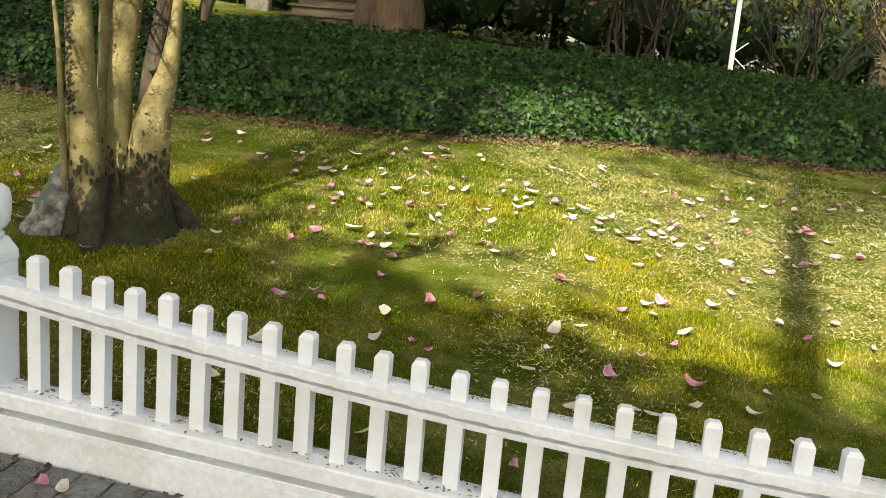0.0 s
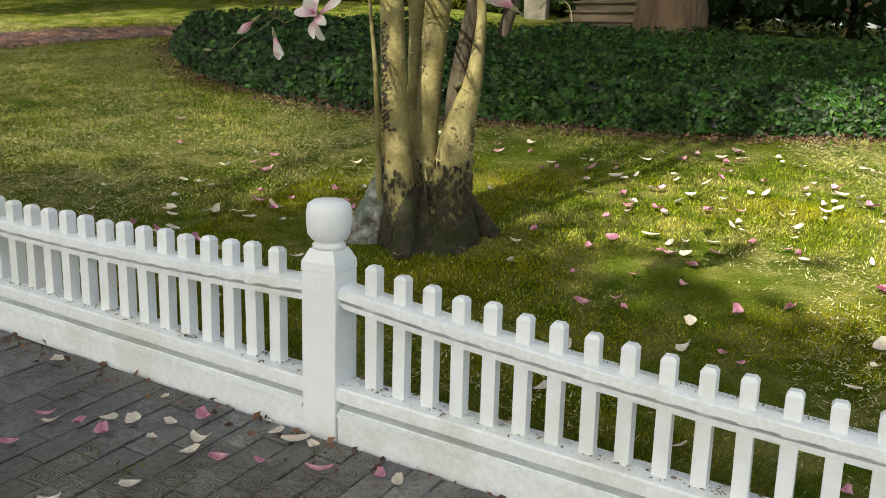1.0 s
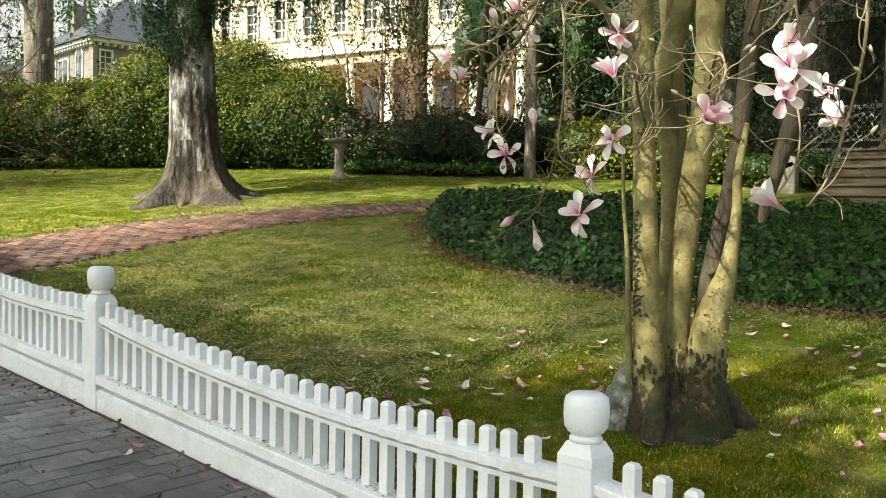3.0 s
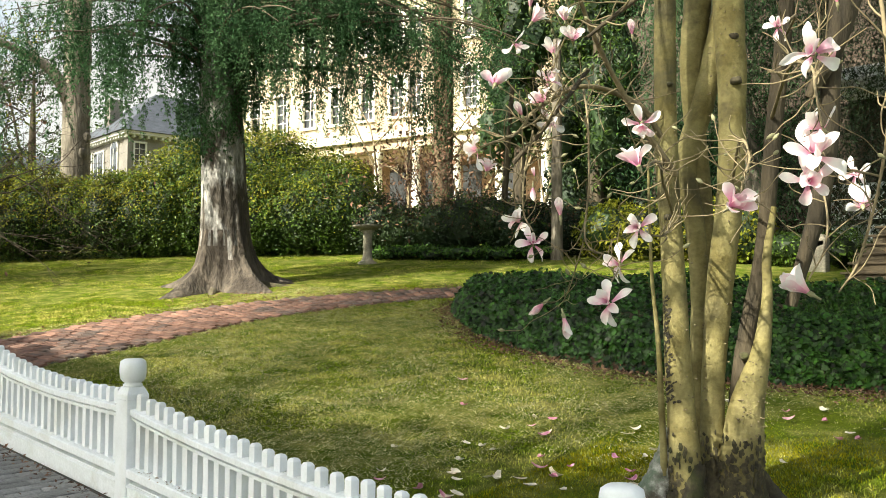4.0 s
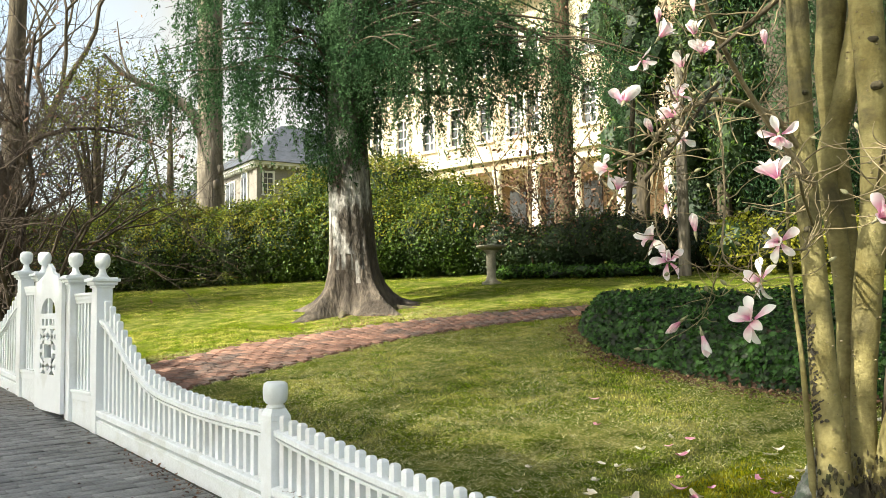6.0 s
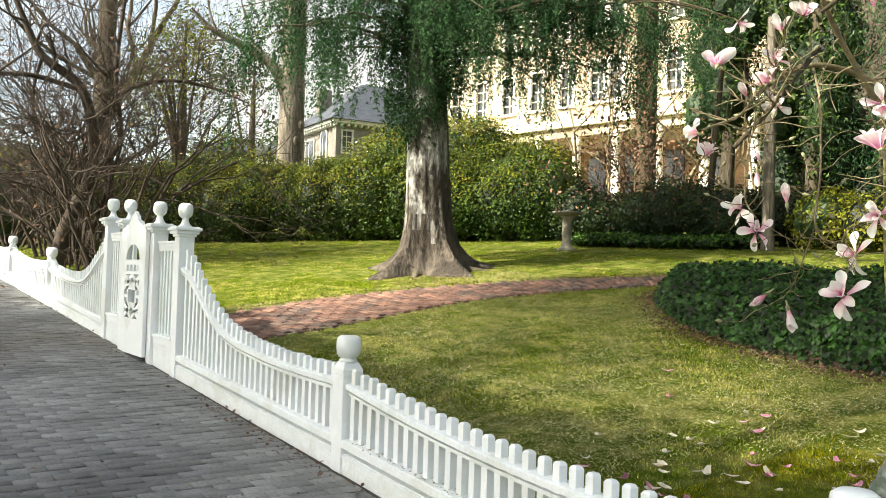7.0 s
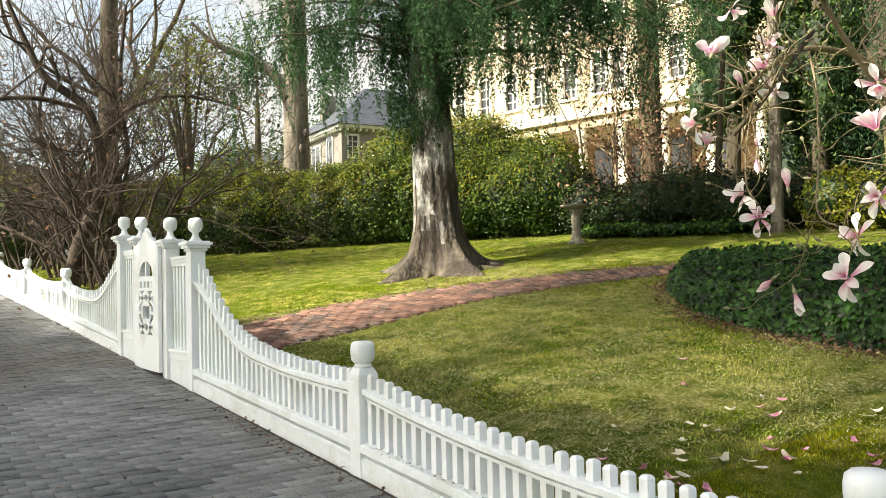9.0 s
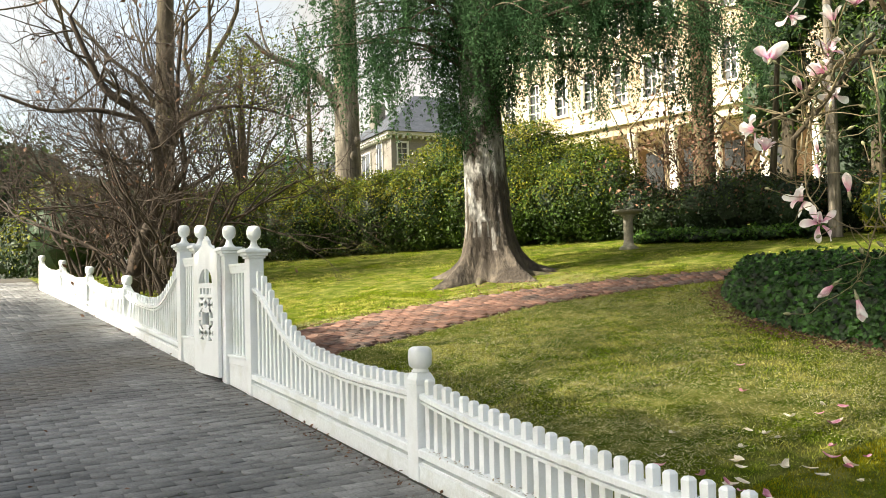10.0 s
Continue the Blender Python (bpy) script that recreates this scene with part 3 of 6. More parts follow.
IVY_BACK = [(-6.0, 6.15), (-5.2, 6.75), (-4.3, 7.1), (-3.4, 7.4), (-2.4, 7.6), (-1.4, 7.9), (-0.6, 8.1), (0.2, 8.4), (1.0, 8.7), (2.06, 9.1), (3.0, 9.6), (4.1, 10.1), (6.8, 10.6)]


def ivy_height(width, q):
    edge = np.minimum(q, 1 - q) * width
    return 0.34 * np.clip(edge / 0.22, 0, 1) ** 0.55


def ivy_bed():
    a, b = spline(IVY_FRONT, 20), spline(IVY_BACK, 20)
    width = np.linalg.norm(b - a, axis=1)
    e = empty("ivy_bed", (0, 0, 0))
    qs = np.concatenate([[0.0, 0.004, 0.02, 0.05], np.linspace(0.1, 1, 14)])
    rows = []
    for q in qs:
        xy = a + (b - a) * q
        h = ivy_height(width, np.full(len(a), q)) * 0.80
        rows.append(np.column_stack([xy, zlawn(xy[:, 0], xy[:, 1]) - 0.02 + h]))
    v = np.stack(rows, 1).reshape(-1, 3)
    k = len(qs)
    i, j = np.meshgrid(np.arange(len(a) - 1), np.arange(k - 1), indexing="ij")
    f = np.stack([i * k + j, i * k + j + 1, (i + 1) * k + j + 1, (i + 1) * k + j], -1).reshape(-1, 4)
    part("stems", grid_mesh("stems", v, f), SOIL, e, "dark tangle of stems and soil")
    for name, mat, n, s0, s1 in (("leaves", IVY, 62000, 0.032, 0.068), ("young_leaves", IVY_YOUNG, 6500, 0.025, 0.055)):
        s = rng.uniform(0, len(a) - 1.001, n)
        if name == "young_leaves":
            s = np.clip(rng.normal(0.60, 0.13, n), 0, 0.999) * (len(a) - 1.001)
        q = rng.uniform(0, 1, n) ** 1.3
        front = rng.uniform(0, 1, n) < 0.3
        q = np.where(front, rng.uniform(0, 0.06, n), q)
        i0 = s.astype(int)
        fr = (s - i0)[:, None]
        pa, pb = a[i0] * (1 - fr) + a[i0 + 1] * fr, b[i0] * (1 - fr) + b[i0 + 1] * fr
        w = np.linalg.norm(pb - pa, axis=1)
        xy = pa + (pb - pa) * q[:, None]
        h = ivy_height(w, q) * rng.uniform(0.78, 1.12, n) + 0.05 * np.sin(xy[:, 0] * 3.1) * np.cos(xy[:, 1] * 2.7) * (q > 0.05)
        z = zlawn(xy[:, 0], xy[:, 1]) + h
        nrm = np.column_stack([0.25 * np.ones(n), -0.5 - 1.6 * front, np.ones(n) - 0.3 * front])
        part(name, leaf_mesh(name, np.column_stack([xy, z]), nrm, rng.uniform(s0, s1, n), 0.85, 0.5, jitter=1.0), mat, e, "glossy dark green ivy leaves" if mat is IVY else "fresh green ivy leaves")
    # grassy liriope blades among the ivy
    n = 15000
    x = rng.uniform(-1.8, 6, n)
    y = np.interp(x, [p[0] for p in IVY_FRONT], [p[1] for p in IVY_FRONT]) + 0.25 + 3.0 * rng.uniform(0, 1, n)
    base = np.column_stack([x, y, zlawn(x, y) + 0.27])
    lean = np.column_stack([rng.normal(0, 0.11, n), rng.normal(-0.05, 0.08, n), rng.uniform(0.03, 0.17, n)])
    side = np.column_stack([np.full(n, 0.004), rng.normal(0, 0.003, n), np.zeros(n)])
    v = np.stack([base - side, base + side, base + lean], 1).reshape(-1, 3)
    part("grass_blades", grid_mesh("grass_blades", v, np.arange(n * 3).reshape(-1, 3)), IVY_YOUNG, e, "thin arching grassy blades")
    return tagged(e, "low bed of dark glossy ivy at the back of the lawn", "ivy bed", kind="stuff")


ivy_bed()


def leaf_litter():
    a = spline(IVY_FRONT, 20)
    n = 6500
    i = rng.integers(0, len(a) - 1, n)
    xy = a[i] + rng.normal(0, 0.11, (n, 2)) + np.array([0.0, -0.09])
    at = np.column_stack([xy, zlawn(xy[:, 0], xy[:, 1]) + rng.uniform(0.008, 0.03, n)])
    return tagged(part("leaf_litter", leaf_mesh("leaf_litter", at, np.tile([0, 0, 1.0], (n, 1)), rng.uniform(0.02, 0.05, n), 0.5), MULCH_CHIP), "brown leaf litter along the edge of the ivy", "leaf litter", kind="stuff")


leaf_litter()


# ---- shrubs and hedges ----
def blobs_surface(blobs, n, rough=0.18):
    """Points and outward ways on the lumpy skin of overlapping ellipsoids (x, y, z, rx, ry, rz)."""
    b = np.asarray(blobs, float)
    area = b[:, 3] * b[:, 5]
    k = rng.choice(len(b), n, p=area / area.sum())
    d = unit(rng.normal(size=(n, 3)))
    lump = 1 + rough * (np.sin(d[:, 0] * 7 + k) * np.cos(d[:, 2] * 6 + 2 * k)) + rng.uniform(-0.16, 0.06, n)
    at = b[k, :3] + d * b[k, 3:] * lump[:, None]
    return at, unit(d / b[k, 3:])


def shrub(name, blobs, n, size, mats, label, category, aspect=0.55, core=True, rough=0.18, kind=""):
    """Leaves over a dark core of lumps that paints the inner shade. mats: rows of (part name, material, share, bias
    upwards).
    """
    e = empty(name, tuple(blobs[0][:2]) + (float(zlawn(blobs[0][0], blobs[0][1])),))
    off = np.array(e.location)
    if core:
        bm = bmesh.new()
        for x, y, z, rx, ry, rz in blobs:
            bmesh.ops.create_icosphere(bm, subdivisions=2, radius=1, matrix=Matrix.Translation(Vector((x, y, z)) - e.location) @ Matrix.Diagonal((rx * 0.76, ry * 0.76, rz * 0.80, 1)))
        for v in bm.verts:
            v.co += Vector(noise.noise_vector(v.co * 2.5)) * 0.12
        part("core_foliage", bm, DARK_LEAF, e, "dark lumps painting the shade inside the foliage")
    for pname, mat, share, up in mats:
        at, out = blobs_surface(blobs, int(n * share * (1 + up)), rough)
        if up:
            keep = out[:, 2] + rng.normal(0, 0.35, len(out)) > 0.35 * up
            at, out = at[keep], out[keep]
        g = zlawn(at[:, 0], at[:, 1])
        keep = at[:, 2] > g
        at, out = at[keep], out[keep]
        part(pname, leaf_mesh(pname, at - off, out + np.array([0, 0, 0.3]), rng.uniform(size * 0.6, size * 1.3, len(at)), aspect, 0.2, jitter=1.3), mat, e)
    return tagged(e, label, category, kind=kind)


def along(rows, step, rx, ry, hs, wander=0.2):
    """Ellipsoids along a line of ground points; hs(s) is the height."""
    s = spline(rows, 30)
    run = np.concatenate([[0], np.cumsum(np.linalg.norm(np.diff(s, axis=0), axis=1))])
    out = []
    for r in np.arange(0, run[-1], step):
        x, y = np.interp(r, run, s[:, 0]) + random.uniform(-1, 1) * wander, np.interp(r, run, s[:, 1]) + random.uniform(-1, 1) * wander
        h = hs(r / run[-1]) * random.uniform(0.9, 1.08)
        g = float(zlawn(x, y))
        out.append((x, y, g + h * 0.5, rx * random.uniform(0.85, 1.2), ry * random.uniform(0.9, 1.15), h * 0.54))
    return out


# upward-facing yellow-green leaves stand for new growth and paint the sunlit hedge tops
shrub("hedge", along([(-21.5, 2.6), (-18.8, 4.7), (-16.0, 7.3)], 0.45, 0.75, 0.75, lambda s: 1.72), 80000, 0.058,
      [("leaves", HEDGE, 0.85, 0), ("young_leaves", HEDGE_GOLD, 1.1, 0.7)], "dense dark green garden hedge with yellow-green new growth and painted sunlight on top", "hedge")
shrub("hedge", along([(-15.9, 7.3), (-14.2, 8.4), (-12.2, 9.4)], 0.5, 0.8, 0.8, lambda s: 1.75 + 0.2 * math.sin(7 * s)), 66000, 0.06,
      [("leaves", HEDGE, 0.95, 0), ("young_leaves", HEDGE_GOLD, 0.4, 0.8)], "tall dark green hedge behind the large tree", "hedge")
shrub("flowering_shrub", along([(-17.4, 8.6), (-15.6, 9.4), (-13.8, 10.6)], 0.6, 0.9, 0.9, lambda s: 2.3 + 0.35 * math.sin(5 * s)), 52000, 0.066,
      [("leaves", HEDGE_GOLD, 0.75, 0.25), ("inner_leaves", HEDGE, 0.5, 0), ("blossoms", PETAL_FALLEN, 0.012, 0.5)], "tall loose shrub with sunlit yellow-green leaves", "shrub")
# lighter leaves on the upward sides paint the sunlight on these dark shrubs
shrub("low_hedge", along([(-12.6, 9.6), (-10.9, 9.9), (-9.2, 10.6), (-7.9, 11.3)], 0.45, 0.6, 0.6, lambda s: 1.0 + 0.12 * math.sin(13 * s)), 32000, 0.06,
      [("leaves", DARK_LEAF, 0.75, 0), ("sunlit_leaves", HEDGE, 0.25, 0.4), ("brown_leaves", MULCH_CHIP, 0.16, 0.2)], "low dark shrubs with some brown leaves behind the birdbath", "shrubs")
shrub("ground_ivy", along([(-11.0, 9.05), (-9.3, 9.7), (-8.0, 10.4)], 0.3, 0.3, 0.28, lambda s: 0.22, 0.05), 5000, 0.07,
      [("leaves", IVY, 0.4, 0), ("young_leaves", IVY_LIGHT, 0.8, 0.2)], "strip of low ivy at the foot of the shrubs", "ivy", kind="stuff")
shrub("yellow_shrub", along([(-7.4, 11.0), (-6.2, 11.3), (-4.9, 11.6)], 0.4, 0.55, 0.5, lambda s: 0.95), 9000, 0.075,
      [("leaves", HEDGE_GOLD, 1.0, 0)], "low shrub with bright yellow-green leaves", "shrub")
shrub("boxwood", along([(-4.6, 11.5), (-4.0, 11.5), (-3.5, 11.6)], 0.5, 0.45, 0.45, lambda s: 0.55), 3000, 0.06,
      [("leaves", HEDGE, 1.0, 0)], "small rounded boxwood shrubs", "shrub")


# ---- birdbath ----
def birdbath():
    g = float(zlawn(-10.6, 8.33))
    e = empty("birdbath", (-10.6, 8.33, g))
    smooth(part("pedestal", lathe([(0.17, -0.03), (0.17, 0.03), (0.13, 0.05), (0.10, 0.08), (0.085, 0.14), (0.082, 0.50), (0.09, 0.56), (0.13, 0.59), (0.13, 0.61)], 20), STONE, e))
    smooth(part("basin", lathe([(0.10, 0.605), (0.17, 0.62), (0.25, 0.65), (0.27, 0.665), (0.27, 0.69), (0.25, 0.695), (0.21, 0.672), (0.0001, 0.662)], 28), STONE, e))
    return tagged(e, "weathered stone birdbath on a round pedestal, on the grass", "birdbath")


birdbath()


# ---- the large conifer ----
def conifer_tree():
    bx, by = -10.12, 5.13
    g = float(zlawn(bx, by))
    e = empty("conifer_tree", (bx, by, g))
    # trunk with root flare
    zs = np.concatenate([[-0.10, 0.0, 0.06, 0.14, 0.26, 0.42, 0.62, 0.85], np.linspace(1.1, 9.5, 40)])
    segs = 84
    th = np.linspace(0, 2 * np.pi, segs, endpoint=False)
    vs = []
    for zz in zs:
        r = 0.30 + 0.085 * math.exp(-max(zz, 0) / 1.4) + 0.46 * math.exp(-max(zz, 0) / 0.24) + (0.06 if zz > 3 else 0) * 0
        r *= 1 - 0.02 * max(0.0, zz - 2)
        fl = math.exp(-max(zz, 0) / 0.42)
        flute = math.exp(-max(zz, 0) / 0.95)
        rr = r * (1 + (0.10 + 0.24 * fl) * np.cos(5 * th + 0.8) * (0.25 + 0.75 * fl) + 0.10 * flute * np.cos(9 * th + 0.6 * zz) + 0.075 * flute * np.cos(14 * th - 0.9 * zz) - 0.05 * flute * np.abs(np.sin(11 * th + 0.4 * zz)) + 0.018 * np.sin(17 * th + zz * 1.3) + 0.010 * rng.normal(size=segs))
        cx, cy = -0.10 * min(zz, 3) / 3, -0.13 * min(zz, 3) / 3
        slope = 0.13 * rr * np.sin(th) - 0.07 * rr * np.cos(th)
        vs.append(np.column_stack([cx + rr * np.cos(th), cy + rr * np.sin(th), zz + slope * fl]))
    n = len(zs)
    i, j = np.meshgrid(np.arange(n - 1), np.arange(segs), indexing="ij")
    f = np.stack([i * segs + j, i * segs + (j + 1) % segs, (i + 1) * segs + (j + 1) % segs, (i + 1) * segs + j], -1).reshape(-1, 4)
    me = grid_mesh("trunk", np.vstack(vs), f)
    me.materials.append(BARK_GREY)
    me.materials.append(BARK_FOOT)
    rim = 0.75 + 0.28 * np.sin(3 * th + 0.5) + 0.20 * np.sin(7 * th + 1.0) + 0.14 * rng.normal(size=segs)
    me.polygons.foreach_set("material_index", (zs[i] < rim[j]).astype(int).ravel())
    smooth(part("trunk", me, None, e, "thick flaring trunk with pale flaking bark and furrowed brown foot"))
    # surface roots
    for ang, ln in ((3.5, 1.0), (2.7, 0.8), (4.2, 0.8), (5.2, 0.9), (0.4, 1.05), (1.2, 0.9), (6.0, 0.8)):
        rows = []
        for s in (0.3, 0.5, 0.75, 1.0):
            x, y = s * ln * math.cos(ang + 0.25 * s), s * ln * math.sin(ang + 0.25 * s)
            rows.append((x, y, float(zlawn(bx + x, by + y)) - g + 0.10 * (1 - s) - 0.03, 0.12 * (1.1 - s) + 0.015))
        tube("root", rows, BARK_MOSSY, e, 10, 5, 0.06)
    # boughs with hanging sprays: all round, towards the house, a few thin ones towards the gate
    at, out, size = [], [], []

    def strand(p, hang, dense=105):
        """A hanging spray: a thread that sways, with short side tufts that thin towards its end."""
        sway, ph = rng.normal(0, 0.07, 2), rng.uniform(0, 6)
        cnt = int(hang * dense)
        t = rng.uniform(0, 1, cnt) ** 0.85
        tuft = np.round(t * hang / 0.09) * 0.09 / hang
        t = 0.45 * t + 0.55 * tuft
        wide = 0.050 * (1.25 - t[:, None]) * (0.6 + 0.4 * np.sin(t[:, None] * 17 + ph))
        q = p + np.column_stack([np.zeros(cnt), np.zeros(cnt), -t * hang]) + rng.normal(0, 1, (cnt, 3)) * wide
        q[:, :2] += (t ** 1.5)[:, None] * sway * 2 + np.sin(t * 4 + ph)[:, None] * sway * 0.6
        at.append(q)
        out.append(rng.normal(size=(cnt, 3)))
        size.append(rng.uniform(0.028, 0.068, cnt))

    def bough(ang, z0, ln, clumps, longest, lift=0.35, thick=0.026):
        droop, turn = random.uniform(0.2, 0.6), random.uniform(-0.35, 0.35)
        rows = []
        for s in (0, 0.25, 0.5, 0.75, 1.0):
            c, d = math.cos(ang + turn * s), math.sin(ang + turn * s)
            rows.append((0.2 * c + s * ln * c - 0.1 + random.gauss(0, 0.06), 0.2 * d + s * ln * d - 0.13 + random.gauss(0, 0.06), z0 + lift * math.sin(s * 2.6) - droop * ln * 0.35 * s * s + random.gauss(0, 0.05), thick * (1 - s) + 0.004))
        tube("bough", rows, BARK_DARK, e, 6, 4, 0.03)
        sp = spline(rows, 12)[:, :3]
        for m in range(clumps):
            c = sp[int(len(sp) * (0.12 + 0.87 * random.random() ** 0.85))] + rng.normal(0, [0.16, 0.16, 0.04])
            hang = random.uniform(0.25, longest) * (1.7 if random.random() < 0.22 else 1.0)
            for k in range(random.choice((3, 4, 5, 6))):
                strand(c + rng.normal(0, [0.10, 0.10, 0.05]), hang * random.uniform(0.5, 1.0))
    for k in range(38):
        bough(random.uniform(0, 2 * math.pi), random.uniform(3.4, 5.9), random.uniform(0.9, 2.4), 8, 0.8)
    for k in range(36):        # long boughs towards the house
        bough(random.gauss(1.05, 0.45), random.uniform(3.3, 5.2), random.uniform(2.2, 5.0), 8, 1.15, 0.5, 0.034)
    for k in range(18):        # thin boughs towards the gate
        bough(random.gauss(4.2, 0.45), random.uniform(3.1, 5.2), random.uniform(1.4, 3.2), 9, 1.15)
    # sprays that drape the upper trunk
    for k in range(640):
        a, r = random.uniform(0, 2 * math.pi), random.uniform(0.34, 0.66)
        strand(np.array([r * math.cos(a) - 0.1, r * math.sin(a) - 0.13, 2.75 + 3.0 * random.random() ** 1.5 - 0.35 * math.cos(a - 4.9)]), random.uniform(0.25, 0.75), 120)
    at, out, size = np.vstack(at), np.vstack(out), np.concatenate(size)
    part("needles", leaf_mesh("needles", at, out, size, 0.34, 1.5, 0.1, jitter=0.2), CONIFER, e, "drooping blue-green sprays of needles")
    return tagged(e, "large old conifer with a flaring pale trunk and drooping green sprays", "tree")


conifer_tree()


# ---- bare trees ----
def branching(pile, tips_out, start, way, length, radius, depth, spread=0.5, rise=0.15, kids=3):
    pts, p, w = [start], np.array(start, float), np.array(way, float)
    steps = 4
    for _ in range(steps):
        w = unit(w + rng.normal(0, 0.16, 3) + np.array([0, 0, rise * 0.4]))
        p = p + w * length / steps
        pts.append(p.copy())
    pile.tube(np.array(pts), np.linspace(radius, radius * 0.6, steps + 1), 7 if radius > 0.03 else 4)
    if depth == 0:
        tips_out.append(p)
        return
    for k in range(kids):
        q = pts[random.choice((2, 3, 4))] if k else pts[-1]
        nw = unit(w + rng.normal(0, spread, 3) + np.array([0, 0, rise]))
        branching(pile, tips_out, q, nw, length * random.uniform(0.6, 0.85), radius * random.uniform(0.45, 0.62), depth - 1, spread, rise, kids)


def bare_tree(name, x, y, stems, height, radius, lean, label, depth=4, mat=None, leaves=0, leaf_mat=None, spread=0.5, kids=3, category="tree", rise=0.2):
    g = float(zlawn(x, y))
    e = empty(name, (x, y, g))
    ends = []
    for k in range(stems):
        pile = Pile()
        a = 2 * math.pi * k / max(stems, 1) + random.uniform(-0.4, 0.4)
        off = 0.0 if stems == 1 else random.uniform(0.1, 0.4)
        way = unit(np.array([lean[0] + (0.3 * math.cos(a) if stems > 1 else 0), lean[1] + (0.3 * math.sin(a) if stems > 1 else 0), 1.0]))
        branching(pile, ends, np.array([off * math.cos(a), off * math.sin(a), -0.1]), way, height * random.uniform(0.35, 0.45), radius * random.uniform(0.7, 1.1), depth, spread, rise, kids)
        smooth(part("stem" if stems > 1 else "trunk", pile.mesh("stem"), mat or BARK_DARK, e))
    if leaves:
        c = np.array(ends)[rng.integers(0, len(ends), leaves)] + rng.normal(0, 0.35, (leaves, 3))
        part("leaves", leaf_mesh("leaves", c, rng.normal(size=(leaves, 3)), rng.uniform(0.06, 0.13, leaves), 0.5, 0.4), leaf_mat or HEDGE_GOLD, e)
    return tagged(e, label, category)


bare_tree("bare_shrub", -14.9, 1.35, 12, 5.0, 0.045, (-0.1, 0.0), "leafless multi-stemmed shrub with arching twigs behind the fence", 5, BARK_SHRUB, 260, MULCH_CHIP, spread=0.6, category="bare shrub", rise=0.06)
bare_tree("bare_shrub", -16.6, 1.3, 13, 5.6, 0.05, (0.0, 0.0), "leafless multi-stemmed shrub with arching twigs behind the fence", 5, BARK_SHRUB, 260, MULCH_CHIP, spread=0.6, category="bare shrub", rise=0.06)
bare_tree("bare_shrub", -18.6, 1.2, 10, 4.2, 0.045, (-0.1, 0.1), "tangled brown leafless shrub", 4, BARK_SHRUB, spread=0.65, category="bare shrub", rise=0.08)
bare_tree("bare_shrub", -21.4, 1.0, 11, 4.0, 0.045, (0.0, 0.1), "tangled brown leafless shrub", 4, BARK_SHRUB, spread=0.65, category="bare shrub", rise=0.08)


bare_tree("bare_shrub", -15.9, 1.1, 12, 2.8, 0.03, (0.0, 0.05), "low tangled brown thicket under the bare shrubs", 4, BARK_SHRUB, 160, MULCH_CHIP, spread=0.7, category="bare shrub", rise=0.04)


def crape_myrtle():
    x, y = -15.3, 1.1
    g = float(zlawn(x, y))
    e = empty("crape_myrtle", (x, y, g))
    o = np.array([x, y, g])
    ends = []
    for name, rows in (("trunk", [(-15.42, 0.75, 1.0, 0.13), (-15.39, 0.85, 1.93, 0.115), (-15.30, 1.22, 2.9, 0.10), (-15.28, 1.26, 3.65, 0.095), (-15.34, 1.01, 4.5, 0.085), (-15.49, 0.40, 4.97, 0.07), (-15.57, 0.10, 5.56, 0.055), (-15.64, -0.2, 6.3, 0.04)]),
                       ("limb", [(-15.28, 1.26, 3.6, 0.06), (-15.2, 1.61, 4.40, 0.05), (-15.01, 2.37, 4.75, 0.035), (-14.82, 3.16, 4.72, 0.022), (-14.7, 3.9, 4.5, 0.010)]),
                       ("limb", [(-15.34, 1.01, 4.45, 0.05), (-15.4, 0.2, 4.6, 0.045), (-15.5, -0.6, 4.55, 0.035), (-15.6, -1.4, 4.8, 0.02)]),
                       ("limb", [(-15.30, 1.22, 2.9, 0.05), (-15.2, 1.7, 3.6, 0.045), (-15.3, 1.6, 4.8, 0.04), (-15.2, 1.7, 6.4, 0.03)])):
        rows = np.array(rows)
        rows[:, :3] -= o
        if name == "trunk":
            rows[0, 2] = -0.1
        tube(name, rows, BARK_SHRUB, e, 9, 6, 0.03)
        s = spline(rows, 6)
        pile = Pile()
        for k in range(8 if name == "limb" else 26, len(s), 2):
            way = unit(rng.normal(0, 0.7, 3) + np.array([0, 0, 0.5]))
            branching(pile, ends, s[k, :3], way, random.uniform(0.5, 1.2), s[k, 3] * 0.4 + 0.004, 2, 0.6, 0.06, 3)
        smooth(part("twig_tangle", pile.mesh("twig_tangle"), BARK_SHRUB, e))["kind"] = "stuff"
    return tagged(e, "dark leafless tree with a thick arching limb", "tree")


crape_myrtle()
bare_tree("bare_tree", -38.0, 6.0, 1, 15, 0.3, (0.0, 0.0), "distant leafless street tree", 5, BARK_DARK)
bare_tree("bare_tree", -13.0, 14.2, 3, 7, 0.06, (0.0, 0.0), "thin leafless sapling in front of the house", 5, TWIG, 200, MULCH_CHIP)
bare_tree("bare_tree", -10.2, 13.2, 3, 6, 0.05, (0.1, 0.0), "thin leafless sapling in front of the house", 5, TWIG, 200, MULCH_CHIP)
bare_tree("bare_tree", -15.6, 14.0, 3, 7, 0.05, (0.0, 0.0), "thin leafless sapling in front of the house", 5, TWIG, 300, HEDGE_GOLD)


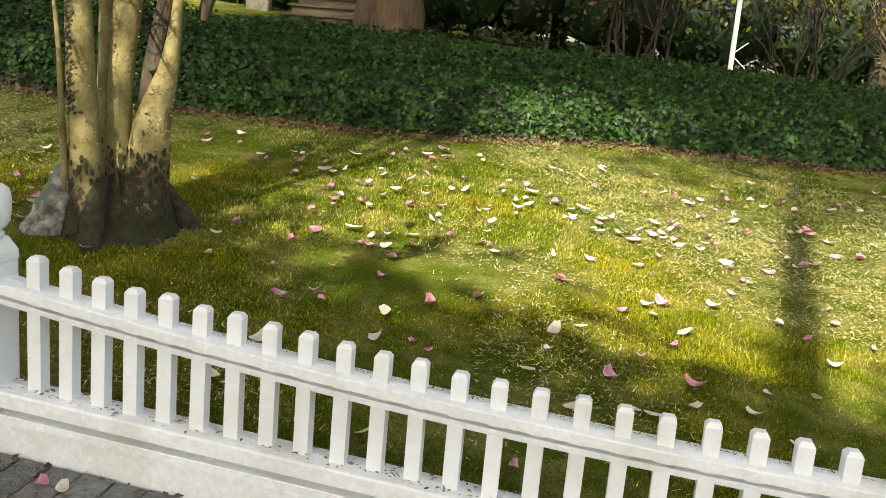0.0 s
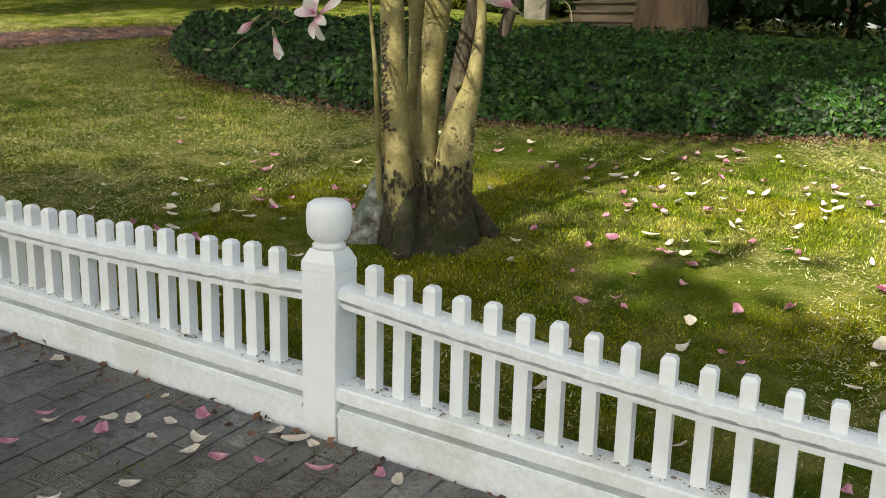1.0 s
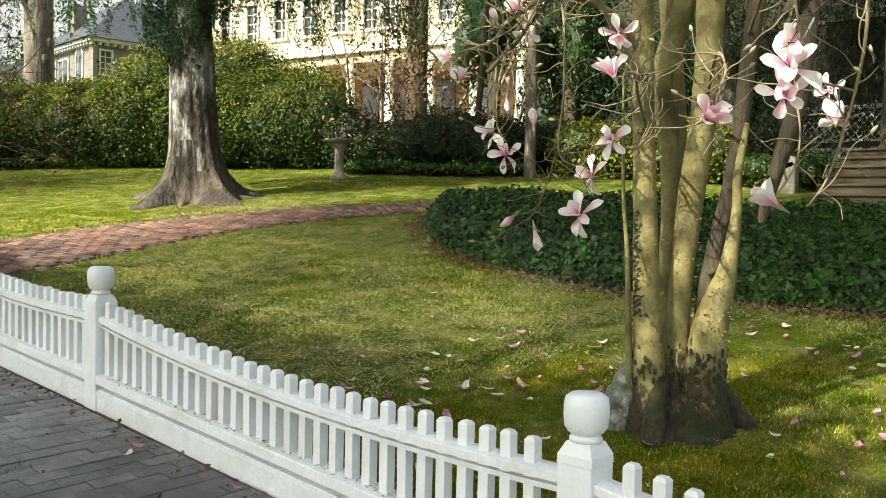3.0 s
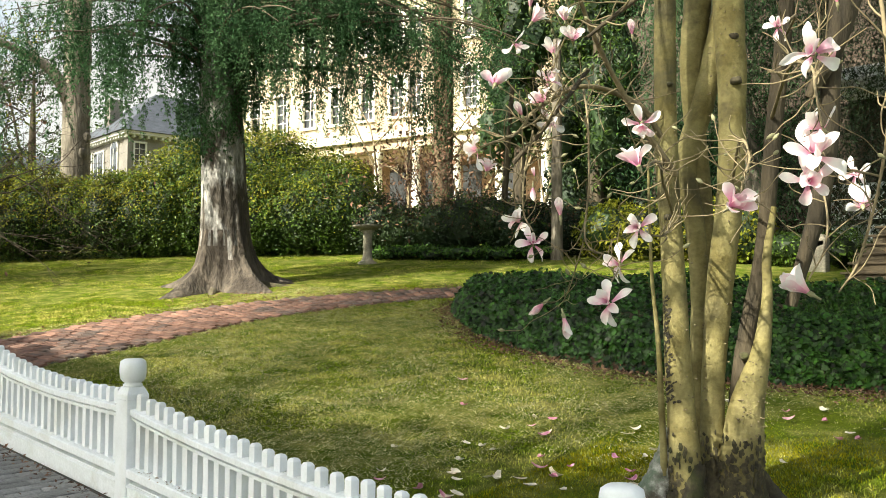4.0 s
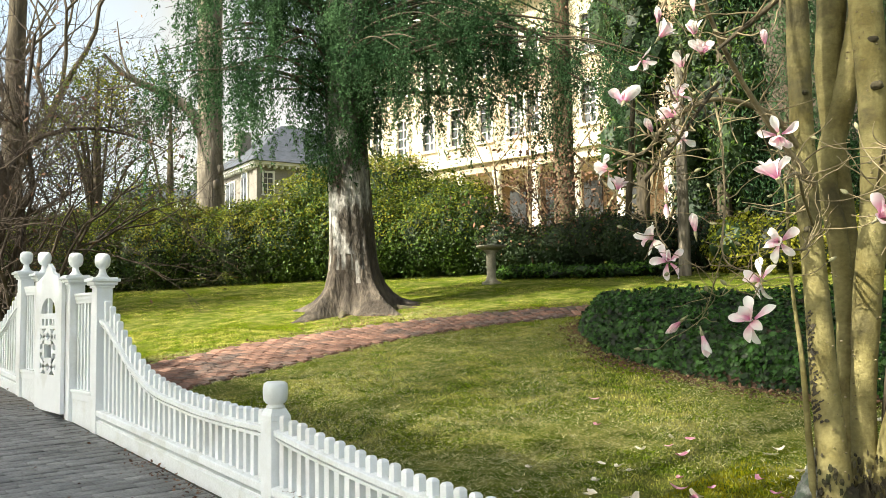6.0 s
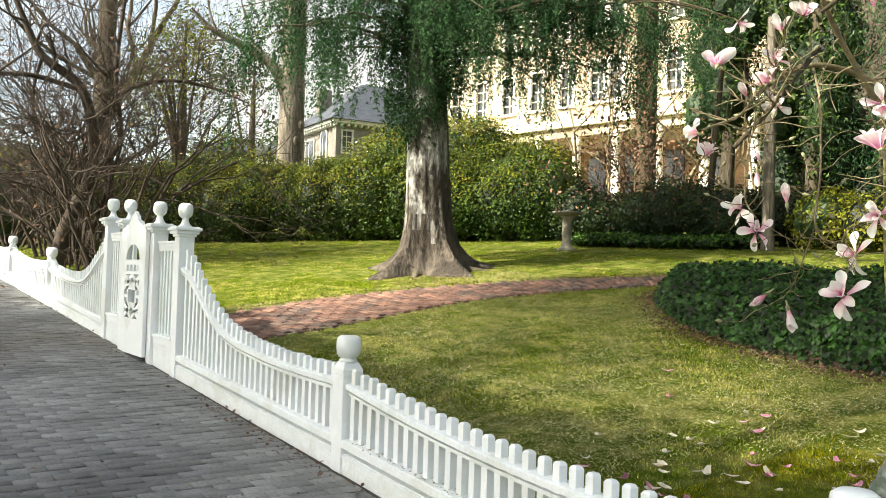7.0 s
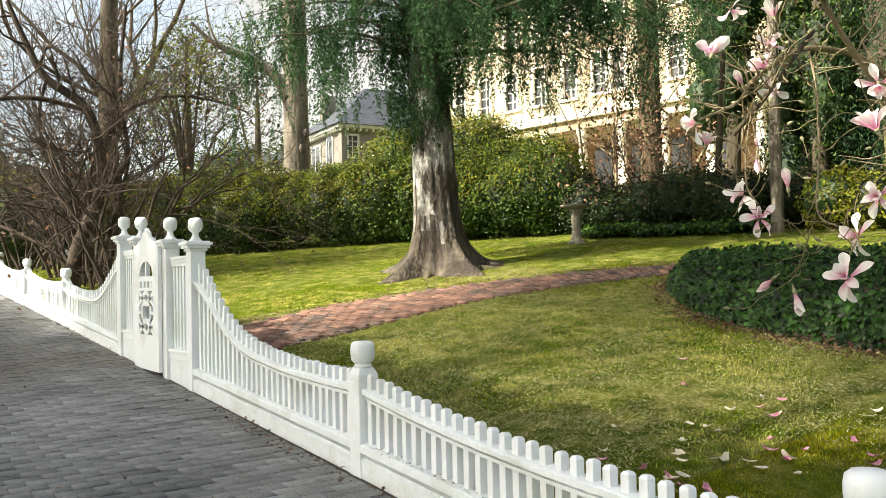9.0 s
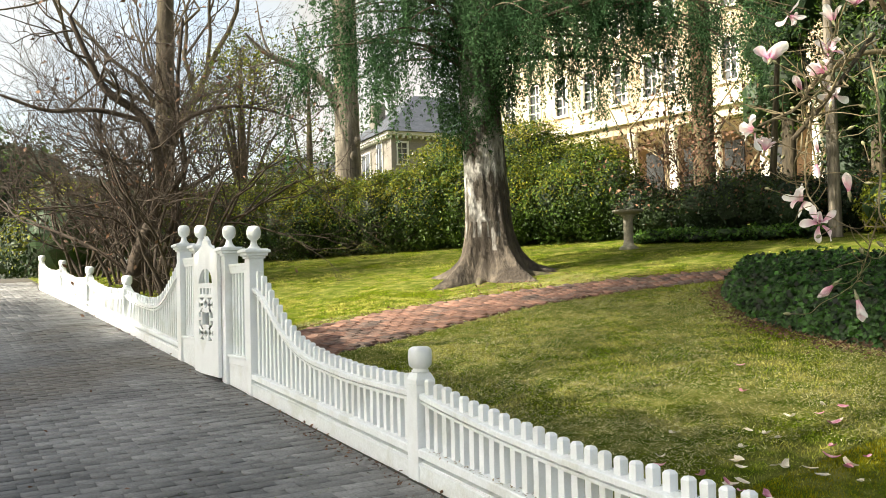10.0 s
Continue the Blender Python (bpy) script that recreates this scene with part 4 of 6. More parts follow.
def tall_trunk():
    e = empty("tall_tree", (-22.1, 8.1, float(zlawn(-22.1, 8.1))))
    tube("trunk", [(0, 0, -0.2, 0.42), (0.03, 0.0, 2, 0.37), (0.1, -0.05, 5, 0.34), (0.2, -0.1, 8, 0.34), (0.3, 0, 13, 0.25)], BARK_TALL, e, 16, 8, 0.02)
    tube("limb", [(0.10, 0.0, 3.2, 0.12), (0.04, -0.22, 3.75, 0.19), (0.0, -0.50, 4.30, 0.16), (-0.1, -0.95, 4.70, 0.13), (-0.15, -1.6, 4.95, 0.11), (-0.2, -2.3, 5.20, 0.07), (-0.25, -2.9, 5.7, 0.03)], BARK_TALL, e, 12, 5)
    for rows in ([(-0.1, -0.95, 4.70, 0.05), (-0.3, -1.2, 5.3, 0.035), (-0.3, -1.5, 6.2, 0.015)], [(-0.17, -1.8, 5.0, 0.045), (-0.1, -2.3, 4.9, 0.03), (0.0, -2.9, 4.7, 0.012)], [(-0.2, -2.2, 5.15, 0.04), (-0.3, -2.4, 5.8, 0.03), (-0.4, -2.5, 6.7, 0.012)]):
        tube("side_branch", rows, BARK_TALL, e, 8, 5)
    for z, y in ((2.35, 0.02), (2.8, 0.12), (4.9, 0.1)):
        bm = bmesh.new()
        bmesh.ops.create_icosphere(bm, subdivisions=2, radius=0.15, matrix=Matrix.Translation((0.36, y, z)) @ Matrix.Diagonal((0.6, 0.8, 1.2, 1)))
        for v in bm.verts:
            v.co += Vector(noise.noise_vector(v.co * 9)) * 0.04
        smooth(part("knot", bm, BARK_TALL, e))
    return tagged(e, "tall tan-grey tree trunk with one broken side limb", "tree")


tall_trunk()


def simple_trunk(name, x, y, r, h, mat, lean=(0, 0)):
    e = empty(name, (x, y, float(zlawn(x, y))))
    tube("trunk", [(0, 0, -0.2, r * 1.35), (lean[0] * 0.1, lean[1] * 0.1, h * 0.1, r * 1.08), (lean[0] * 0.5, lean[1] * 0.5, h * 0.5, r * 0.95), (lean[0], lean[1], h, r * 0.75)], mat, e, 16, 8, 0.03)
    return e


def vine_tree():
    e = simple_trunk("vine_covered_tree", -13.3, 13.1, 0.24, 9, BARK_BROWN)
    n = 16000
    z = 0.5 + 8.5 * rng.beta(1.5, 1.0, n)
    a = rng.uniform(0, 2 * np.pi, n)
    r = 0.22 + np.abs(rng.normal(0, 0.10 + 0.10 * np.sin(z * 2.3 + a) ** 2, n))
    at = np.column_stack([r * np.cos(a), r * np.sin(a), z])
    part("vines", leaf_mesh("vines", at, np.column_stack([np.cos(a), np.sin(a), np.zeros(n)]), rng.uniform(0.03, 0.06, n), 0.4, 1.4), CONIFER, e)
    return tagged(e, "tree trunk overgrown with hanging vines", "tree")


vine_tree()
tagged(simple_trunk("bare_tree", -27.0, 4.0, 0.28, 14, BARK_DARK, (0.3, 0.2)), "tall straight grey-brown trunk behind the bare shrubs", "tree")
tagged(simple_trunk("young_tree", -7.9, 10.35, 0.095, 3.9, BARK_TALL), "slender straight tan tree trunk", "tree")
tagged(simple_trunk("young_tree", -9.4, 10.6, 0.06, 3.2, BARK_DARK, (0.2, 0.1)), "slender leaning brown tree trunk", "tree")
tagged(simple_trunk("cedar_tree", -1.12, 8.9, 0.37, 9, BARK_BROWN), "thick red-brown cedar trunk behind the ivy", "tree")
tagged(simple_trunk("grey_tree", -5.2, 12.6, 0.30, 9, BARK_TALL, (-1.6, 0.0)), "leaning grey tree trunk behind the magnolia", "tree")
tagged(simple_trunk("dark_tree", -2.6, 12.8, 0.26, 9, BARK_DARK), "dark tree trunk behind the magnolia", "tree")
tagged(simple_trunk("dark_tree", 1.8, 13.5, 0.20, 9, BARK_DARK, (0.4, 0)), "dark tree trunk in the shade", "tree")
tagged(simple_trunk("dark_tree", 5.6, 12.2, 0.24, 9, BARK_DARK, (0.3, 0)), "dark tree trunk in the shade", "tree")


def evergreen_screen(name, rows, height, n, label, mat=DARK_LEAF):
    """Tall shaded evergreen foliage of hanging sprays."""
    e = empty(name, (rows[0][0], rows[0][1], float(zlawn(*rows[0]))))
    off = np.array(e.location)
    s = spline(rows, 20)
    k = rng.integers(0, len(s), n)
    base = s[k] + rng.normal(0, 0.6, (n, 2))
    z = zlawn(base[:, 0], base[:, 1]) + height * rng.beta(1.6, 1.0, n)
    at, out, size = [], [], []
    for m in range(16):
        at.append(np.column_stack([base + rng.normal(0, 0.07, (n, 2)), z - rng.uniform(0, 0.9, n)]) - off)
        out.append(rng.normal(size=(n, 3)))
        size.append(rng.uniform(0.05, 0.12, n))
    part("foliage", leaf_mesh("foliage", np.vstack(at), np.vstack(out), np.concatenate(size), 0.22, 1.6), mat, e)
    for q in s[::14]:
        tube("trunk", [(q[0] - off[0], q[1] - off[1], -0.2, 0.14), (q[0] - off[0] + 0.1, q[1] - off[1], height * 0.5, 0.10), (q[0] - off[0], q[1] - off[1], height, 0.03)], BARK_DARK, e, 8, 4)
    return tagged(e, label, "tree")


evergreen_screen("evergreen_tree", [(-7.3, 12.7), (-6.2, 12.5), (-5.2, 12.9)], 8.0, 3600, "drooping evergreen with hanging blue-green sprays", CONIFER)
evergreen_screen("evergreen_tree", [(-6.2, 13.6), (-4.0, 14.0), (-1.5, 14.2)], 8.5, 6000, "tall shaded evergreens with hanging foliage behind the garden")
evergreen_screen("evergreen_tree", [(-1.2, 12.9), (1.5, 13.4), (4.6, 14.2), (8.0, 14.4)], 8.0, 4500, "tall shaded evergreens with hanging foliage behind the garden")
# dark and yellow-green leaves paint the shaded and sunlit sides
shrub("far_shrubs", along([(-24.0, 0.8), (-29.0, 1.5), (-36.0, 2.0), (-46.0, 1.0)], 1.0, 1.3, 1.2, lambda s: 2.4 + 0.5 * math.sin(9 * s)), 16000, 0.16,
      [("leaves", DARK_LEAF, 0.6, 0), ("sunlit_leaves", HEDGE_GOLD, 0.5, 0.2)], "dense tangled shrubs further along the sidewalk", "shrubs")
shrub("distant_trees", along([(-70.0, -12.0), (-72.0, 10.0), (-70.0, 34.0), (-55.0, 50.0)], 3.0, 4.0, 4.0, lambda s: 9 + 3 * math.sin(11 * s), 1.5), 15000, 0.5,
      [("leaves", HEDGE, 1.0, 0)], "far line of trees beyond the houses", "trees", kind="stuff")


def evergreen_magnolia(x, y, h, r, n, label, low=0.25):
    """Broad-leaved evergreen with glossy leaves on a single trunk."""
    blobs = [(x + random.uniform(-r, r) * 0.6, y + random.uniform(-r, r) * 0.5, float(zlawn(x, y)) + h * f, r * random.uniform(0.45, 0.7), r * random.uniform(0.45, 0.7), h * 0.12) for f in np.linspace(low, 1.0, 14)]
    e = shrub("evergreen_magnolia", blobs, int(n * 1.9), 0.105, [("leaves", HEDGE, 0.8, 0), ("dark_leaves", DARK_LEAF, 0.4, 0)], label, "tree", 0.4, rough=0.3)
    o = np.array(e.location)
    tube("trunk", [(x - o[0], y - o[1], -0.2, 0.16), (x - o[0] + 0.1, y - o[1], h * 0.5, 0.12), (x - o[0], y - o[1], h, 0.04)], BARK_DARK, e, 8, 5)


evergreen_magnolia(-10.6, 12.6, 7.5, 1.0, 6000, "broad-leaved evergreen with glossy leaves in front of the house", 0.34)
evergreen_magnolia(-9.0, 13.0, 7.5, 1.1, 7500, "broad-leaved evergreen with glossy leaves in front of the house", 0.16)
evergreen_magnolia(-8.5, 12.4, 8.0, 0.75, 6500, "broad-leaved evergreen tree in front of the house", 0.3)
# shade is put into the dark leaves, sun into the lighter upper ones
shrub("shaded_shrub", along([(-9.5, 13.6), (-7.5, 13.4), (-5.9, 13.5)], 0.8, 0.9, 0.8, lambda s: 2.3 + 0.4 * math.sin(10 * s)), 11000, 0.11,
      [("leaves", DARK_LEAF, 0.9, 0), ("sunlit_leaves", HEDGE, 0.25, 0.3)], "shrubs with painted dark and sunlit leaf tones in front of the house", "shrubs")


def loose_tree(x, y, z0, z1, r, n, mats, label):
    blobs = [(x + random.uniform(-r, r), y + random.uniform(-r, r), random.uniform(z0, z1), random.uniform(0.5, 1.1), random.uniform(0.5, 1.1), random.uniform(0.4, 0.9)) for _ in range(22)]
    e = shrub("leafy_tree", blobs, n, 0.105, mats, label, "tree", 0.5, core=False, rough=0.35)
    o = np.array(e.location)
    tube("trunk", [(x - o[0], y - o[1], -0.3, 0.2), (x - o[0], y - o[1], (z0 + z1) / 2 - o[2], 0.12), (x - o[0], y - o[1], z1 - o[2], 0.03)], BARK_DARK, e, 8, 5)
    for b in blobs[::2]:
        tube("limb", [(x - o[0], y - o[1], z0 - o[2], 0.06), ((x + b[0]) / 2 - o[0], (y + b[1]) / 2 - o[1], b[2] - 0.6 - o[2], 0.04), (b[0] - o[0], b[1] - o[1], b[2] - o[2], 0.01)], BARK_DARK, e, 6, 4)


loose_tree(-25.6, 6.1, 3.6, 8.8, 1.6, 9500, [("leaves", HEDGE_GOLD, 0.6, 0), ("dark_leaves", HEDGE, 0.5, 0)], "tall tree with loose yellow-green foliage behind the hedge")
loose_tree(-30.0, 10.1, 4.0, 9.0, 1.6, 10500, [("leaves", HEDGE, 0.7, 0), ("dark_leaves", DARK_LEAF, 0.5, 0)], "tall dark green tree behind the hedge")
# same painted shade and sun in two leaf colours
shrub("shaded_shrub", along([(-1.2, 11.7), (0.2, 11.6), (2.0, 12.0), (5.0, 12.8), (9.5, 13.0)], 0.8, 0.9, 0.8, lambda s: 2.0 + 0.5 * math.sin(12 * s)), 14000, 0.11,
      [("leaves", DARK_LEAF, 0.9, 0), ("sunlit_leaves", HEDGE, 0.25, 0.3)], "shrubs with painted dark and sunlit leaf tones behind the ivy", "shrubs")
# foliage added above the view to block light from the garden's back
shrub("evergreen_canopy", [(x + random.uniform(-0.6, 0.6), y + random.uniform(-0.4, 0.4), 7.6 + 0.25 * (y - 8) + random.uniform(-0.4, 0.6), 1.5, 1.3, 0.5) for x, y in [(-6.0, 7.0), (-4.4, 6.2), (-2.6, 5.8), (-0.9, 6.2), (-5.2, 8.4)] + [(a, b) for a in (-3.6, -1.2, 1.2, 3.6, 6.0) for b in (8.6, 10.8, 13.0)]], 17000, 0.2,
      [("leaves", DARK_LEAF, 1.0, 0)], "mostly unseen evergreen boughs added to shade the back of the garden", "tree", core=False)
bare_tree("brown_shrub", 1.9, 10.9, 8, 2.6, 0.025, (0, 0), "brown twiggy shrub behind the ivy", 3, BARK_SHRUB, 700, MULCH_CHIP, 0.5, category="shrub")
bare_tree("brown_shrub", 4.3, 11.2, 8, 2.4, 0.025, (0, 0), "brown twiggy shrub behind the ivy", 3, BARK_SHRUB, 700, HEDGE_GOLD, 0.5, category="shrub")
bare_tree("brown_shrub", 6.0, 11.6, 6, 2.4, 0.03, (0, 0), "grey twiggy shrub behind the ivy", 3, TWIG, 300, MULCH_CHIP, 0.5, category="shrub")
bare_tree("brown_shrub", -10.9, 10.3, 8, 2.4, 0.022, (0, 0), "brown twiggy shrub behind the birdbath", 3, BARK_SHRUB, 1200, MULCH_CHIP, 0.5, category="shrub")

# ---- houses ----
def wall_with_windows(e, u0, u1, z0, z1, holes, mat, thick=0.35, name="wall"):
    """A wall in the local xz plane with rectangular openings cut through it, as one mesh of piers and spandrels."""
    us = sorted({u0, u1, *[h[0] for h in holes], *[h[1] for h in holes]})
    zs = sorted({z0, z1, *[h[2] for h in holes], *[h[3] for h in holes]})
    bm = bmesh.new()
    for a, b in zip(us, us[1:]):
        for c, d in zip(zs, zs[1:]):
            m, n = (a + b) / 2, (c + d) / 2
            if not any(h[0] < m < h[1] and h[2] < n < h[3] for h in holes):
                box(bm, (a, 0, c), (b, thick, d))
    bmesh.ops.remove_doubles(bm, verts=bm.verts, dist=0.001)
    return part(name, bm, mat, e)


def sash(e, u0, u1, z0, z1, trim, depth=0.10):
    """Window with casing, sill, muntins and glass, set in an opening."""
    w = empty("window")
    w.parent = e
    t = 0.09
    bm = boxed((u0 - t, -0.06, z0), (u0 + 0.03, 0.06, z1))
    box(bm, (u1 - 0.03, -0.06, z0), (u1 + t, 0.06, z1))
    box(bm, (u0 - t, -0.06, z1 - 0.03), (u1 + t, 0.06, z1 + t))
    part("frame", bm, trim, w)
    part("sill", boxed((u0 - 0.14, -0.12, z0 - 0.08), (u1 + 0.14, 0.06, z0 + 0.02)), trim, w)
    bm = boxed(((u0 + u1) / 2 - 0.02, depth - 0.02, z0), ((u0 + u1) / 2 + 0.02, depth + 0.02, z1))
    for k in (0.25, 0.5, 0.75):
        zz = z0 + (z1 - z0) * k
        box(bm, (u0, depth - 0.018, zz - 0.02), (u1, depth + 0.018, zz + 0.02))
    part("muntins", bm, trim, w)
    part("pane", boxed((u0, depth + 0.022, z0), (u1, depth + 0.034, z1)), GLASS_DARK, w, "dark window glass")
    return w


def mansion():
    e = empty("mansion", (-22.0, 24.0, 0.0))
    e.rotation_euler = (0, 0, radians(9))
    holes = []
    for u in (-12.3, -10.6, -8.9, -7.2, -5.5, -3.9, -2.95, -0.2, 1.6):
        holes += [(u - 0.36, u + 0.36, 8.75, 10.45), (u - 0.36, u + 0.36, 11.6, 13.2)]
    wall_with_windows(e, -14.5, 8.0, 7.9, 15.0, holes, STUCCO)
    for h in holes:
        sash(e, *h, TRIM)
    part("belt_course", boxed((-14.7, -0.55, 7.75), (8.2, 0.4, 8.05), 0.03), TRIM, e, "cream moulded belt course")
    part("frieze", boxed((-14.5, -0.35, 7.35), (8.0, 0.35, 7.76)), STUCCO, e)
    part("cornice", boxed((-14.9, -0.8, 14.6), (8.4, 0.4, 15.1), 0.04), TRIM, e)
    # the shade of the porch recess is painted into this wall's brown
    part("porch_back_wall", boxed((-14.4, 2.6, 2.5), (8.0, 2.9, 7.4)), BROWN_WALL, e, "brown wall behind the porch columns, porch shade put into its colour")
    part("porch_ceiling", boxed((-14.4, 0.3, 7.30), (8.0, 2.7, 7.36)), STUCCO, e)
    part("porch_floor", boxed((-14.5, -0.6, 2.2), (8.1, 2.7, 4.2)), STUCCO, e)
    for u in (-12.75, -10.75, -8.75, -6.75, -4.75, -2.75, -0.75, 1.25, 3.25):
        c = part("column", lathe([(0.26, 4.2), (0.26, 4.35), (0.21, 4.4), (0.19, 5.6), (0.165, 7.0), (0.21, 7.05), (0.25, 7.2), (0.25, 7.36)], 16), TRIM, e)
        c.location = (u, -0.15, 0)
        smooth(c)
        part("door", boxed((u + 0.55, 2.52, 4.2), (u + 1.45, 2.62, 6.9)), GLASS_DARK, e, "dark opening behind the porch")
    part("roof", boxed((-15.2, -1.0, 15.1), (8.6, 12, 15.5)), SLATE, e)
    part("side_wall", boxed((-14.5, 0.35, 2.0), (-14.1, 12, 15.0)), STUCCO, e)
    part("side_wall", boxed((7.6, 0.35, 2.0), (8.0, 12, 15.0)), STUCCO, e)
    return tagged(e, "large cream stucco mansion with columned porch and tall windows", "house")


mansion()


def far_house():
    """Grey house with hipped slate roof beyond the hedge."""
    e = empty("distant_house", (-52.6, 27.6, 0))
    e.rotation_euler = (0, 0, radians(85))
    holes = [(-2.02, -1.28, 9.5, 11.0), (0.3, 1.1, 9.5, 11.0), (2.6, 3.4, 9.5, 11.0), (4.8, 5.6, 9.5, 11.0)]
    wall_with_windows(e, -2.4, 7.0, 2.0, 11.45, holes, GREY_WALL)
    for h in holes:
        sash(e, *h, PALE_FRAME)
    part("side_wall", boxed((-2.4, 0.35, 2.0), (-2.1, 8.0, 11.45)), GREY_WALL, e)
    part("side_wall", boxed((6.7, 0.35, 2.0), (7.0, 8.0, 11.45)), GREY_WALL, e)
    part("corner_pilaster", boxed((-2.52, -0.12, 2.0), (-2.18, 0.5, 11.3), 0.02), GREY_WALL, e)
    for y, w, arched in ((2.2, 0.9, True), (4.9, 1.5, False), (6.9, 1.1, False)):
        win = empty("side_window")
        win.parent = e
        bm = boxed((-2.50, y - w / 2 - 0.16, 9.0), (-2.41, y + w / 2 + 0.16, 10.9), 0.01)
        if arched:
            bmesh.ops.create_cone(bm, cap_ends=True, segments=24, radius1=w / 2 + 0.16, radius2=w / 2 + 0.16, depth=0.09, matrix=Matrix.Translation((-2.455, y, 10.86)) @ Matrix.Rotation(radians(90), 4, "Y"))
        part("frame", bm, PALE_FRAME, win)
        bm = boxed((-2.53, y - w / 2, 9.1), (-2.504, y + w / 2, 10.8))
        if arched:
            bmesh.ops.create_cone(bm, cap_ends=True, segments=24, radius1=w / 2, radius2=w / 2, depth=0.026, matrix=Matrix.Translation((-2.517, y, 10.8)) @ Matrix.Rotation(radians(90), 4, "Y"))
        part("pane", bm, GLASS_DARK, win, "dark window glass")
        part("mullion", boxed((-2.55, y - 0.035, 9.1), (-2.532, y + 0.035, 10.8)), PALE_FRAME, win)
    bm = boxed((-2.9, -0.5, 11.45), (7.5, 8.5, 11.68), 0.02)
    for i in range(22):
        box(bm, (-2.7 + i * 0.47, -0.42, 11.27), (-2.56 + i * 0.47, 0.02, 11.45))
    for i in range(18):
        box(bm, (-2.82, 0.1 + i * 0.45, 11.27), (-2.38, 0.24 + i * 0.45, 11.45))
    part("eave_cornice", bm, PALE_FRAME, e, "grey-white cornice with brackets")
    bm = bmesh.new()
    a = [bm.verts.new(p) for p in ((-3.1, -0.7, 11.68), (7.7, -0.7, 11.68), (7.7, 8.7, 11.68), (-3.1, 8.7, 11.68))]
    b = [bm.verts.new(p) for p in ((0.7, 3.2, 15.0), (4.0, 3.2, 15.0), (4.0, 4.8, 15.0), (0.7, 4.8, 15.0))]
    for i in range(4):
        bm.faces.new((a[i], a[(i + 1) % 4], b[(i + 1) % 4], b[i]))
    bm.faces.new(b)
    bm.faces.new(a[::-1])
    part("roof", bm, SLATE, e, "blue-grey hipped slate roof")
    part("chimney", boxed((-1.9, 4.6, 11.6), (-1.0, 5.5, 14.6), 0.03), GREY_WALL, e, "grey chimney")
    return tagged(e, "distant grey stucco house with hipped slate roof and arched window", "house")


far_house()


def white_shed():
    e = empty("white_building", (-58.0, 20.5, 0))
    e.rotation_euler = (0, 0, radians(65))
    part("wall", boxed((-3.2, 0, 2), (3.2, 5, 9.2)), PAINT, e)
    bm = bmesh.new()
    v = [bm.verts.new(p) for p in ((-3.4, -0.2, 9.2), (3.4, -0.2, 9.2), (3.4, 5.2, 9.2), (-3.4, 5.2, 9.2), (-3.4, 2.5, 10.4), (3.4, 2.5, 10.4))]
    for f in ((0, 1, 5, 4), (2, 3, 4, 5), (1, 2, 5), (3, 0, 4), (0, 3, 2, 1)):
        bm.faces.new([v[i] for i in f])
    part("roof", bm, SLATE, e)
    return tagged(e, "distant white building beyond the hedge", "building")


white_shed()


def porch_rail():
    """White porch with lattice railing far behind the magnolia."""
    g = 2.25
    e = empty("white_porch", (-2.4, 16.8, g))
    part("deck", boxed((-3.4, 0, 0.2), (6.0, 2.0, 0.55)), PAINT, e)
    bm = boxed((-3.4, -0.05, 1.32), (6.0, 0.05, 1.40))
    box(bm, (-3.4, -0.05, 0.66), (6.0, 0.05, 0.72))
    part("rail", bm, PAINT, e)
    for i in range(64):
        u = -3.3 + i * 0.146
        for s in (-1, 1):
            bm = bmesh.new()
            bmesh.ops.create_cube(bm, size=1, matrix=Matrix.Translation((u, 0.012 * s, 1.02)) @ Matrix.Rotation(s * radians(38), 4, "Y") @ Matrix.Diagonal((0.022, 0.018, 0.80, 1)))
            part("lattice_strip", bm, PAINT, e)
    for u in (-3.3, -0.9, 1.5, 3.9, 5.9):
        part("porch_post", boxed((u - 0.09, -0.09, 0.2), (u + 0.09, 0.09, 3.6), 0.01), PAINT, e)
    part("porch_beam", boxed((-3.5, -0.15, 3.55), (6.1, 2.0, 3.8)), PAINT, e)
    # wall coloured dark to paint the shaded background and close the gap
    part("house_wall", boxed((-10.5, 2.0, -0.2), (14.0, 2.3, 8.5)), SHADE_WALL, e, "house wall with shade put into its dark brown colour")
    return tagged(e, "shaded white porch with a lattice railing", "porch")


porch_rail()


def stone_marker(x, y, w, h, label):
    e = empty("stone_marker", (x, y, float(zlawn(x, y))))
    bm = boxed((-w / 2, -0.09, -0.1), (w / 2, 0.09, h * 0.75), 0.03)
    bmesh.ops.create_cone(bm, cap_ends=True, segments=24, radius1=w / 2, radius2=w / 2, depth=0.18, matrix=Matrix.Translation((0, 0, h * 0.72)) @ Matrix.Rotation(radians(90), 4, "X") @ Matrix.Diagonal((1, 0.55, 1, 1)))
    part("slab", bm, STONE, e)
    return tagged(e, label, "stone")


stone_marker(-3.6, 10.8, 0.36, 0.62, "upright rounded weathered stone beside the shrubs")


def stone_steps():
    e = empty("garden_steps", (-2.2, 10.1, float(zlawn(-2.2, 10.1))))
    for k in range(6):
        part("riser", boxed((-0.75, k * 0.28 + 0.03, -0.1), (0.9, k * 0.28 + 0.34, 0.12 + k * 0.14), 0.008), WOOD_STEP, e)
        part("tread", boxed((-0.80, k * 0.28 - 0.01, 0.12 + k * 0.14), (0.95, k * 0.28 + 0.31, 0.155 + k * 0.14), 0.008), WOOD_STEP, e)
    return tagged(e, "weathered brown steps in the shade behind the ivy", "steps")


stone_steps()


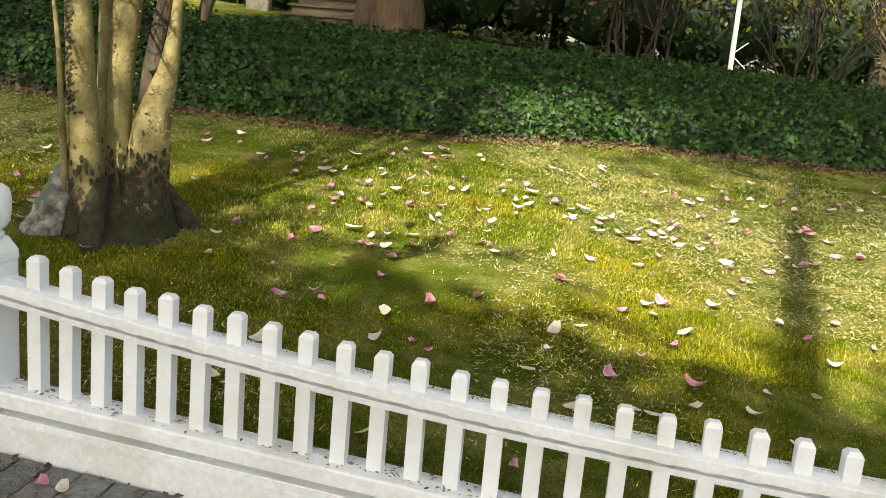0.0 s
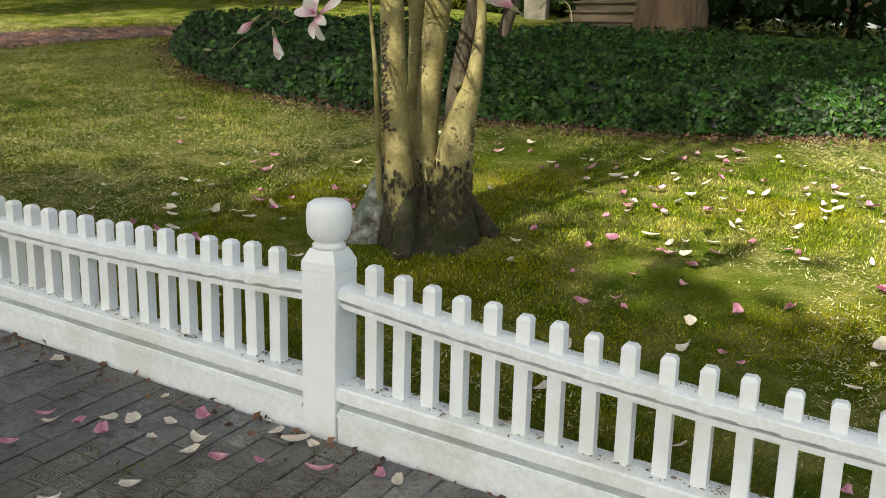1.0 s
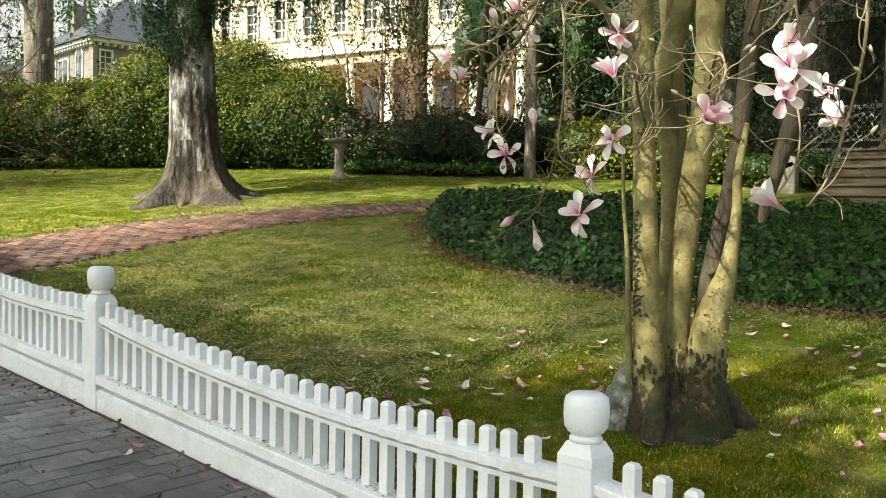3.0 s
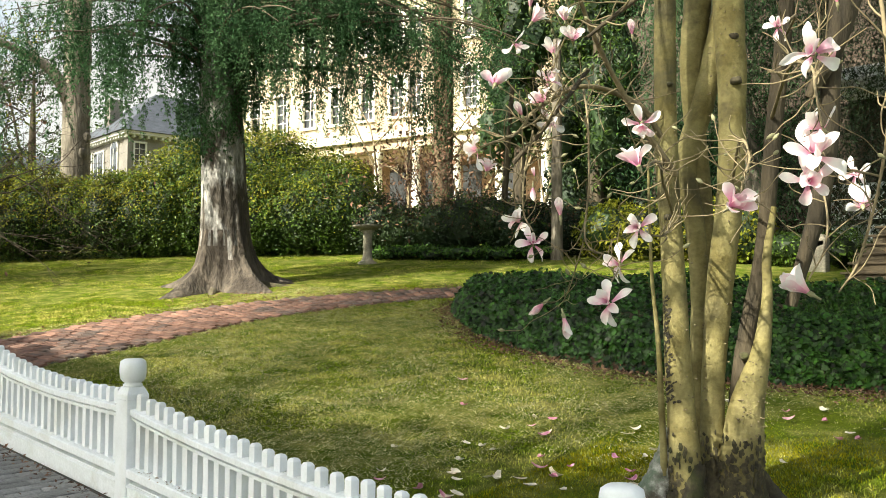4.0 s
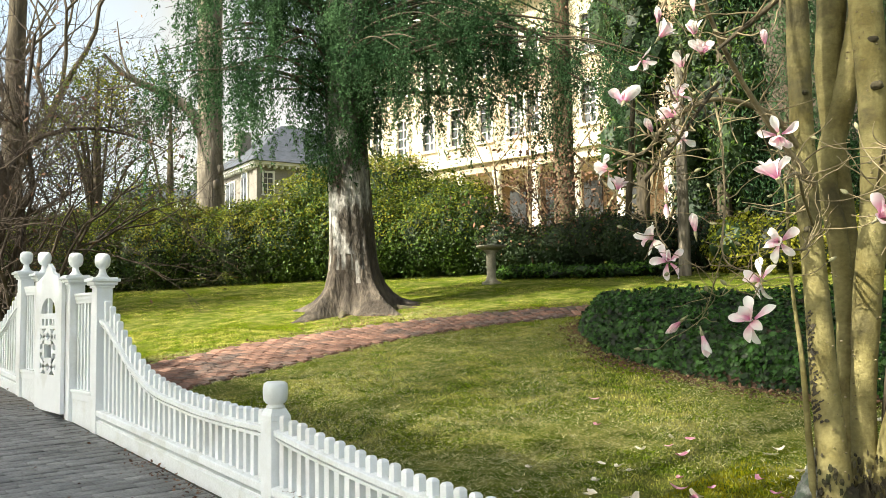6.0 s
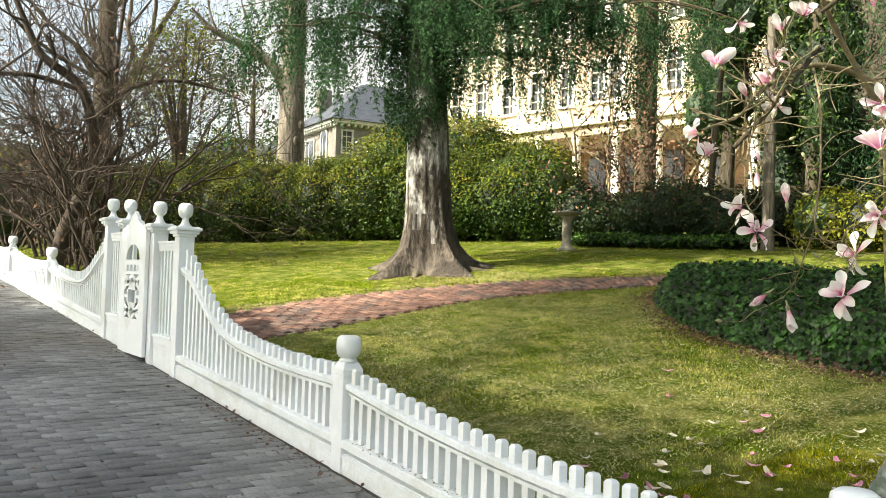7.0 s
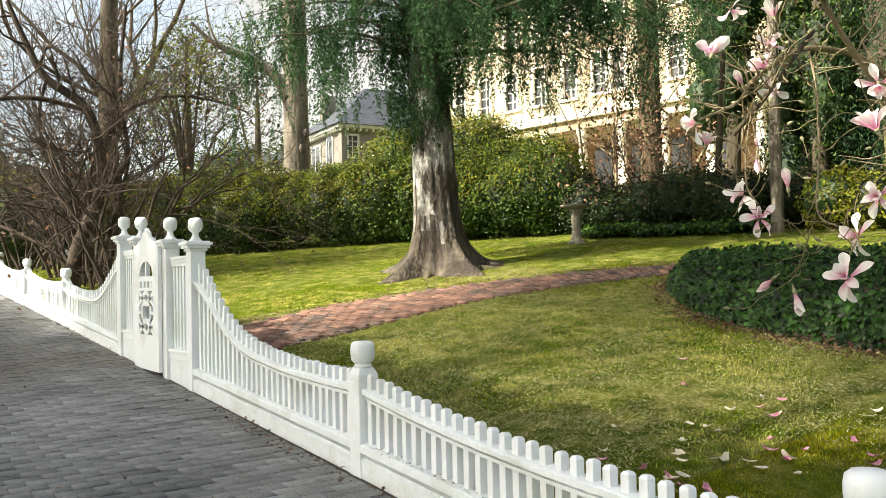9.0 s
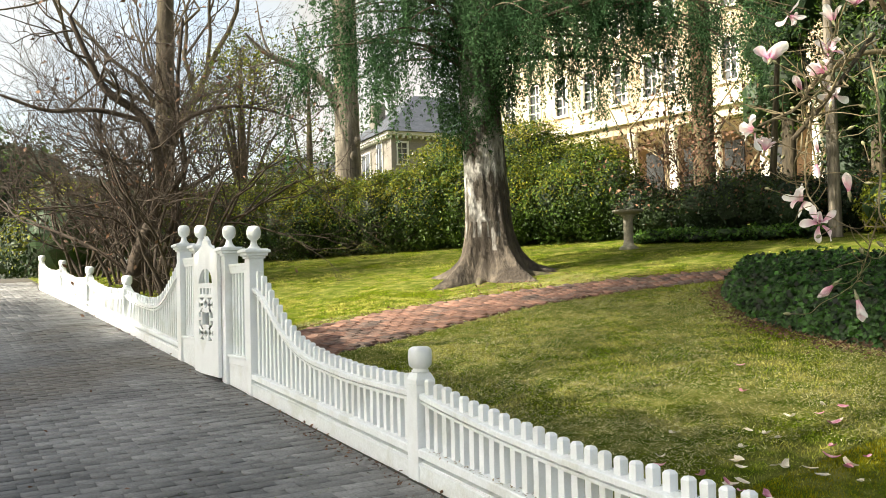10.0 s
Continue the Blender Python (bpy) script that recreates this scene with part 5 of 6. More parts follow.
def white_post():
    e = empty("white_trellis_post", (3.02, 9.15, float(zlawn(3.02, 9.15))))
    part("post", boxed((-0.028, -0.028, -0.1), (0.028, 0.028, 2.6), 0.004), PAINT, e)
    bm = bmesh.new()
    for z, s in ((0.45, 1), (0.62, -1)):
        bmesh.ops.create_cube(bm, size=1, matrix=Matrix.Translation((0.09, 0, z)) @ Matrix.Rotation(s * radians(40), 4, "Y") @ Matrix.Diagonal((0.2, 0.012, 0.012, 1)))
    part("brace", bm, PAINT, e)
    for k in range(4):
        part("slat", boxed((-1.6, 0.9, 1.55 + k * 0.12), (0.0, 0.94, 1.61 + k * 0.12)), PAINT, e)
    return tagged(e, "white painted garden post with braces and slats", "trellis")


white_post()

# ---- the magnolia ----
def magnolia():
    bx, by = -0.57, 1.66
    e = empty("magnolia_tree", (bx, by, 0.28))
    o = np.array([bx, by, 0.28, 0])

    def limb(name, rows, segs=12, mat=BARK_PALE, label="", wob=0.025):
        return tube(name, np.array(rows) - o, mat, e, segs, 6, wob, 0.0, label)
    limb("stem", [(-0.58, 1.50, 0.20, 0.12), (-0.60, 1.50, 0.47, 0.084), (-0.63, 1.49, 0.92, 0.066), (-0.66, 1.48, 1.62, 0.054), (-0.68, 1.47, 2.10, 0.056), (-0.68, 1.47, 2.84, 0.050), (-0.67, 1.47, 3.54, 0.042), (-0.60, 1.40, 4.6, 0.02)])
    limb("stem", [(-0.54, 1.66, 0.20, 0.11), (-0.55, 1.67, 0.48, 0.072), (-0.55, 1.67, 0.90, 0.056), (-0.52, 1.69, 1.38, 0.066), (-0.47, 1.71, 1.86, 0.064), (-0.46, 1.72, 2.35, 0.070), (-0.47, 1.71, 2.84, 0.076), (-0.47, 1.71, 3.56, 0.06), (-0.4, 1.8, 4.6, 0.03)])
    limb("stem", [(-0.65, 1.76, 0.20, 0.10), (-0.65, 1.75, 1.18, 0.052), (-0.67, 1.74, 1.68, 0.050), (-0.71, 1.72, 2.0, 0.056), (-0.64, 1.76, 2.31, 0.060), (-0.58, 1.79, 2.60, 0.055), (-0.52, 1.82, 3.06, 0.044), (-0.5, 1.9, 4.2, 0.02)])
    limb("stem", [(-0.63, 1.79, 0.20, 0.10), (-0.65, 1.79, 1.29, 0.051), (-0.65, 1.79, 1.74, 0.047), (-0.70, 1.76, 2.47, 0.058), (-0.67, 1.78, 2.91, 0.070), (-0.70, 1.76, 3.51, 0.054), (-0.8, 1.8, 4.5, 0.02)])
    # dark bark paints the shade on this stem
    limb("stem", [(-0.46, 1.74, 0.22, 0.12), (-0.46, 1.74, 0.48, 0.080), (-0.43, 1.76, 1.07, 0.048), (-0.35, 1.80, 1.56, 0.040), (-0.30, 1.82, 2.13, 0.040), (-0.25, 1.85, 2.66, 0.038), (-0.19, 1.88, 3.38, 0.029), (-0.1, 1.95, 4.4, 0.015)], mat=BARK_DARK, label="stem with shade put into its dark bark")
    limb("stem", [(-0.42, 1.67, 0.20, 0.15), (-0.42, 1.67, 0.44, 0.115), (-0.39, 1.69, 0.81, 0.085), (-0.33, 1.72, 1.08, 0.046), (-0.30, 1.73, 1.34, 0.026), (-0.30, 1.73, 1.53, 0.021), (-0.27, 1.75, 1.77, 0.014)])
    limb("sucker", [(-0.68, 1.45, 0.25, 0.022), (-0.71, 1.44, 1.08, 0.013), (-0.74, 1.43, 1.45, 0.009), (-0.75, 1.42, 1.99, 0.006)], 8)
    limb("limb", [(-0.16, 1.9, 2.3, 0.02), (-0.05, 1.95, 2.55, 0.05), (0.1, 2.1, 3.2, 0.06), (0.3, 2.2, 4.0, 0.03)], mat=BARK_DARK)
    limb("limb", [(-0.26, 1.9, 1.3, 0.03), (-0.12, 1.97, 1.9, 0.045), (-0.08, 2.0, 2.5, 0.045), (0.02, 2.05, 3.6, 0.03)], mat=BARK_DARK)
    # buttressed base with lichen
    zs = np.array([-0.12, -0.02, 0.01, 0.03, 0.06, 0.10, 0.14, 0.19, 0.24, 0.30])
    segs, vs = 72, []
    th = np.linspace(0, 2 * np.pi, segs, endpoint=False)
    for z in zs:
        rr = (0.165 + 0.13 * math.exp(-max(z, 0) / 0.035) - 0.62 * max(0.0, z - 0.10)) * (1 + 0.06 * np.cos(4 * th + 1.2) + 0.05 * np.sin(7 * th + z * 6) + 0.04 * np.sin(13 * th - z * 9) + 0.03 * np.sin(29 * th + z * 31) + 0.03 * rng.normal(size=segs))
        vs.append(np.column_stack([0.04 + 0.98 * np.maximum(rr, 0.03) * np.cos(th), 0.0 + np.maximum(rr, 0.03) * np.sin(th), np.full(segs, z)]))
    n = len(zs)
    i, j = np.meshgrid(np.arange(n - 1), np.arange(segs), indexing="ij")
    f = np.stack([i * segs + j, i * segs + (j + 1) % segs, (i + 1) * segs + (j + 1) % segs, (i + 1) * segs + j], -1).reshape(-1, 4)
    smooth(part("root_flare", grid_mesh("root_flare", np.vstack(vs), f), BARK_BASE, e, "mossy base of the stems, shade put into its dark colour"))
    limb("root", [(-0.68, 1.52, 0.74, 0.02), (-0.70, 1.50, 0.60, 0.05), (-0.73, 1.48, 0.44, 0.085), (-0.79, 1.44, 0.25, 0.115)], 18, LICHEN, "buttress covered in pale lichen", 0.07)
    limb("root", [(-0.44, 1.75, 0.62, 0.03), (-0.36, 1.80, 0.44, 0.05), (-0.26, 1.84, 0.29, 0.06)], 14, BARK_BASE, "", 0.05)
    limb("root", [(-0.55, 1.50, 0.55, 0.04), (-0.53, 1.42, 0.38, 0.05), (-0.50, 1.34, 0.23, 0.06)], 14, BARK_BASE, "", 0.05)
    # damp bark plates, moss and painted shade over the feet of the stems, thinning upwards
    scales = Pile()
    for k in range(2600):
        cx, cy, r = random.choice(((-0.60, 1.50, 0.088), (-0.55, 1.67, 0.078), (-0.42, 1.67, 0.116), (-0.42, 1.67, 0.116), (-0.46, 1.74, 0.084)))
        h = random.expovariate(1 / 0.10)
        if h > 0.42:
            continue
        a = math.radians(random.uniform(-190, 30))
        r = r * (1 + 0.42 * max(0.0, 0.16 - h) / 0.16)
        d, up = np.array([math.cos(a), math.sin(a), 0.0]), np.array([0, 0, 1.0])
        c = np.array([cx, cy, 0.29 + h]) + d * r - o[:3]
        sd = np.cross(up, d)
        w, t = random.uniform(0.005, 0.016), random.uniform(0.008, 0.026)
        ring = [c + sd * w * math.cos(q) * random.uniform(0.7, 1.2) + up * t * math.sin(q) * random.uniform(0.7, 1.2) - d * 0.002 for q in np.linspace(0, 2 * math.pi, 6, endpoint=False)]
        v = np.array(ring + [c + d * random.uniform(0.002, 0.006)])
        scales.add(v, [[6, i, (i + 1) % 6] for i in range(6)])
    part("damp_bark", scales.mesh("damp_bark"), BARK_BASE, e, "damp mossy bark at the foot, also painting the shade there")["kind"] = "stuff"
    # dark torn bark down one stem
    for k in range(96):
        z = 0.84 + 0.0052 * k + random.gauss(0, 0.006)
        if 1.06 < z < 1.10 and random.random() < 0.6:
            continue
        a = math.radians(-106 + 9 * math.sin(k * 0.35) + random.gauss(0, 13))
        r = 0.0645 - 0.012 * (z - 0.9)
        bm = bmesh.new()
        bmesh.ops.create_cube(bm, size=1, matrix=Matrix.Translation((-0.632 - 0.04 * (z - 0.92) + r * math.cos(a) - bx, 1.488 + r * math.sin(a) - by, z - 0.28)) @ Matrix.Rotation(a, 4, "Z") @ Matrix.Rotation(random.uniform(0.1, 0.9), 4, "X") @ Matrix.Diagonal((0.005, random.uniform(0.008, 0.024), random.uniform(0.004, 0.011), 1)))
        for v in bm.verts:
            v.co += Vector((random.uniform(-0.0015, 0.0015), random.uniform(-0.003, 0.003), random.uniform(-0.003, 0.003)))
        part("bark_scar", bm, BARK_SCAR, e)
    # small corky lenticels on the stems
    pile = Pile()
    for cx, cy, lx, z0, z1, r0, r1 in ((-0.60, 1.50, -0.08, 0.55, 2.9, 0.079, 0.050), (-0.55, 1.67, 0.09, 0.6, 2.9, 0.066, 0.074), (-0.43, 1.67, 0.12, 0.5, 1.05, 0.110, 0.050)):
        for k in range(85):
            q = random.random()
            z, a = z0 + (z1 - z0) * q, math.radians(random.uniform(-150, 10))
            c = np.array([cx + lx * q + (r0 + (r1 - r0) * q) * math.cos(a), cy + (r0 + (r1 - r0) * q) * math.sin(a), z]) - o[:3]
            d = np.array([math.cos(a), math.sin(a), 0.0])
            w = random.uniform(0.002, 0.005)
            pile.tube(np.array([c - d * 0.006, c + d * 0.001, c + d * 0.003]), np.array([w, w, w * 0.4]), 5)
    smooth(part("corky_bark", pile.mesh("corky_bark"), TWIG, e, "pale corky dots on the bark"))["kind"] = "stuff"
    # knots and bark blotches
    for x, y, z, r in ((-0.635, 1.43, 2.36, 0.022), (-0.655, 1.42, 1.98, 0.03), (-0.645, 1.42, 1.72, 0.028), (-0.42, 1.665, 2.60, 0.035), (-0.41, 1.66, 2.38, 0.04), (-0.60, 1.43, 0.85, 0.015), (-0.40, 1.70, 1.06, 0.035)):
        bm = bmesh.new()
        bmesh.ops.create_icosphere(bm, subdivisions=2, radius=r * 0.75, matrix=Matrix.Translation((x - bx, y - by, z - 0.28)) @ Matrix.Diagonal((1, 1, 0.7, 1)))
        for v in bm.verts:
            v.co += Vector(noise.noise_vector(v.co * 40)) * r * 0.2
        smooth(part("knot", bm, BARK_MOSSY, e))
    # branches towards the street, bearing the flowers
    for no, rows in enumerate((
        [(-0.68, 1.44, 2.10, 0.024), (-0.72, 1.25, 2.26, 0.021), (-0.80, 0.95, 2.28, 0.017), (-0.86, 0.70, 2.16, 0.012), (-0.83, 0.50, 2.02, 0.010), (-0.76, 0.20, 1.92, 0.006)],
        [(-0.60, 1.42, 1.92, 0.022), (-0.66, 1.20, 2.16, 0.020), (-0.70, 0.95, 2.42, 0.017), (-0.68, 0.72, 2.62, 0.013), (-0.6, 0.5, 2.9, 0.01)],
        [(-0.68, 0.75, 2.60, 0.006), (-0.72, 0.70, 2.45, 0.005), (-0.80, 0.68, 2.30, 0.004), (-0.84, 0.68, 2.18, 0.004)],
        [(-0.55, 0.62, 2.40, 0.011), (-0.42, 0.66, 2.52, 0.015), (-0.2, 0.9, 2.75, 0.018), (0.0, 1.3, 3.0, 0.022)],
        [(-0.94, 0.62, 1.92, 0.016), (-0.88, 0.66, 2.02, 0.016), (-0.82, 0.74, 2.14, 0.012), (-0.74, 0.9, 2.35, 0.016)],
        [(-0.80, 0.95, 2.28, 0.008), (-0.50, 0.55, 2.05, 0.006), (-0.42, 0.40, 1.75, 0.006), (-0.36, 0.32, 1.55, 0.005), (-0.20, 0.26, 1.47, 0.004), (-0.12, 0.12, 1.38, 0.004)],
        [(-0.36, 0.32, 1.55, 0.004), (-0.50, 0.42, 1.38, 0.003), (-0.58, 0.46, 1.30, 0.002)],
        [(-0.62, 1.42, 1.74, 0.012), (-0.42, 1.0, 1.82, 0.010), (-0.22, 0.60, 1.86, 0.008), (-0.14, 0.36, 1.80, 0.006)],
        [(-0.62, 1.42, 1.70, 0.010), (-0.40, 0.95, 1.60, 0.008), (-0.14, 0.42, 1.56, 0.005)],
        [(-0.83, 0.62, 2.05, 0.007), (-0.86, 0.55, 1.85, 0.006), (-0.80, 0.50, 1.70, 0.005), (-0.66, 0.40, 1.60, 0.004)],
        [(-0.44, 1.66, 1.86, 0.012), (-0.10, 1.1, 1.98, 0.009), (0.15, 0.6, 1.84, 0.007), (0.27, 0.3, 1.70, 0.005), (0.33, 0.2, 1.62, 0.004)],
        [(-0.30, 1.80, 2.2, 0.014), (0.0, 1.3, 2.30, 0.011), (0.3, 0.7, 2.16, 0.009), (0.5, 0.28, 1.98, 0.006), (0.54, 0.22, 1.84, 0.005)],
        [(-0.05, 1.5, 3.1, 0.014), (0.4, 0.9, 2.6, 0.012), (0.60, 0.55, 2.35, 0.010), (0.63, 0.5, 1.95, 0.009), (0.60, 0.52, 1.70, 0.007), (0.56, 0.50, 1.48, 0.006), (0.50, 0.44, 1.36, 0.004)],
        [(0.3, 0.7, 2.16, 0.006), (0.45, 0.40, 2.14, 0.005), (0.52, 0.24, 2.08, 0.004)],
        [(0.1, 1.2, 1.92, 0.008), (0.32, 0.8, 1.70, 0.006), (0.45, 0.50, 1.50, 0.005), (0.44, 0.36, 1.40, 0.004)],
        [(0.60, 0.52, 1.72, 0.006), (0.52, 0.38, 1.74, 0.005), (0.50, 0.28, 1.72, 0.004)],
        [(-0.25, 1.85, 2.6, 0.012), (0.0, 1.4, 2.55, 0.009), (0.06, 1.14, 2.46, 0.005)],
        [(-0.67, 1.47, 3.2, 0.02), (-0.75, 1.0, 3.1, 0.016), (-0.72, 0.6, 2.75, 0.010), (-0.58, 0.3, 2.50, 0.006)],
    )):
        rows = np.array(rows)
        rows[1:-1, :3] += rng.normal(0, 0.012, (len(rows) - 2, 3))
        rows[:, 3] *= 0.68
        limb("branch", rows, 7, BARK_DARK if no in (3, 4) else TWIG, wob=0.05)
        s = spline(rows, 8)
        for k in range(3, len(s) - 2, 1 if no < 12 else 2):
            w = unit(rng.normal(size=3) + np.array([0, -0.1, 0.25]))
            ln = random.uniform(0.06, 0.30)
            p, q, rad = s[k, :3].copy(), [], min(s[k, 3] * 0.5, 0.0042)
            for m in range(5):
                q.append((*p, rad * (1 - 0.17 * m) + 0.0006))
                w = unit(w + rng.normal(0, 0.32, 3) + np.array([0, 0, 0.12]))
                p = p + w * ln / 4
            q = np.array(q)
            limb("twig", q, 5, TWIG)
            if random.random() < 0.13:
                bud = lathe([(0.002, 0), (0.006, 0.006), (0.007, 0.014), (0.004, 0.024), (0.0004, 0.03)], 8)
                b = part("bud", bud, BUD, e)
                b.matrix_basis = Matrix.Translation(Vector(q[-1, :3] - o[:3])) @ Vector(w).to_track_quat("Z", "Y").to_matrix().to_4x4()
    return tagged(e, "multi-stemmed saucer magnolia in flower, with olive bark and bare twigs", "tree")


magnolia()


def flower_material():
    """White petals that flush to deep pink towards their base."""
    m = bpy.data.materials.new("magnolia_petal")
    m.use_nodes = True
    nt = m.node_tree
    b = nt.nodes["Principled BSDF"]
    tc = nt.nodes.new("ShaderNodeTexCoord")
    ln = nt.nodes.new("ShaderNodeVectorMath")
    ln.operation = "LENGTH"
    nt.links.new(tc.outputs["Object"], ln.inputs[0])
    add = nt.nodes.new("ShaderNodeMath")
    add.operation = "MULTIPLY_ADD"
    nt.links.new(texture(nt, 60, 4), add.inputs[0])
    add.inputs[1].default_value = 0.03
    nt.links.new(ln.outputs["Value"], add.inputs[2])
    base = ramp(nt, add.outputs[0], [(0.018, (0.58, 0.16, 0.32)), (0.040, (0.80, 0.46, 0.56)), (0.064, (0.88, 0.78, 0.77)), (0.09, (0.90, 0.88, 0.84))])
    pink = ramp(nt, add.outputs[0], [(0.012, (0.50, 0.10, 0.27)), (0.045, (0.74, 0.33, 0.49)), (0.075, (0.85, 0.62, 0.68)), (0.10, (0.88, 0.80, 0.79))])
    oi = nt.nodes.new("ShaderNodeObjectInfo")
    col = mixed(nt, ramp(nt, oi.outputs["Random"], [(0.3, (0, 0, 0)), (0.7, (1, 1, 1))]), base, pink)
    nt.links.new(col, b.inputs["Base Color"])
    b.inputs["Roughness"].default_value = 0.55
    tr = nt.nodes.new("ShaderNodeBsdfTranslucent")
    mx = nt.nodes.new("ShaderNodeMixShader")
    mx.inputs[0].default_value = 0.35
    nt.links.new(col, tr.inputs[0])
    nt.links.new(b.outputs[0], mx.inputs[1])
    nt.links.new(tr.outputs[0], mx.inputs[2])
    nt.links.new(mx.outputs[0], nt.nodes["Material Output"].inputs[0])
    return m


FLOWER = flower_material()


def petal_grid(length, width, tilt, curl, cup, spin, twist=0.0, sway=0.0):
    """A spoon-shaped petal rising from the origin: tilt from upright, curl outwards, twisted and bent sideways."""
    nu, nv = 10, 5
    v = []
    out, up = 0.004, 0.0
    for i in range(nu):
        u = i / (nu - 1)
        w = width * float(np.interp(u, [0, 0.15, 0.35, 0.6, 0.8, 0.93, 1], [0.24, 0.34, 0.64, 1.0, 0.93, 0.58, 0.14]))
        a = radians(tilt + curl * u ** 1.6)
        out, up = out + math.sin(a) * length / (nu - 1), up + math.cos(a) * length / (nu - 1)
        tw = twist * u * u
        for j in range(nv):
            k = j / (nv - 1) * 2 - 1
            c = cup * k * k * w * 0.32 * (1 - 0.5 * u)         # edges rise on the inner side
            side, deep = 0.5 * k * w, -c + 0.05 * w * math.sin(5 * k + 9 * u)
            side, deep = side * math.cos(tw) - deep * math.sin(tw), side * math.sin(tw) + deep * math.cos(tw)
            v.append((out + deep * math.cos(a), side + sway * u * u * length, up - deep * math.sin(a)))
    f = [[i * nv + j, i * nv + j + 1, (i + 1) * nv + j + 1, (i + 1) * nv + j] for i in range(nu - 1) for j in range(nv - 1)]
    m = Matrix.Rotation(spin, 4, "Z")
    me = bpy.data.meshes.new("petal")
    me.from_pydata([tuple(m @ Vector(p)) for p in v], [], f)
    me.update()
    me.polygons.foreach_set("use_smooth", [True] * len(me.polygons))
    me.materials.append(FLOWER)
    return me


def flower(kind):
    e = empty("magnolia_flower")
    # count, length, width, tilt, curl, cup; the outer petals flop at all angles
    sets = {"open": [(4, 0.072, 0.044, 8, 20, 0.9), (5, 0.088, 0.042, 62, 55, 0.7)],
            "cup": [(4, 0.074, 0.046, 5, 8, 1.0), (4, 0.084, 0.046, 24, 30, 0.9)],
            "bud": [(3, 0.072, 0.034, 3, -4, 1.1), (3, 0.075, 0.036, 9, -4, 1.1)]}[kind]
    loose = {"open": 30, "cup": 14, "bud": 2}[kind]
    for k, (n, ln, w, tilt, curl, cup) in enumerate(sets):
        for i in range(n):
            flop = random.gauss(0, loose) if k else random.gauss(0, loose * 0.35)
            part("petal", petal_grid(ln * random.uniform(0.85, 1.15), w * random.uniform(0.8, 1.12), max(2, tilt + flop), curl + random.gauss(0, loose * 1.3), cup, 2 * math.pi * (i + 0.5 * k) / n + random.uniform(-0.3, 0.3), random.gauss(0, loose * 0.02), random.gauss(0, loose * 0.006)), None, e)
    if kind == "open" and random.random() < 0.6:
        part("petal", petal_grid(0.09, 0.032, 100, 70, 0.5, random.uniform(0, 6), 0.5, 0.2), None, e)
    smooth(part("receptacle", lathe([(0.003, -0.03), (0.004, -0.012), (0.008, -0.004), (0.007, 0.01), (0.001, 0.022)], 10), BUD, e, "olive flower base"))
    return tagged(e, {"open": "wide open pink and white magnolia blossom", "cup": "half-open pink magnolia blossom on a bare twig", "bud": "closed deep pink magnolia bud"}[kind], "flower", "magnolia flowers")


BLOOMS = {k: [flower(k) for _ in range({"open": 6, "cup": 4, "bud": 2}[k])] for k in ("open", "cup", "bud")}
_used = set()


def bloom(kind, size, x, y, z, tilt, turn):
    proto = random.choice(BLOOMS[kind])
    m = Matrix.Translation((x, y, z)) @ Euler((radians(tilt), 0, radians(turn))).to_matrix().to_4x4() @ Matrix.Translation((0, 0, -0.03))
    s = size / {"open": 0.175, "cup": 0.125, "bud": 0.075}[kind]
    if proto not in _used:
        _used.add(proto)
        ob = proto
        ob.matrix_basis = m @ Matrix.Scale(s, 4)
    else:
        keep = tuple(proto.scale)
        proto.scale = (s, s, s)
        copy_thing(proto, m)
        proto.scale = keep


for row in (("cup", 0.13, -0.83, 0.38, 2.22, 50, 200), ("open", 0.11, -0.88, 0.58, 2.41, 120, 170), ("bud", 0.06, -0.57, 0.27, 2.47, 20, 40), ("cup", 0.11, -0.80, 0.60, 2.53, 40, 120),
            ("cup", 0.085, -0.48, 0.36, 2.42, 30, 10), ("cup", 0.11, -0.69, 0.71, 2.45, 60, 30), ("cup", 0.10, -0.77, 0.67, 2.40, 30, 250), ("open", 0.125, -0.79, 0.69, 2.29, 50, 60),
            ("cup", 0.12, -0.84, 0.68, 2.20, 60, 320), ("open", 0.12, -0.82, 0.72, 2.09, 110, 20)):
    bloom(*row)
for row in (("open", 0.13, -0.74, 0.12, 1.90, 80, 300), ("cup", 0.09, -0.79, 0.28, 1.86, 25, 80), ("open", 0.13, -0.83, 0.50, 1.66, 70, 350), ("open", 0.13, -0.58, 0.30, 1.55, 70, 40),
            ("bud", 0.07, -0.58, 0.47, 1.68, 10, 0), ("bud", 0.05, -0.66, 0.40, 1.75, 170, 30), ("bud", 0.035, -0.65, 0.39, 1.84, 20, 0), ("bud", 0.055, -0.28, 0.52, 2.36, 10, 0),
            ("open", 0.13, -0.22, 0.49, 1.97, 130, 30), ("cup", 0.14, -0.11, 0.27, 1.81, 30, 260)):
    bloom(*row)
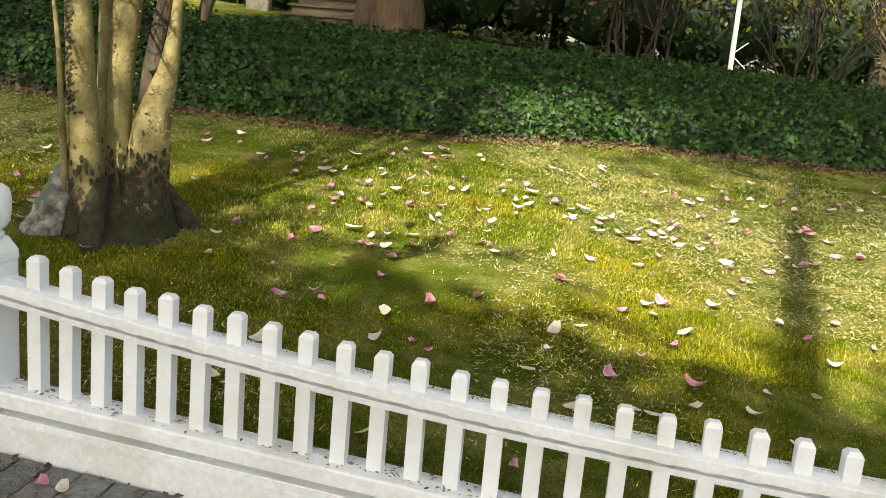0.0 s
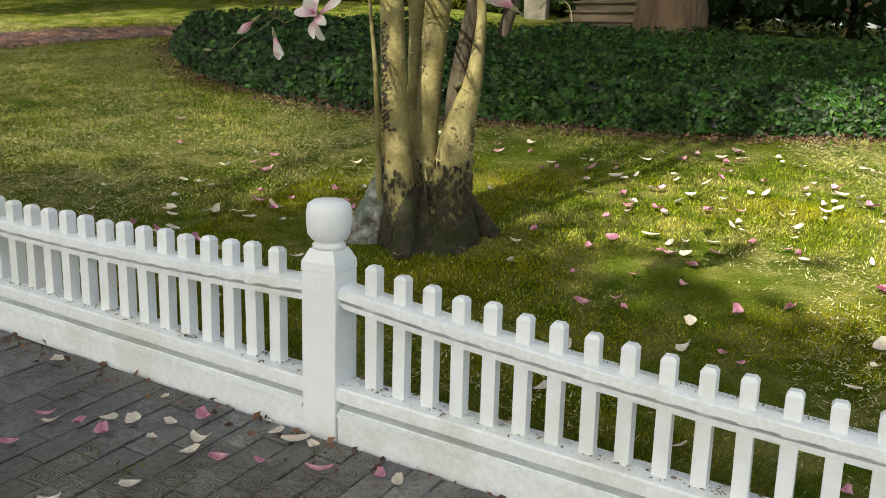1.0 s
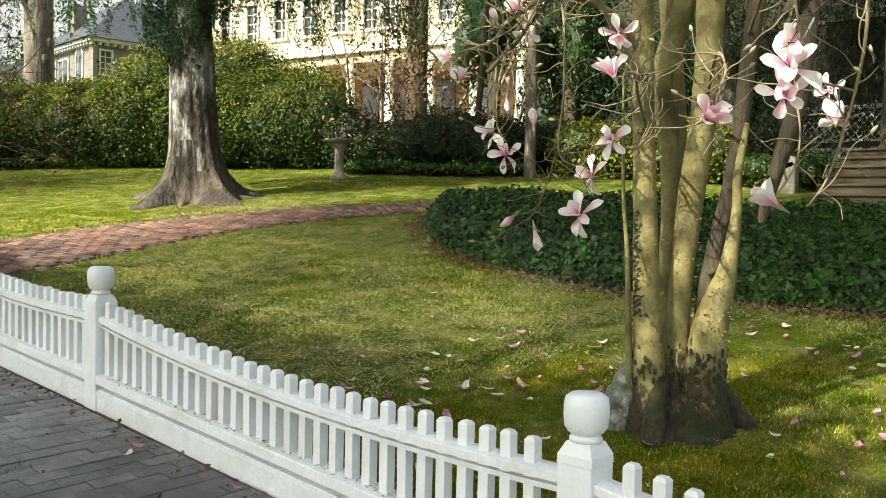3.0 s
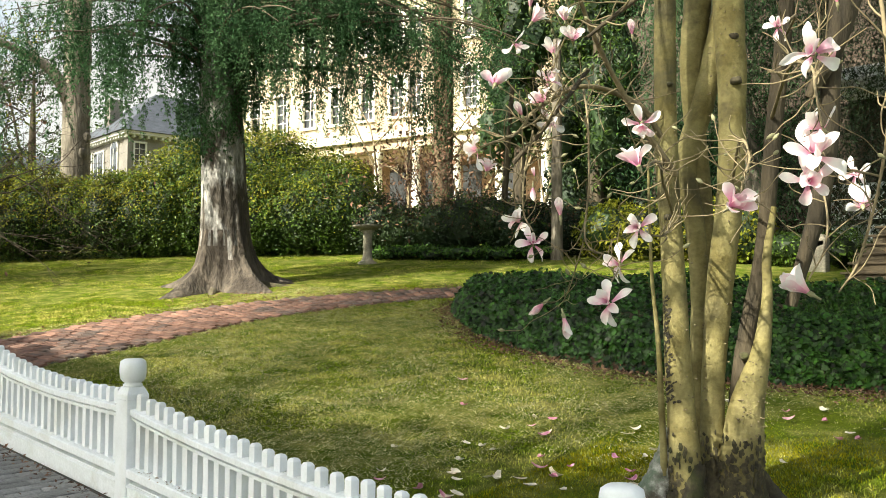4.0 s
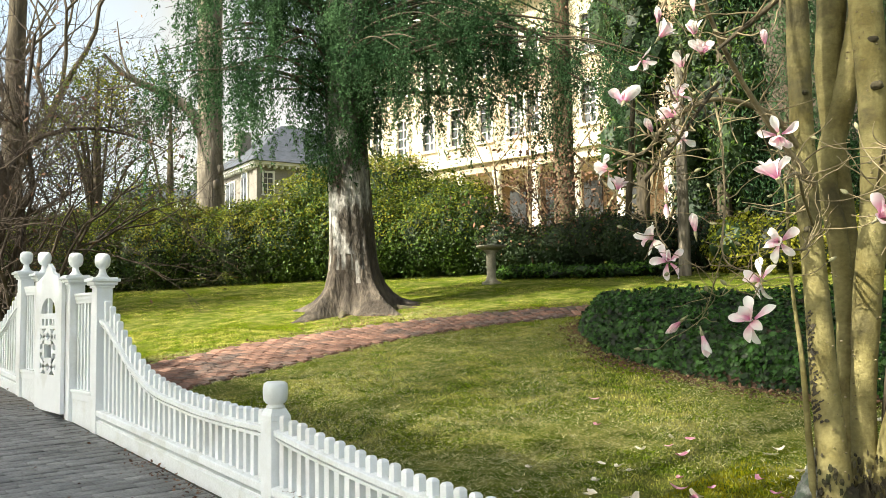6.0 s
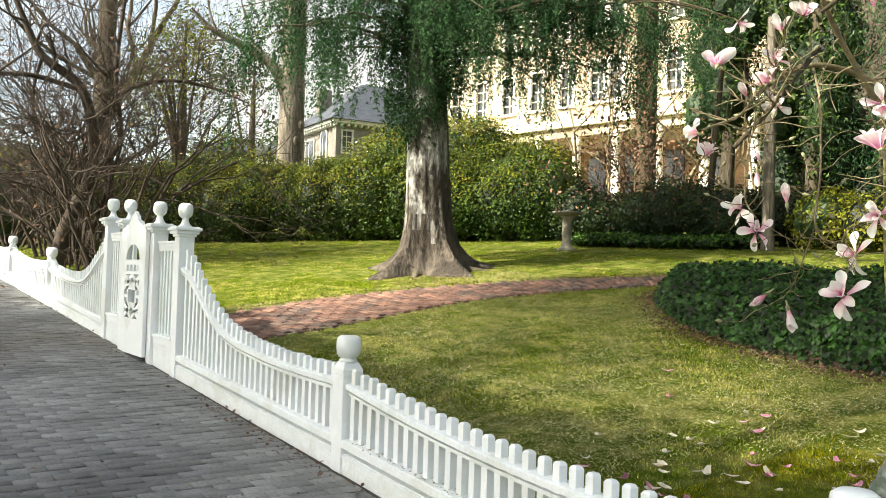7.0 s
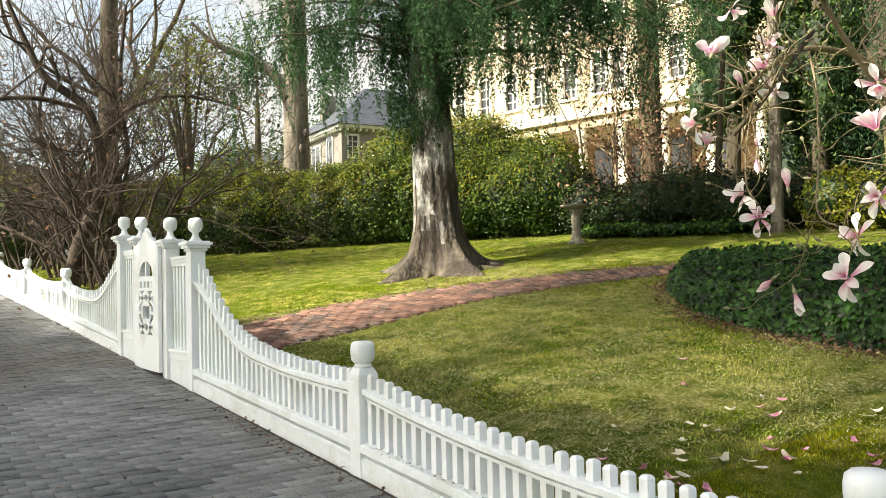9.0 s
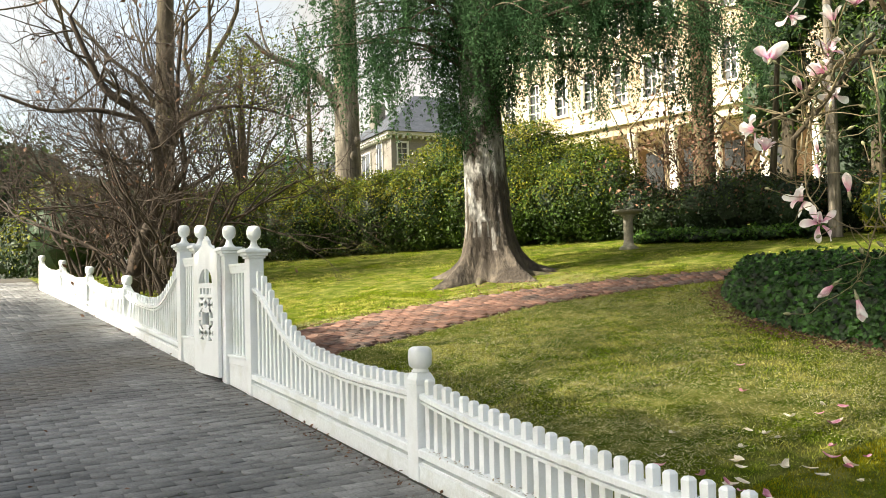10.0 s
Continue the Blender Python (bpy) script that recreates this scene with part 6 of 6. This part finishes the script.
for row in (("open", 0.13, -0.12, 0.29, 1.58, 95, 20), ("open", 0.13, -0.19, 0.25, 1.46, 80, 340), ("open", 0.14, -0.09, 0.05, 1.33, 70, 10), ("bud", 0.08, -0.57, 0.49, 1.24, 150, 60),
            ("bud", 0.07, -0.65, 0.43, 1.30, 130, 300), ("cup", 0.14, 0.29, 0.18, 1.63, 70, 60), ("cup", 0.14, 0.43, 0.33, 1.37, 60, 300), ("open", 0.14, 0.51, 0.24, 1.85, 60, 300),
            ("open", 0.18, 0.51, 0.25, 1.77, 75, 20), ("open", 0.145, 0.49, 0.26, 1.69, 95, 40)):
    bloom(*row)
for row in (("open", 0.155, 0.52, 0.20, 2.06, 85, 10), ("open", 0.11, 0.03, 1.12, 2.45, 70, 30), ("bud", 0.07, 0.34, 0.86, 2.21, 30, 0), ("open", 0.12, 0.25, 1.33, 1.84, 90, 20),
            ("cup", 0.13, 0.44, 0.84, 1.67, 60, 200), ("bud", 0.06, 0.37, 0.82, 2.41, 20, 0), ("bud", 0.06, -0.67, 0.33, 2.07, 40, 0), ("bud", 0.045, -0.46, 0.34, 2.50, 10, 0)):
    bloom(*row)


# ---- fallen petals ----
def fallen_petal_meshes():
    out = []
    for k in range(10):
        ln, w, bend = random.uniform(0.055, 0.090), random.uniform(0.034, 0.056), random.uniform(-1.2, 1.6)
        v, nu, nv = [], 6, 4
        for i in range(nu):
            u = i / (nu - 1)
            ww = w * (0.3 + 0.7 * math.sin(math.pi * min(1, 0.1 + 0.85 * u)))
            for j in range(nv):
                s = j / (nv - 1) - 0.5
                v.append((ln * (u - 0.5), s * ww + 0.02 * bend * (u - 0.5) ** 2 * 2, 0.006 + abs(bend) * 0.06 * (u - 0.5) ** 2 + 0.12 * ww * (2 * s) ** 2))
        me = bpy.data.meshes.new("petal")
        me.from_pydata(v, [], [[i * nv + j, i * nv + j + 1, (i + 1) * nv + j + 1, (i + 1) * nv + j] for i in range(nu - 1) for j in range(nv - 1)])
        me.update()
        me.polygons.foreach_set("use_smooth", [True] * len(me.polygons))
        me.materials.append(PETAL_FALLEN if k < 6 else PETAL_FALLEN_PINK)
        out.append(me)
    return out


FALLEN = fallen_petal_meshes()


def fallen(x, y, z):
    k = random.randrange(10)
    p = part("fallen_petal", FALLEN[k], None)
    p.location = (x, y, z)
    tip = 0.6 if random.random() < 0.3 and y > 0 else 0.15
    p.rotation_euler = (random.uniform(-tip, tip), random.uniform(-tip, tip), random.uniform(0, 6.28))
    s = random.uniform(0.65, 1.1)
    p.scale = (s, s, s)
    tagged(p, "fallen creamy white magnolia petal on the ground" if k < 6 else "fallen pink magnolia petal on the ground", "petal", "fallen petals")


_n = 0
while _n < 190:
    _x, _y = random.gauss(1.2, 1.45), random.uniform(0.35, 3.5)
    if _x > 4.2 or _x < -3.6 or _y > 4.0 + 0.35 * max(_x, -1) or (_x + 0.57) ** 2 + (_y - 1.66) ** 2 < 0.14:
        continue
    fallen(_x, _y, float(zlawn(_x, _y)) + 0.018)
    _n += 1
for _ in range(28):
    _x, _y = random.uniform(-2.6, 1.6), random.uniform(-1.3, -0.12)
    fallen(_x, _y, zfence(_x) + 0.02 * _y + 0.004)
for _x, _y in ((-1.05, 1.75), (-1.0, 1.9), (-1.12, 1.85), (-0.98, 1.68), (-1.08, 1.62), (-0.96, 1.98), *[(random.gauss(-1.6, 0.5), random.uniform(0.9, 2.6)) for _ in range(34)]):
    fallen(_x, _y, float(zlawn(_x, _y)) + 0.02)


for _ in range(24):
    _x, _y = random.gauss(0.1, 0.55), random.uniform(-0.55, -0.12)
    fallen(_x, _y, zfence(_x) + 0.02 * _y + 0.004)


def far_petals():
    e = empty("fallen_petals")
    for name, mat, pick, n in (("white_petals", PETAL_FALLEN, range(6), 105), ("pink_petals", PETAL_FALLEN_PINK, range(6, 10), 45)):
        pile = Pile()
        while n:
            x, y = random.gauss(1.6, 1.5), random.uniform(2.9, 5.3)
            if x < -3 or x > 4.6 or y > 4.0 + 0.35 * max(x, -1):
                continue
            me = FALLEN[random.choice(pick)]
            m = np.array(Euler((random.uniform(-0.3, 0.3), random.uniform(-0.3, 0.3), random.uniform(0, 6.28))).to_matrix()) * random.uniform(0.7, 1.1)
            v = np.array([p.co[:] for p in me.vertices]) @ m.T + np.array([x, y, float(zlawn(x, y)) + 0.02])
            pile.add(v, [list(f.vertices) for f in me.polygons])
            n -= 1
        smooth(part(name, pile.mesh(name), mat, e))
    return tagged(e, "creamy and pink fallen petals scattered near the ivy", "petals", kind="stuff")


far_petals()


def sidewalk_litter():
    n = 800
    x = np.where(rng.uniform(size=n) < 0.55, rng.uniform(-5, 2.5, n), rng.uniform(-18, 2, n))
    y = np.where(rng.uniform(size=n) < 0.75, -0.065 - np.abs(rng.normal(0, 0.08, n)), rng.uniform(-3, -0.1, n))
    at = np.column_stack([x, y, -0.069 * x + 0.02 * y + 0.008])
    return tagged(part("dry_leaves", leaf_mesh("dry_leaves", at, np.tile([0, 0, 1.0], (n, 1)), rng.uniform(0.012, 0.042, n), 0.6), MULCH_CHIP), "small dry leaves along the foot of the fence", "leaf litter", kind="stuff")



sidewalk_litter()


def rail_debris():
    n = 900
    x = rng.uniform(-3.0, 3.2, n)
    y = rng.uniform(-0.050, 0.048, n)
    at = np.column_stack([x, y + 0.01 * (x < -0.1), -0.069 * x + 0.189])
    return tagged(part("rail_debris", leaf_mesh("rail_debris", at, np.tile([0, 0, 1.0], (n, 1)), rng.uniform(0.006, 0.026, n), 0.5, jitter=0.45), DRY_SCRAP), "bits of dry bud scales and leaves on the fence rails", "debris", kind="stuff")


rail_debris()


def rail_moss():
    """A thin green line of moss along the top of the nearest rails."""
    at = []
    for xa, xb, ya, yb, lo, hi in ((0.0, 3.42, 0.0, 0.0, 0.08, 0.8), (-3.16, 0.0, 0.03, 0.0, 0.2, 0.85)):
        a, b = xa + 0.064, xb - 0.064
        q = rng.beta(2, 2, 2600) * (hi - lo) + lo
        x = a + (b - a) * q
        at.append(np.column_stack([x, ya + (yb - ya) * (x - xa) / (xb - xa) + rng.normal(0.020, 0.010, len(q)), -0.069 * x + np.array([sag(t) for t in q]) + 0.004]))
    at = np.vstack(at)
    return tagged(part("rail_moss", leaf_mesh("rail_moss", at, np.tile([0, 0, 1.0], (len(at), 1)), rng.uniform(0.003, 0.009, len(at)), 0.7, 0.0, jitter=0.5), MOSS), "thin green moss on top of the fence rails", "moss", kind="stuff")


rail_moss()


def soaker_hose():
    rows = [(x, 0.11 + 0.02 * math.sin(3 * x), float(zlawn(x, 0.12)) + 0.02, 0.012) for x in np.linspace(-2.6, 2.9, 12)]
    return tagged(tube("garden_hose", rows, BLACK, None, 8, 5, 0), "black garden hose lying behind the fence", "hose")


soaker_hose()


# ---- grass ----
def grass():
    n = 330000
    x = rng.uniform(-11.5, 5.0, n)
    y = 0.10 + 6.6 * rng.uniform(0, 1, n) ** 1.15
    s = np.array(spline(PATH_ROWS, 20))
    onpath = np.abs(x - np.interp(y, s[:, 1], s[:, 0])) < np.interp(y, s[:, 1], s[:, 2])
    front = np.interp(x, [p[0] for p in IVY_FRONT], [p[1] for p in IVY_FRONT])
    tree = (x + 0.57) ** 2 + (y - 1.66) ** 2 < 0.10
    keep = ~onpath & ~tree & ((y < front - 0.02) | (x < -6.1))
    x, y = x[keep], y[keep]
    n = len(x)
    h = rng.uniform(0.004, 0.018, n) * (1 + 0.5 * np.sin(x * 1.7) * np.cos(y * 2.1))
    a = rng.uniform(0, np.pi, n)
    w = rng.uniform(0.002, 0.0045, n) * (1 + np.maximum(0, np.hypot(x - 1.5, y + 2.3) - 4) * 0.18)
    base = np.column_stack([x, y, zlawn(x, y) - 0.006])
    side = np.column_stack([np.cos(a) * w, np.sin(a) * w, np.zeros(n)])
    tip = base + np.column_stack([rng.normal(0, 0.012, n), rng.normal(0, 0.012, n), h + 0.008])
    v = np.stack([base - side, base + side, tip], 1).reshape(-1, 3)
    return tagged(part("grass", grid_mesh("grass", v, np.arange(n * 3).reshape(-1, 3)), BLADE), "short mossy grass with straw-coloured patches", "grass", kind="stuff")



STRAW = material("straw_blade", (0.38, 0.365, 0.16), (0.56, 0.53, 0.30), 1.5, 0.7, 0, 30, island=0.45, translucent=0.2, gloss=0.08)


def straw():
    n = 330000
    x, y = rng.uniform(-9.0, 5.0, n), 0.3 + 5.6 * rng.uniform(0, 1, n)
    patch = np.sin(x * 1.3 + 0.7) * np.cos(y * 1.1 - 0.5) + 0.6 * np.sin(x * 2.9 + y * 2.3) + rng.normal(0, 0.5, n)
    front = np.interp(x, [p[0] for p in IVY_FRONT], [p[1] for p in IVY_FRONT])
    s = np.array(spline(PATH_ROWS, 20))
    onpath = np.abs(x - np.interp(y, s[:, 1], s[:, 0])) < np.interp(y, s[:, 1], s[:, 2])
    keep = (patch + 1.0 * (x > 0.8) * (y > 2.0) + 1.1 * (x < -1.6) - 0.7 * (np.abs(x + 0.3) < 1.6) * (y < 2.6) - 0.45 * (x > -0.9) > 0.3) & (y < front - 0.05) & ~onpath
    x, y = x[keep], y[keep]
    n = len(x)
    a = rng.uniform(0, 2 * np.pi, n)
    ln, w = rng.uniform(0.012, 0.040, n), rng.uniform(0.0018, 0.0040, n)
    base = np.column_stack([x, y, zlawn(x, y) + rng.uniform(0.004, 0.020, n)])
    along_ = np.column_stack([np.cos(a) * ln, np.sin(a) * ln, rng.uniform(-0.006, 0.014, n)])
    side = np.column_stack([-np.sin(a) * w, np.cos(a) * w, np.zeros(n)])
    v = np.stack([base - side, base + side, base + along_], 1).reshape(-1, 3)
    return tagged(part("straw", grid_mesh("straw", v, np.arange(n * 3).reshape(-1, 3)), STRAW), "dry straw-coloured grass lying in patches on the lawn", "dry grass", kind="stuff")


def moss_carpet():
    """Golden moss in the damp turf behind the fence and round the magnolia."""
    n = 210000
    x, y = rng.uniform(-1.6, 4.2, n), 0.10 + 3.2 * rng.uniform(0, 1, n) ** 1.2
    keep = (np.sin(x * 1.9 + 0.4) * np.cos(y * 1.6) + 0.5 * np.sin(x * 4.7 - y * 3.1) + rng.normal(0, 0.45, n) - 0.35 * y > -0.75) & ((x + 0.57) ** 2 + (y - 1.66) ** 2 > 0.10)
    x, y = x[keep], y[keep]
    n = len(x)
    a, w = rng.uniform(0, np.pi, n), rng.uniform(0.002, 0.0042, n)
    base = np.column_stack([x, y, zlawn(x, y) - 0.004])
    side = np.column_stack([np.cos(a) * w, np.sin(a) * w, np.zeros(n)])
    tip = base + np.column_stack([rng.normal(0, 0.006, n), rng.normal(0, 0.006, n), rng.uniform(0.010, 0.024, n)])
    v = np.stack([base - side, base + side, tip], 1).reshape(-1, 3)
    return tagged(part("moss", grid_mesh("moss", v, np.arange(n * 3).reshape(-1, 3)), GOLD_MOSS), "golden green moss growing through the lawn", "moss", kind="stuff")


def far_grass():
    n = 230000
    x, y = rng.uniform(-21, -5.0, n), rng.uniform(0.3, 11.5, n)
    s = np.array(spline(PATH_ROWS, 20))
    gap = np.hypot(x[:, None] - s[None, ::6, 0], y[:, None] - s[None, ::6, 1]) - s[None, ::6, 2]
    keep = (gap.min(1) > 0.03) & ((y > 6.4) | (x < -11.3)) & ((y > 8.8) | (x < -6.3)) & (y < 9.8 + 0.25 * (x + 10))
    x, y = x[keep], y[keep]
    n = len(x)
    a, w = rng.uniform(0, np.pi, n), rng.uniform(0.004, 0.008, n)
    base = np.column_stack([x, y, zlawn(x, y) - 0.006])
    side = np.column_stack([np.cos(a) * w, np.sin(a) * w, np.zeros(n)])
    tip = base + np.column_stack([rng.normal(0, 0.016, n), rng.normal(0, 0.016, n), rng.uniform(0.010, 0.024, n)])
    v = np.stack([base - side, base + side, tip], 1).reshape(-1, 3)
    return tagged(part("grass", grid_mesh("grass", v, np.arange(n * 3).reshape(-1, 3)), BLADE), "mown grass round the large tree", "grass", kind="stuff")


def path_litter():
    """Brown leaves where the far edge of the path meets the turf, below the large tree."""
    p, d = path_frames(0.05)
    k = rng.integers(0, len(p), 1500)
    n = np.stack([-d[k, 1], d[k, 0]], 1)
    side = np.where(rng.uniform(size=1500) < 0.75, 1.0, -1.0)[:, None]
    xy = p[k, :2] + n * side * (p[k, 2:] + 0.05 + np.abs(rng.normal(0, 0.10, (1500, 1))))
    near = rng.normal([-9.2, 4.75], [0.45, 0.5], (500, 2))
    xy = np.vstack([xy, near])
    at = np.column_stack([xy, zlawn(xy[:, 0], xy[:, 1]) + rng.uniform(0.012, 0.03, len(xy))])
    return tagged(part("leaf_litter", leaf_mesh("leaf_litter", at, np.tile([0, 0, 1.0], (len(at), 1)), rng.uniform(0.02, 0.05, len(at)), 0.5), MULCH_CHIP), "brown leaf litter along the edge of the brick path", "leaf litter", kind="stuff")


def joint_moss():
    """Small tufts of moss in the joints of the sidewalk."""
    c = np.column_stack([rng.uniform(-3.6, 1.2, 46), rng.uniform(-1.9, -0.10, 46)])
    k = rng.integers(0, 46, 1500)
    xy = c[k] + rng.normal(0, [0.018, 0.045], (1500, 2))
    at = np.column_stack([xy, -0.069 * xy[:, 0] + 0.02 * xy[:, 1] - 0.004])
    return tagged(part("moss", leaf_mesh("moss", at, np.tile([0, 0, 0.6], (1500, 1)), rng.uniform(0.006, 0.016, 1500), 0.5, -0.5), MOSS), "tufts of green moss between the pavers", "moss", kind="stuff")


grass()
straw()
moss_carpet()
far_grass()
path_litter()
joint_moss()


# ---- unseen street trees added behind the viewer, crowns placed to shade the garden ----
def street_tree(x, y, h, crowns, n, label, leaf=0.24, girth=1.0):
    z0 = zfence(x) - 0.1
    e = empty("street_tree", (x, y, z0))
    tube("trunk", [(0, 0, -0.2, 0.34 * girth), (0.05, 0, h * 0.4, 0.26 * girth), (0, 0.1, h * 0.8, 0.18 * girth), (0, 0, h, 0.10 * girth)], BARK_DARK, e, 12, 6)
    off = np.array([x, y, z0])
    at, out = blobs_surface([(*c, *r) for c, r in crowns], n, 0.3)
    at = at + rng.normal(0, 0.35, at.shape) * np.array([1, 1, 0.6])
    part("crown", leaf_mesh("crown", at - off, out, rng.uniform(leaf * 0.7, leaf * 1.3, len(at)), 0.6, 0.4), HEDGE, e)
    for c, r in crowns:
        p = np.array(c) - off
        tube("limb", [(0, 0, h * 0.84, 0.10 * girth), (*(p * np.array([0.5, 0.5, 0.94])), 0.07 * girth), (*p, 0.03)], BARK_DARK, e, 8, 4)
    return tagged(e, label, "tree")


street_tree(1.1, -7.2, 12.0, [((0.6, -8.8, 12.5), (1.0, 1.0, 0.7)), ((2.0, -8.4, 12.0), (1.0, 0.8, 0.7))], 900, "tall unseen street tree added for its shade", 0.24, 0.5)
street_tree(-6.5, -9.9, 6.0, [((x, y, 7.0 - 0.06 * x), (1.9, 1.5, 0.8)) for x in (-10.5, -8.0, -5.5, -3.0, -0.5, 2.0, 4.5) for y in (-8.9, -10.6, -12.6)] + [((x, -7.75, 6.9 - 0.06 * x), (1.4, 0.5, 0.5)) for x in (-10.5, -9, -7.5, -6, -4.5, -3, -1.5, -0.2)] + [((-2.1, -6.6, 6.9), (1.2, 0.7, 0.4))], 61000, "broad unseen street tree added to shade the sidewalk")
street_tree(-14.8, -11.0, 6.5, [((x, y, 8.0), (1.8, 1.5, 0.8)) for x in (-17.5, -15.2, -13.0) for y in (-10.2, -12.6)], 8500, "broad unseen street tree added to shade the sidewalk")
street_tree(-7.5, -20.5, 18.0, [((-9.6, -19.6, 20.4), (2.2, 1.9, 0.8)), ((-7.2, -19.8, 20.1), (2.4, 2.0, 0.8)), ((-4.9, -18.2, 19.6), (1.6, 1.2, 0.8))], 46000, "tall thinly leaved unseen tree added for thin shade on the lawn", 0.06, 0.4)
street_tree(-4.6, -13.4, 18.5, [((x, -13.0, 20.6 - 0.05 * x), (2.2, 2.0, 0.8)) for x in (-5.6, -3.2, -0.8, 1.6, 4.0)] + [((x, -15.4, 20.4), (1.6, 1.5, 0.7)) for x in (-7.2, -5.2, -3.2, -1.2, 0.8)], 30000, "tall dense unseen tree added to shade the garden", 0.2, 0.4)
street_tree(-8.0, -17.4, 18.5, [((x, -17.2, 20.7), (1.9, 1.6, 0.7)) for x in (-10.0, -7.6, -5.0)], 11000, "tall dense unseen tree added to shade the garden", 0.2, 0.4)

# ---- bricks of the path and pavers of the sidewalk ----
def brick_mesh(name, lx, ly, h, mat, bevel=0.006):
    bm = bmesh.new()
    top = [(-lx / 2 + bevel, -ly / 2 + bevel), (lx / 2 - bevel, -ly / 2 + bevel), (lx / 2 - bevel, ly / 2 - bevel), (-lx / 2 + bevel, ly / 2 - bevel)]
    low = [(-lx / 2, -ly / 2), (lx / 2, -ly / 2), (lx / 2, ly / 2), (-lx / 2, ly / 2)]
    a = [bm.verts.new((x, y, h)) for x, y in top]
    b = [bm.verts.new((x, y, h - bevel)) for x, y in low]
    c = [bm.verts.new((x, y, 0)) for x, y in low]
    bm.faces.new(a)
    for p, q in ((b, a), (c, b)):
        for i in range(4):
            bm.faces.new((p[i], p[(i + 1) % 4], q[(i + 1) % 4], q[i]))
    me = bpy.data.meshes.new(name)
    bm.to_mesh(me)
    bm.free()
    me.materials.append(mat)
    return me


def lay_path():
    p, d = path_frames(0.105)
    one = brick_mesh("brick", 0.188, 0.087, 0.05, BRICK, 0.008)
    vs = np.array([v.co[:] for v in one.vertices])
    quads = np.array([list(f.vertices) for f in one.polygons])
    rest, count = Pile(), 0
    for k in range(len(p)):
        n = np.array([-d[k, 1], d[k, 0]])
        half = p[k, 2]
        ang = math.atan2(n[1], n[0])
        c = -half + (0.1 if k % 2 else 0.0)
        while c < half:
            xy = p[k, :2] + n * c
            z = float(zlawn(xy[0], xy[1])) + 0.030 - 0.05 + random.uniform(-0.005, 0.004)
            m = Matrix.Translation((xy[0], xy[1], z)) @ Euler((radians(7.4) + random.uniform(-0.02, 0.02), radians(4.0), 0)).to_matrix().to_4x4() @ Matrix.Rotation(ang + random.uniform(-0.03, 0.03), 4, "Z")
            if p[k, 1] < 3.2 and count < 290:
                b = part("brick", one, None, BRICK_PATH)
                b.matrix_basis = m
                count += 1
            else:
                r = np.array(m)
                rest.add(vs @ r[:3, :3].T + r[:3, 3], quads)
            c += 0.205
    ob = part("path_bricks", rest.mesh("path_bricks"), BRICK_FAR, BRICK_PATH)
    ob["kind"] = "stuff"


def lay_pavers():
    one = brick_mesh("paver", 0.1965, 0.0965, 0.04, PAVER, 0.003)
    half = brick_mesh("half_paver", 0.0965, 0.0965, 0.04, PAVER, 0.003)
    vs, vh = np.array([v.co[:] for v in one.vertices]), np.array([v.co[:] for v in half.vertices])
    quads = np.array([list(f.vertices) for f in one.polygons])
    rest, count = Pile(), 0
    tilt = Euler((radians(1.1), radians(3.95), 0)).to_matrix().to_4x4()
    side = Matrix.Rotation(radians(90), 4, "Z")
    for k in range(-236, 88):
        x = k * 0.1
        for r in range(23):
            y = -0.16 - 0.2 * r + (0.1 if k % 2 else 0.0)
            cut_one = bool(k % 2) and r == 0
            y -= 0.05 * cut_one
            m = Matrix.Translation((x, y, zfence(x) + 0.02 * y - 0.042 + random.uniform(-0.005, 0.003))) @ tilt @ Euler((random.uniform(-0.012, 0.012), random.uniform(-0.012, 0.012), random.uniform(-0.02, 0.02))).to_matrix().to_4x4() @ side
            if -2.9 < x < 0.4 and y > -1.9 and count < 295:
                b = part("paver", half if cut_one else one, None, PAVEMENT)
                b.matrix_basis = m
                count += 1
            else:
                q = np.array(m)
                rest.add((vh if cut_one else vs) @ q[:3, :3].T + q[:3, 3], quads)
    ob = part("pavers", rest.mesh("pavers"), PAVER_FAR, PAVEMENT)
    ob["kind"] = "stuff"


BRICK_FAR = material("red_brick_path", (0.105, 0.050, 0.034), (0.185, 0.100, 0.070), 5, 0.85, 0.6, 60, island=0.45, third=(0.08, 0.055, 0.045), coords="World")
PAVER_FAR = material("grey_pavers", (0.062, 0.062, 0.061), (0.225, 0.223, 0.215), 0.8, 0.46, 0.8, 55, island=0.34, third=(0.105, 0.092, 0.072), contrast=(0.4, 1.35), coords="World", spread=(0.36, 0.64))
lay_path()
lay_pavers()
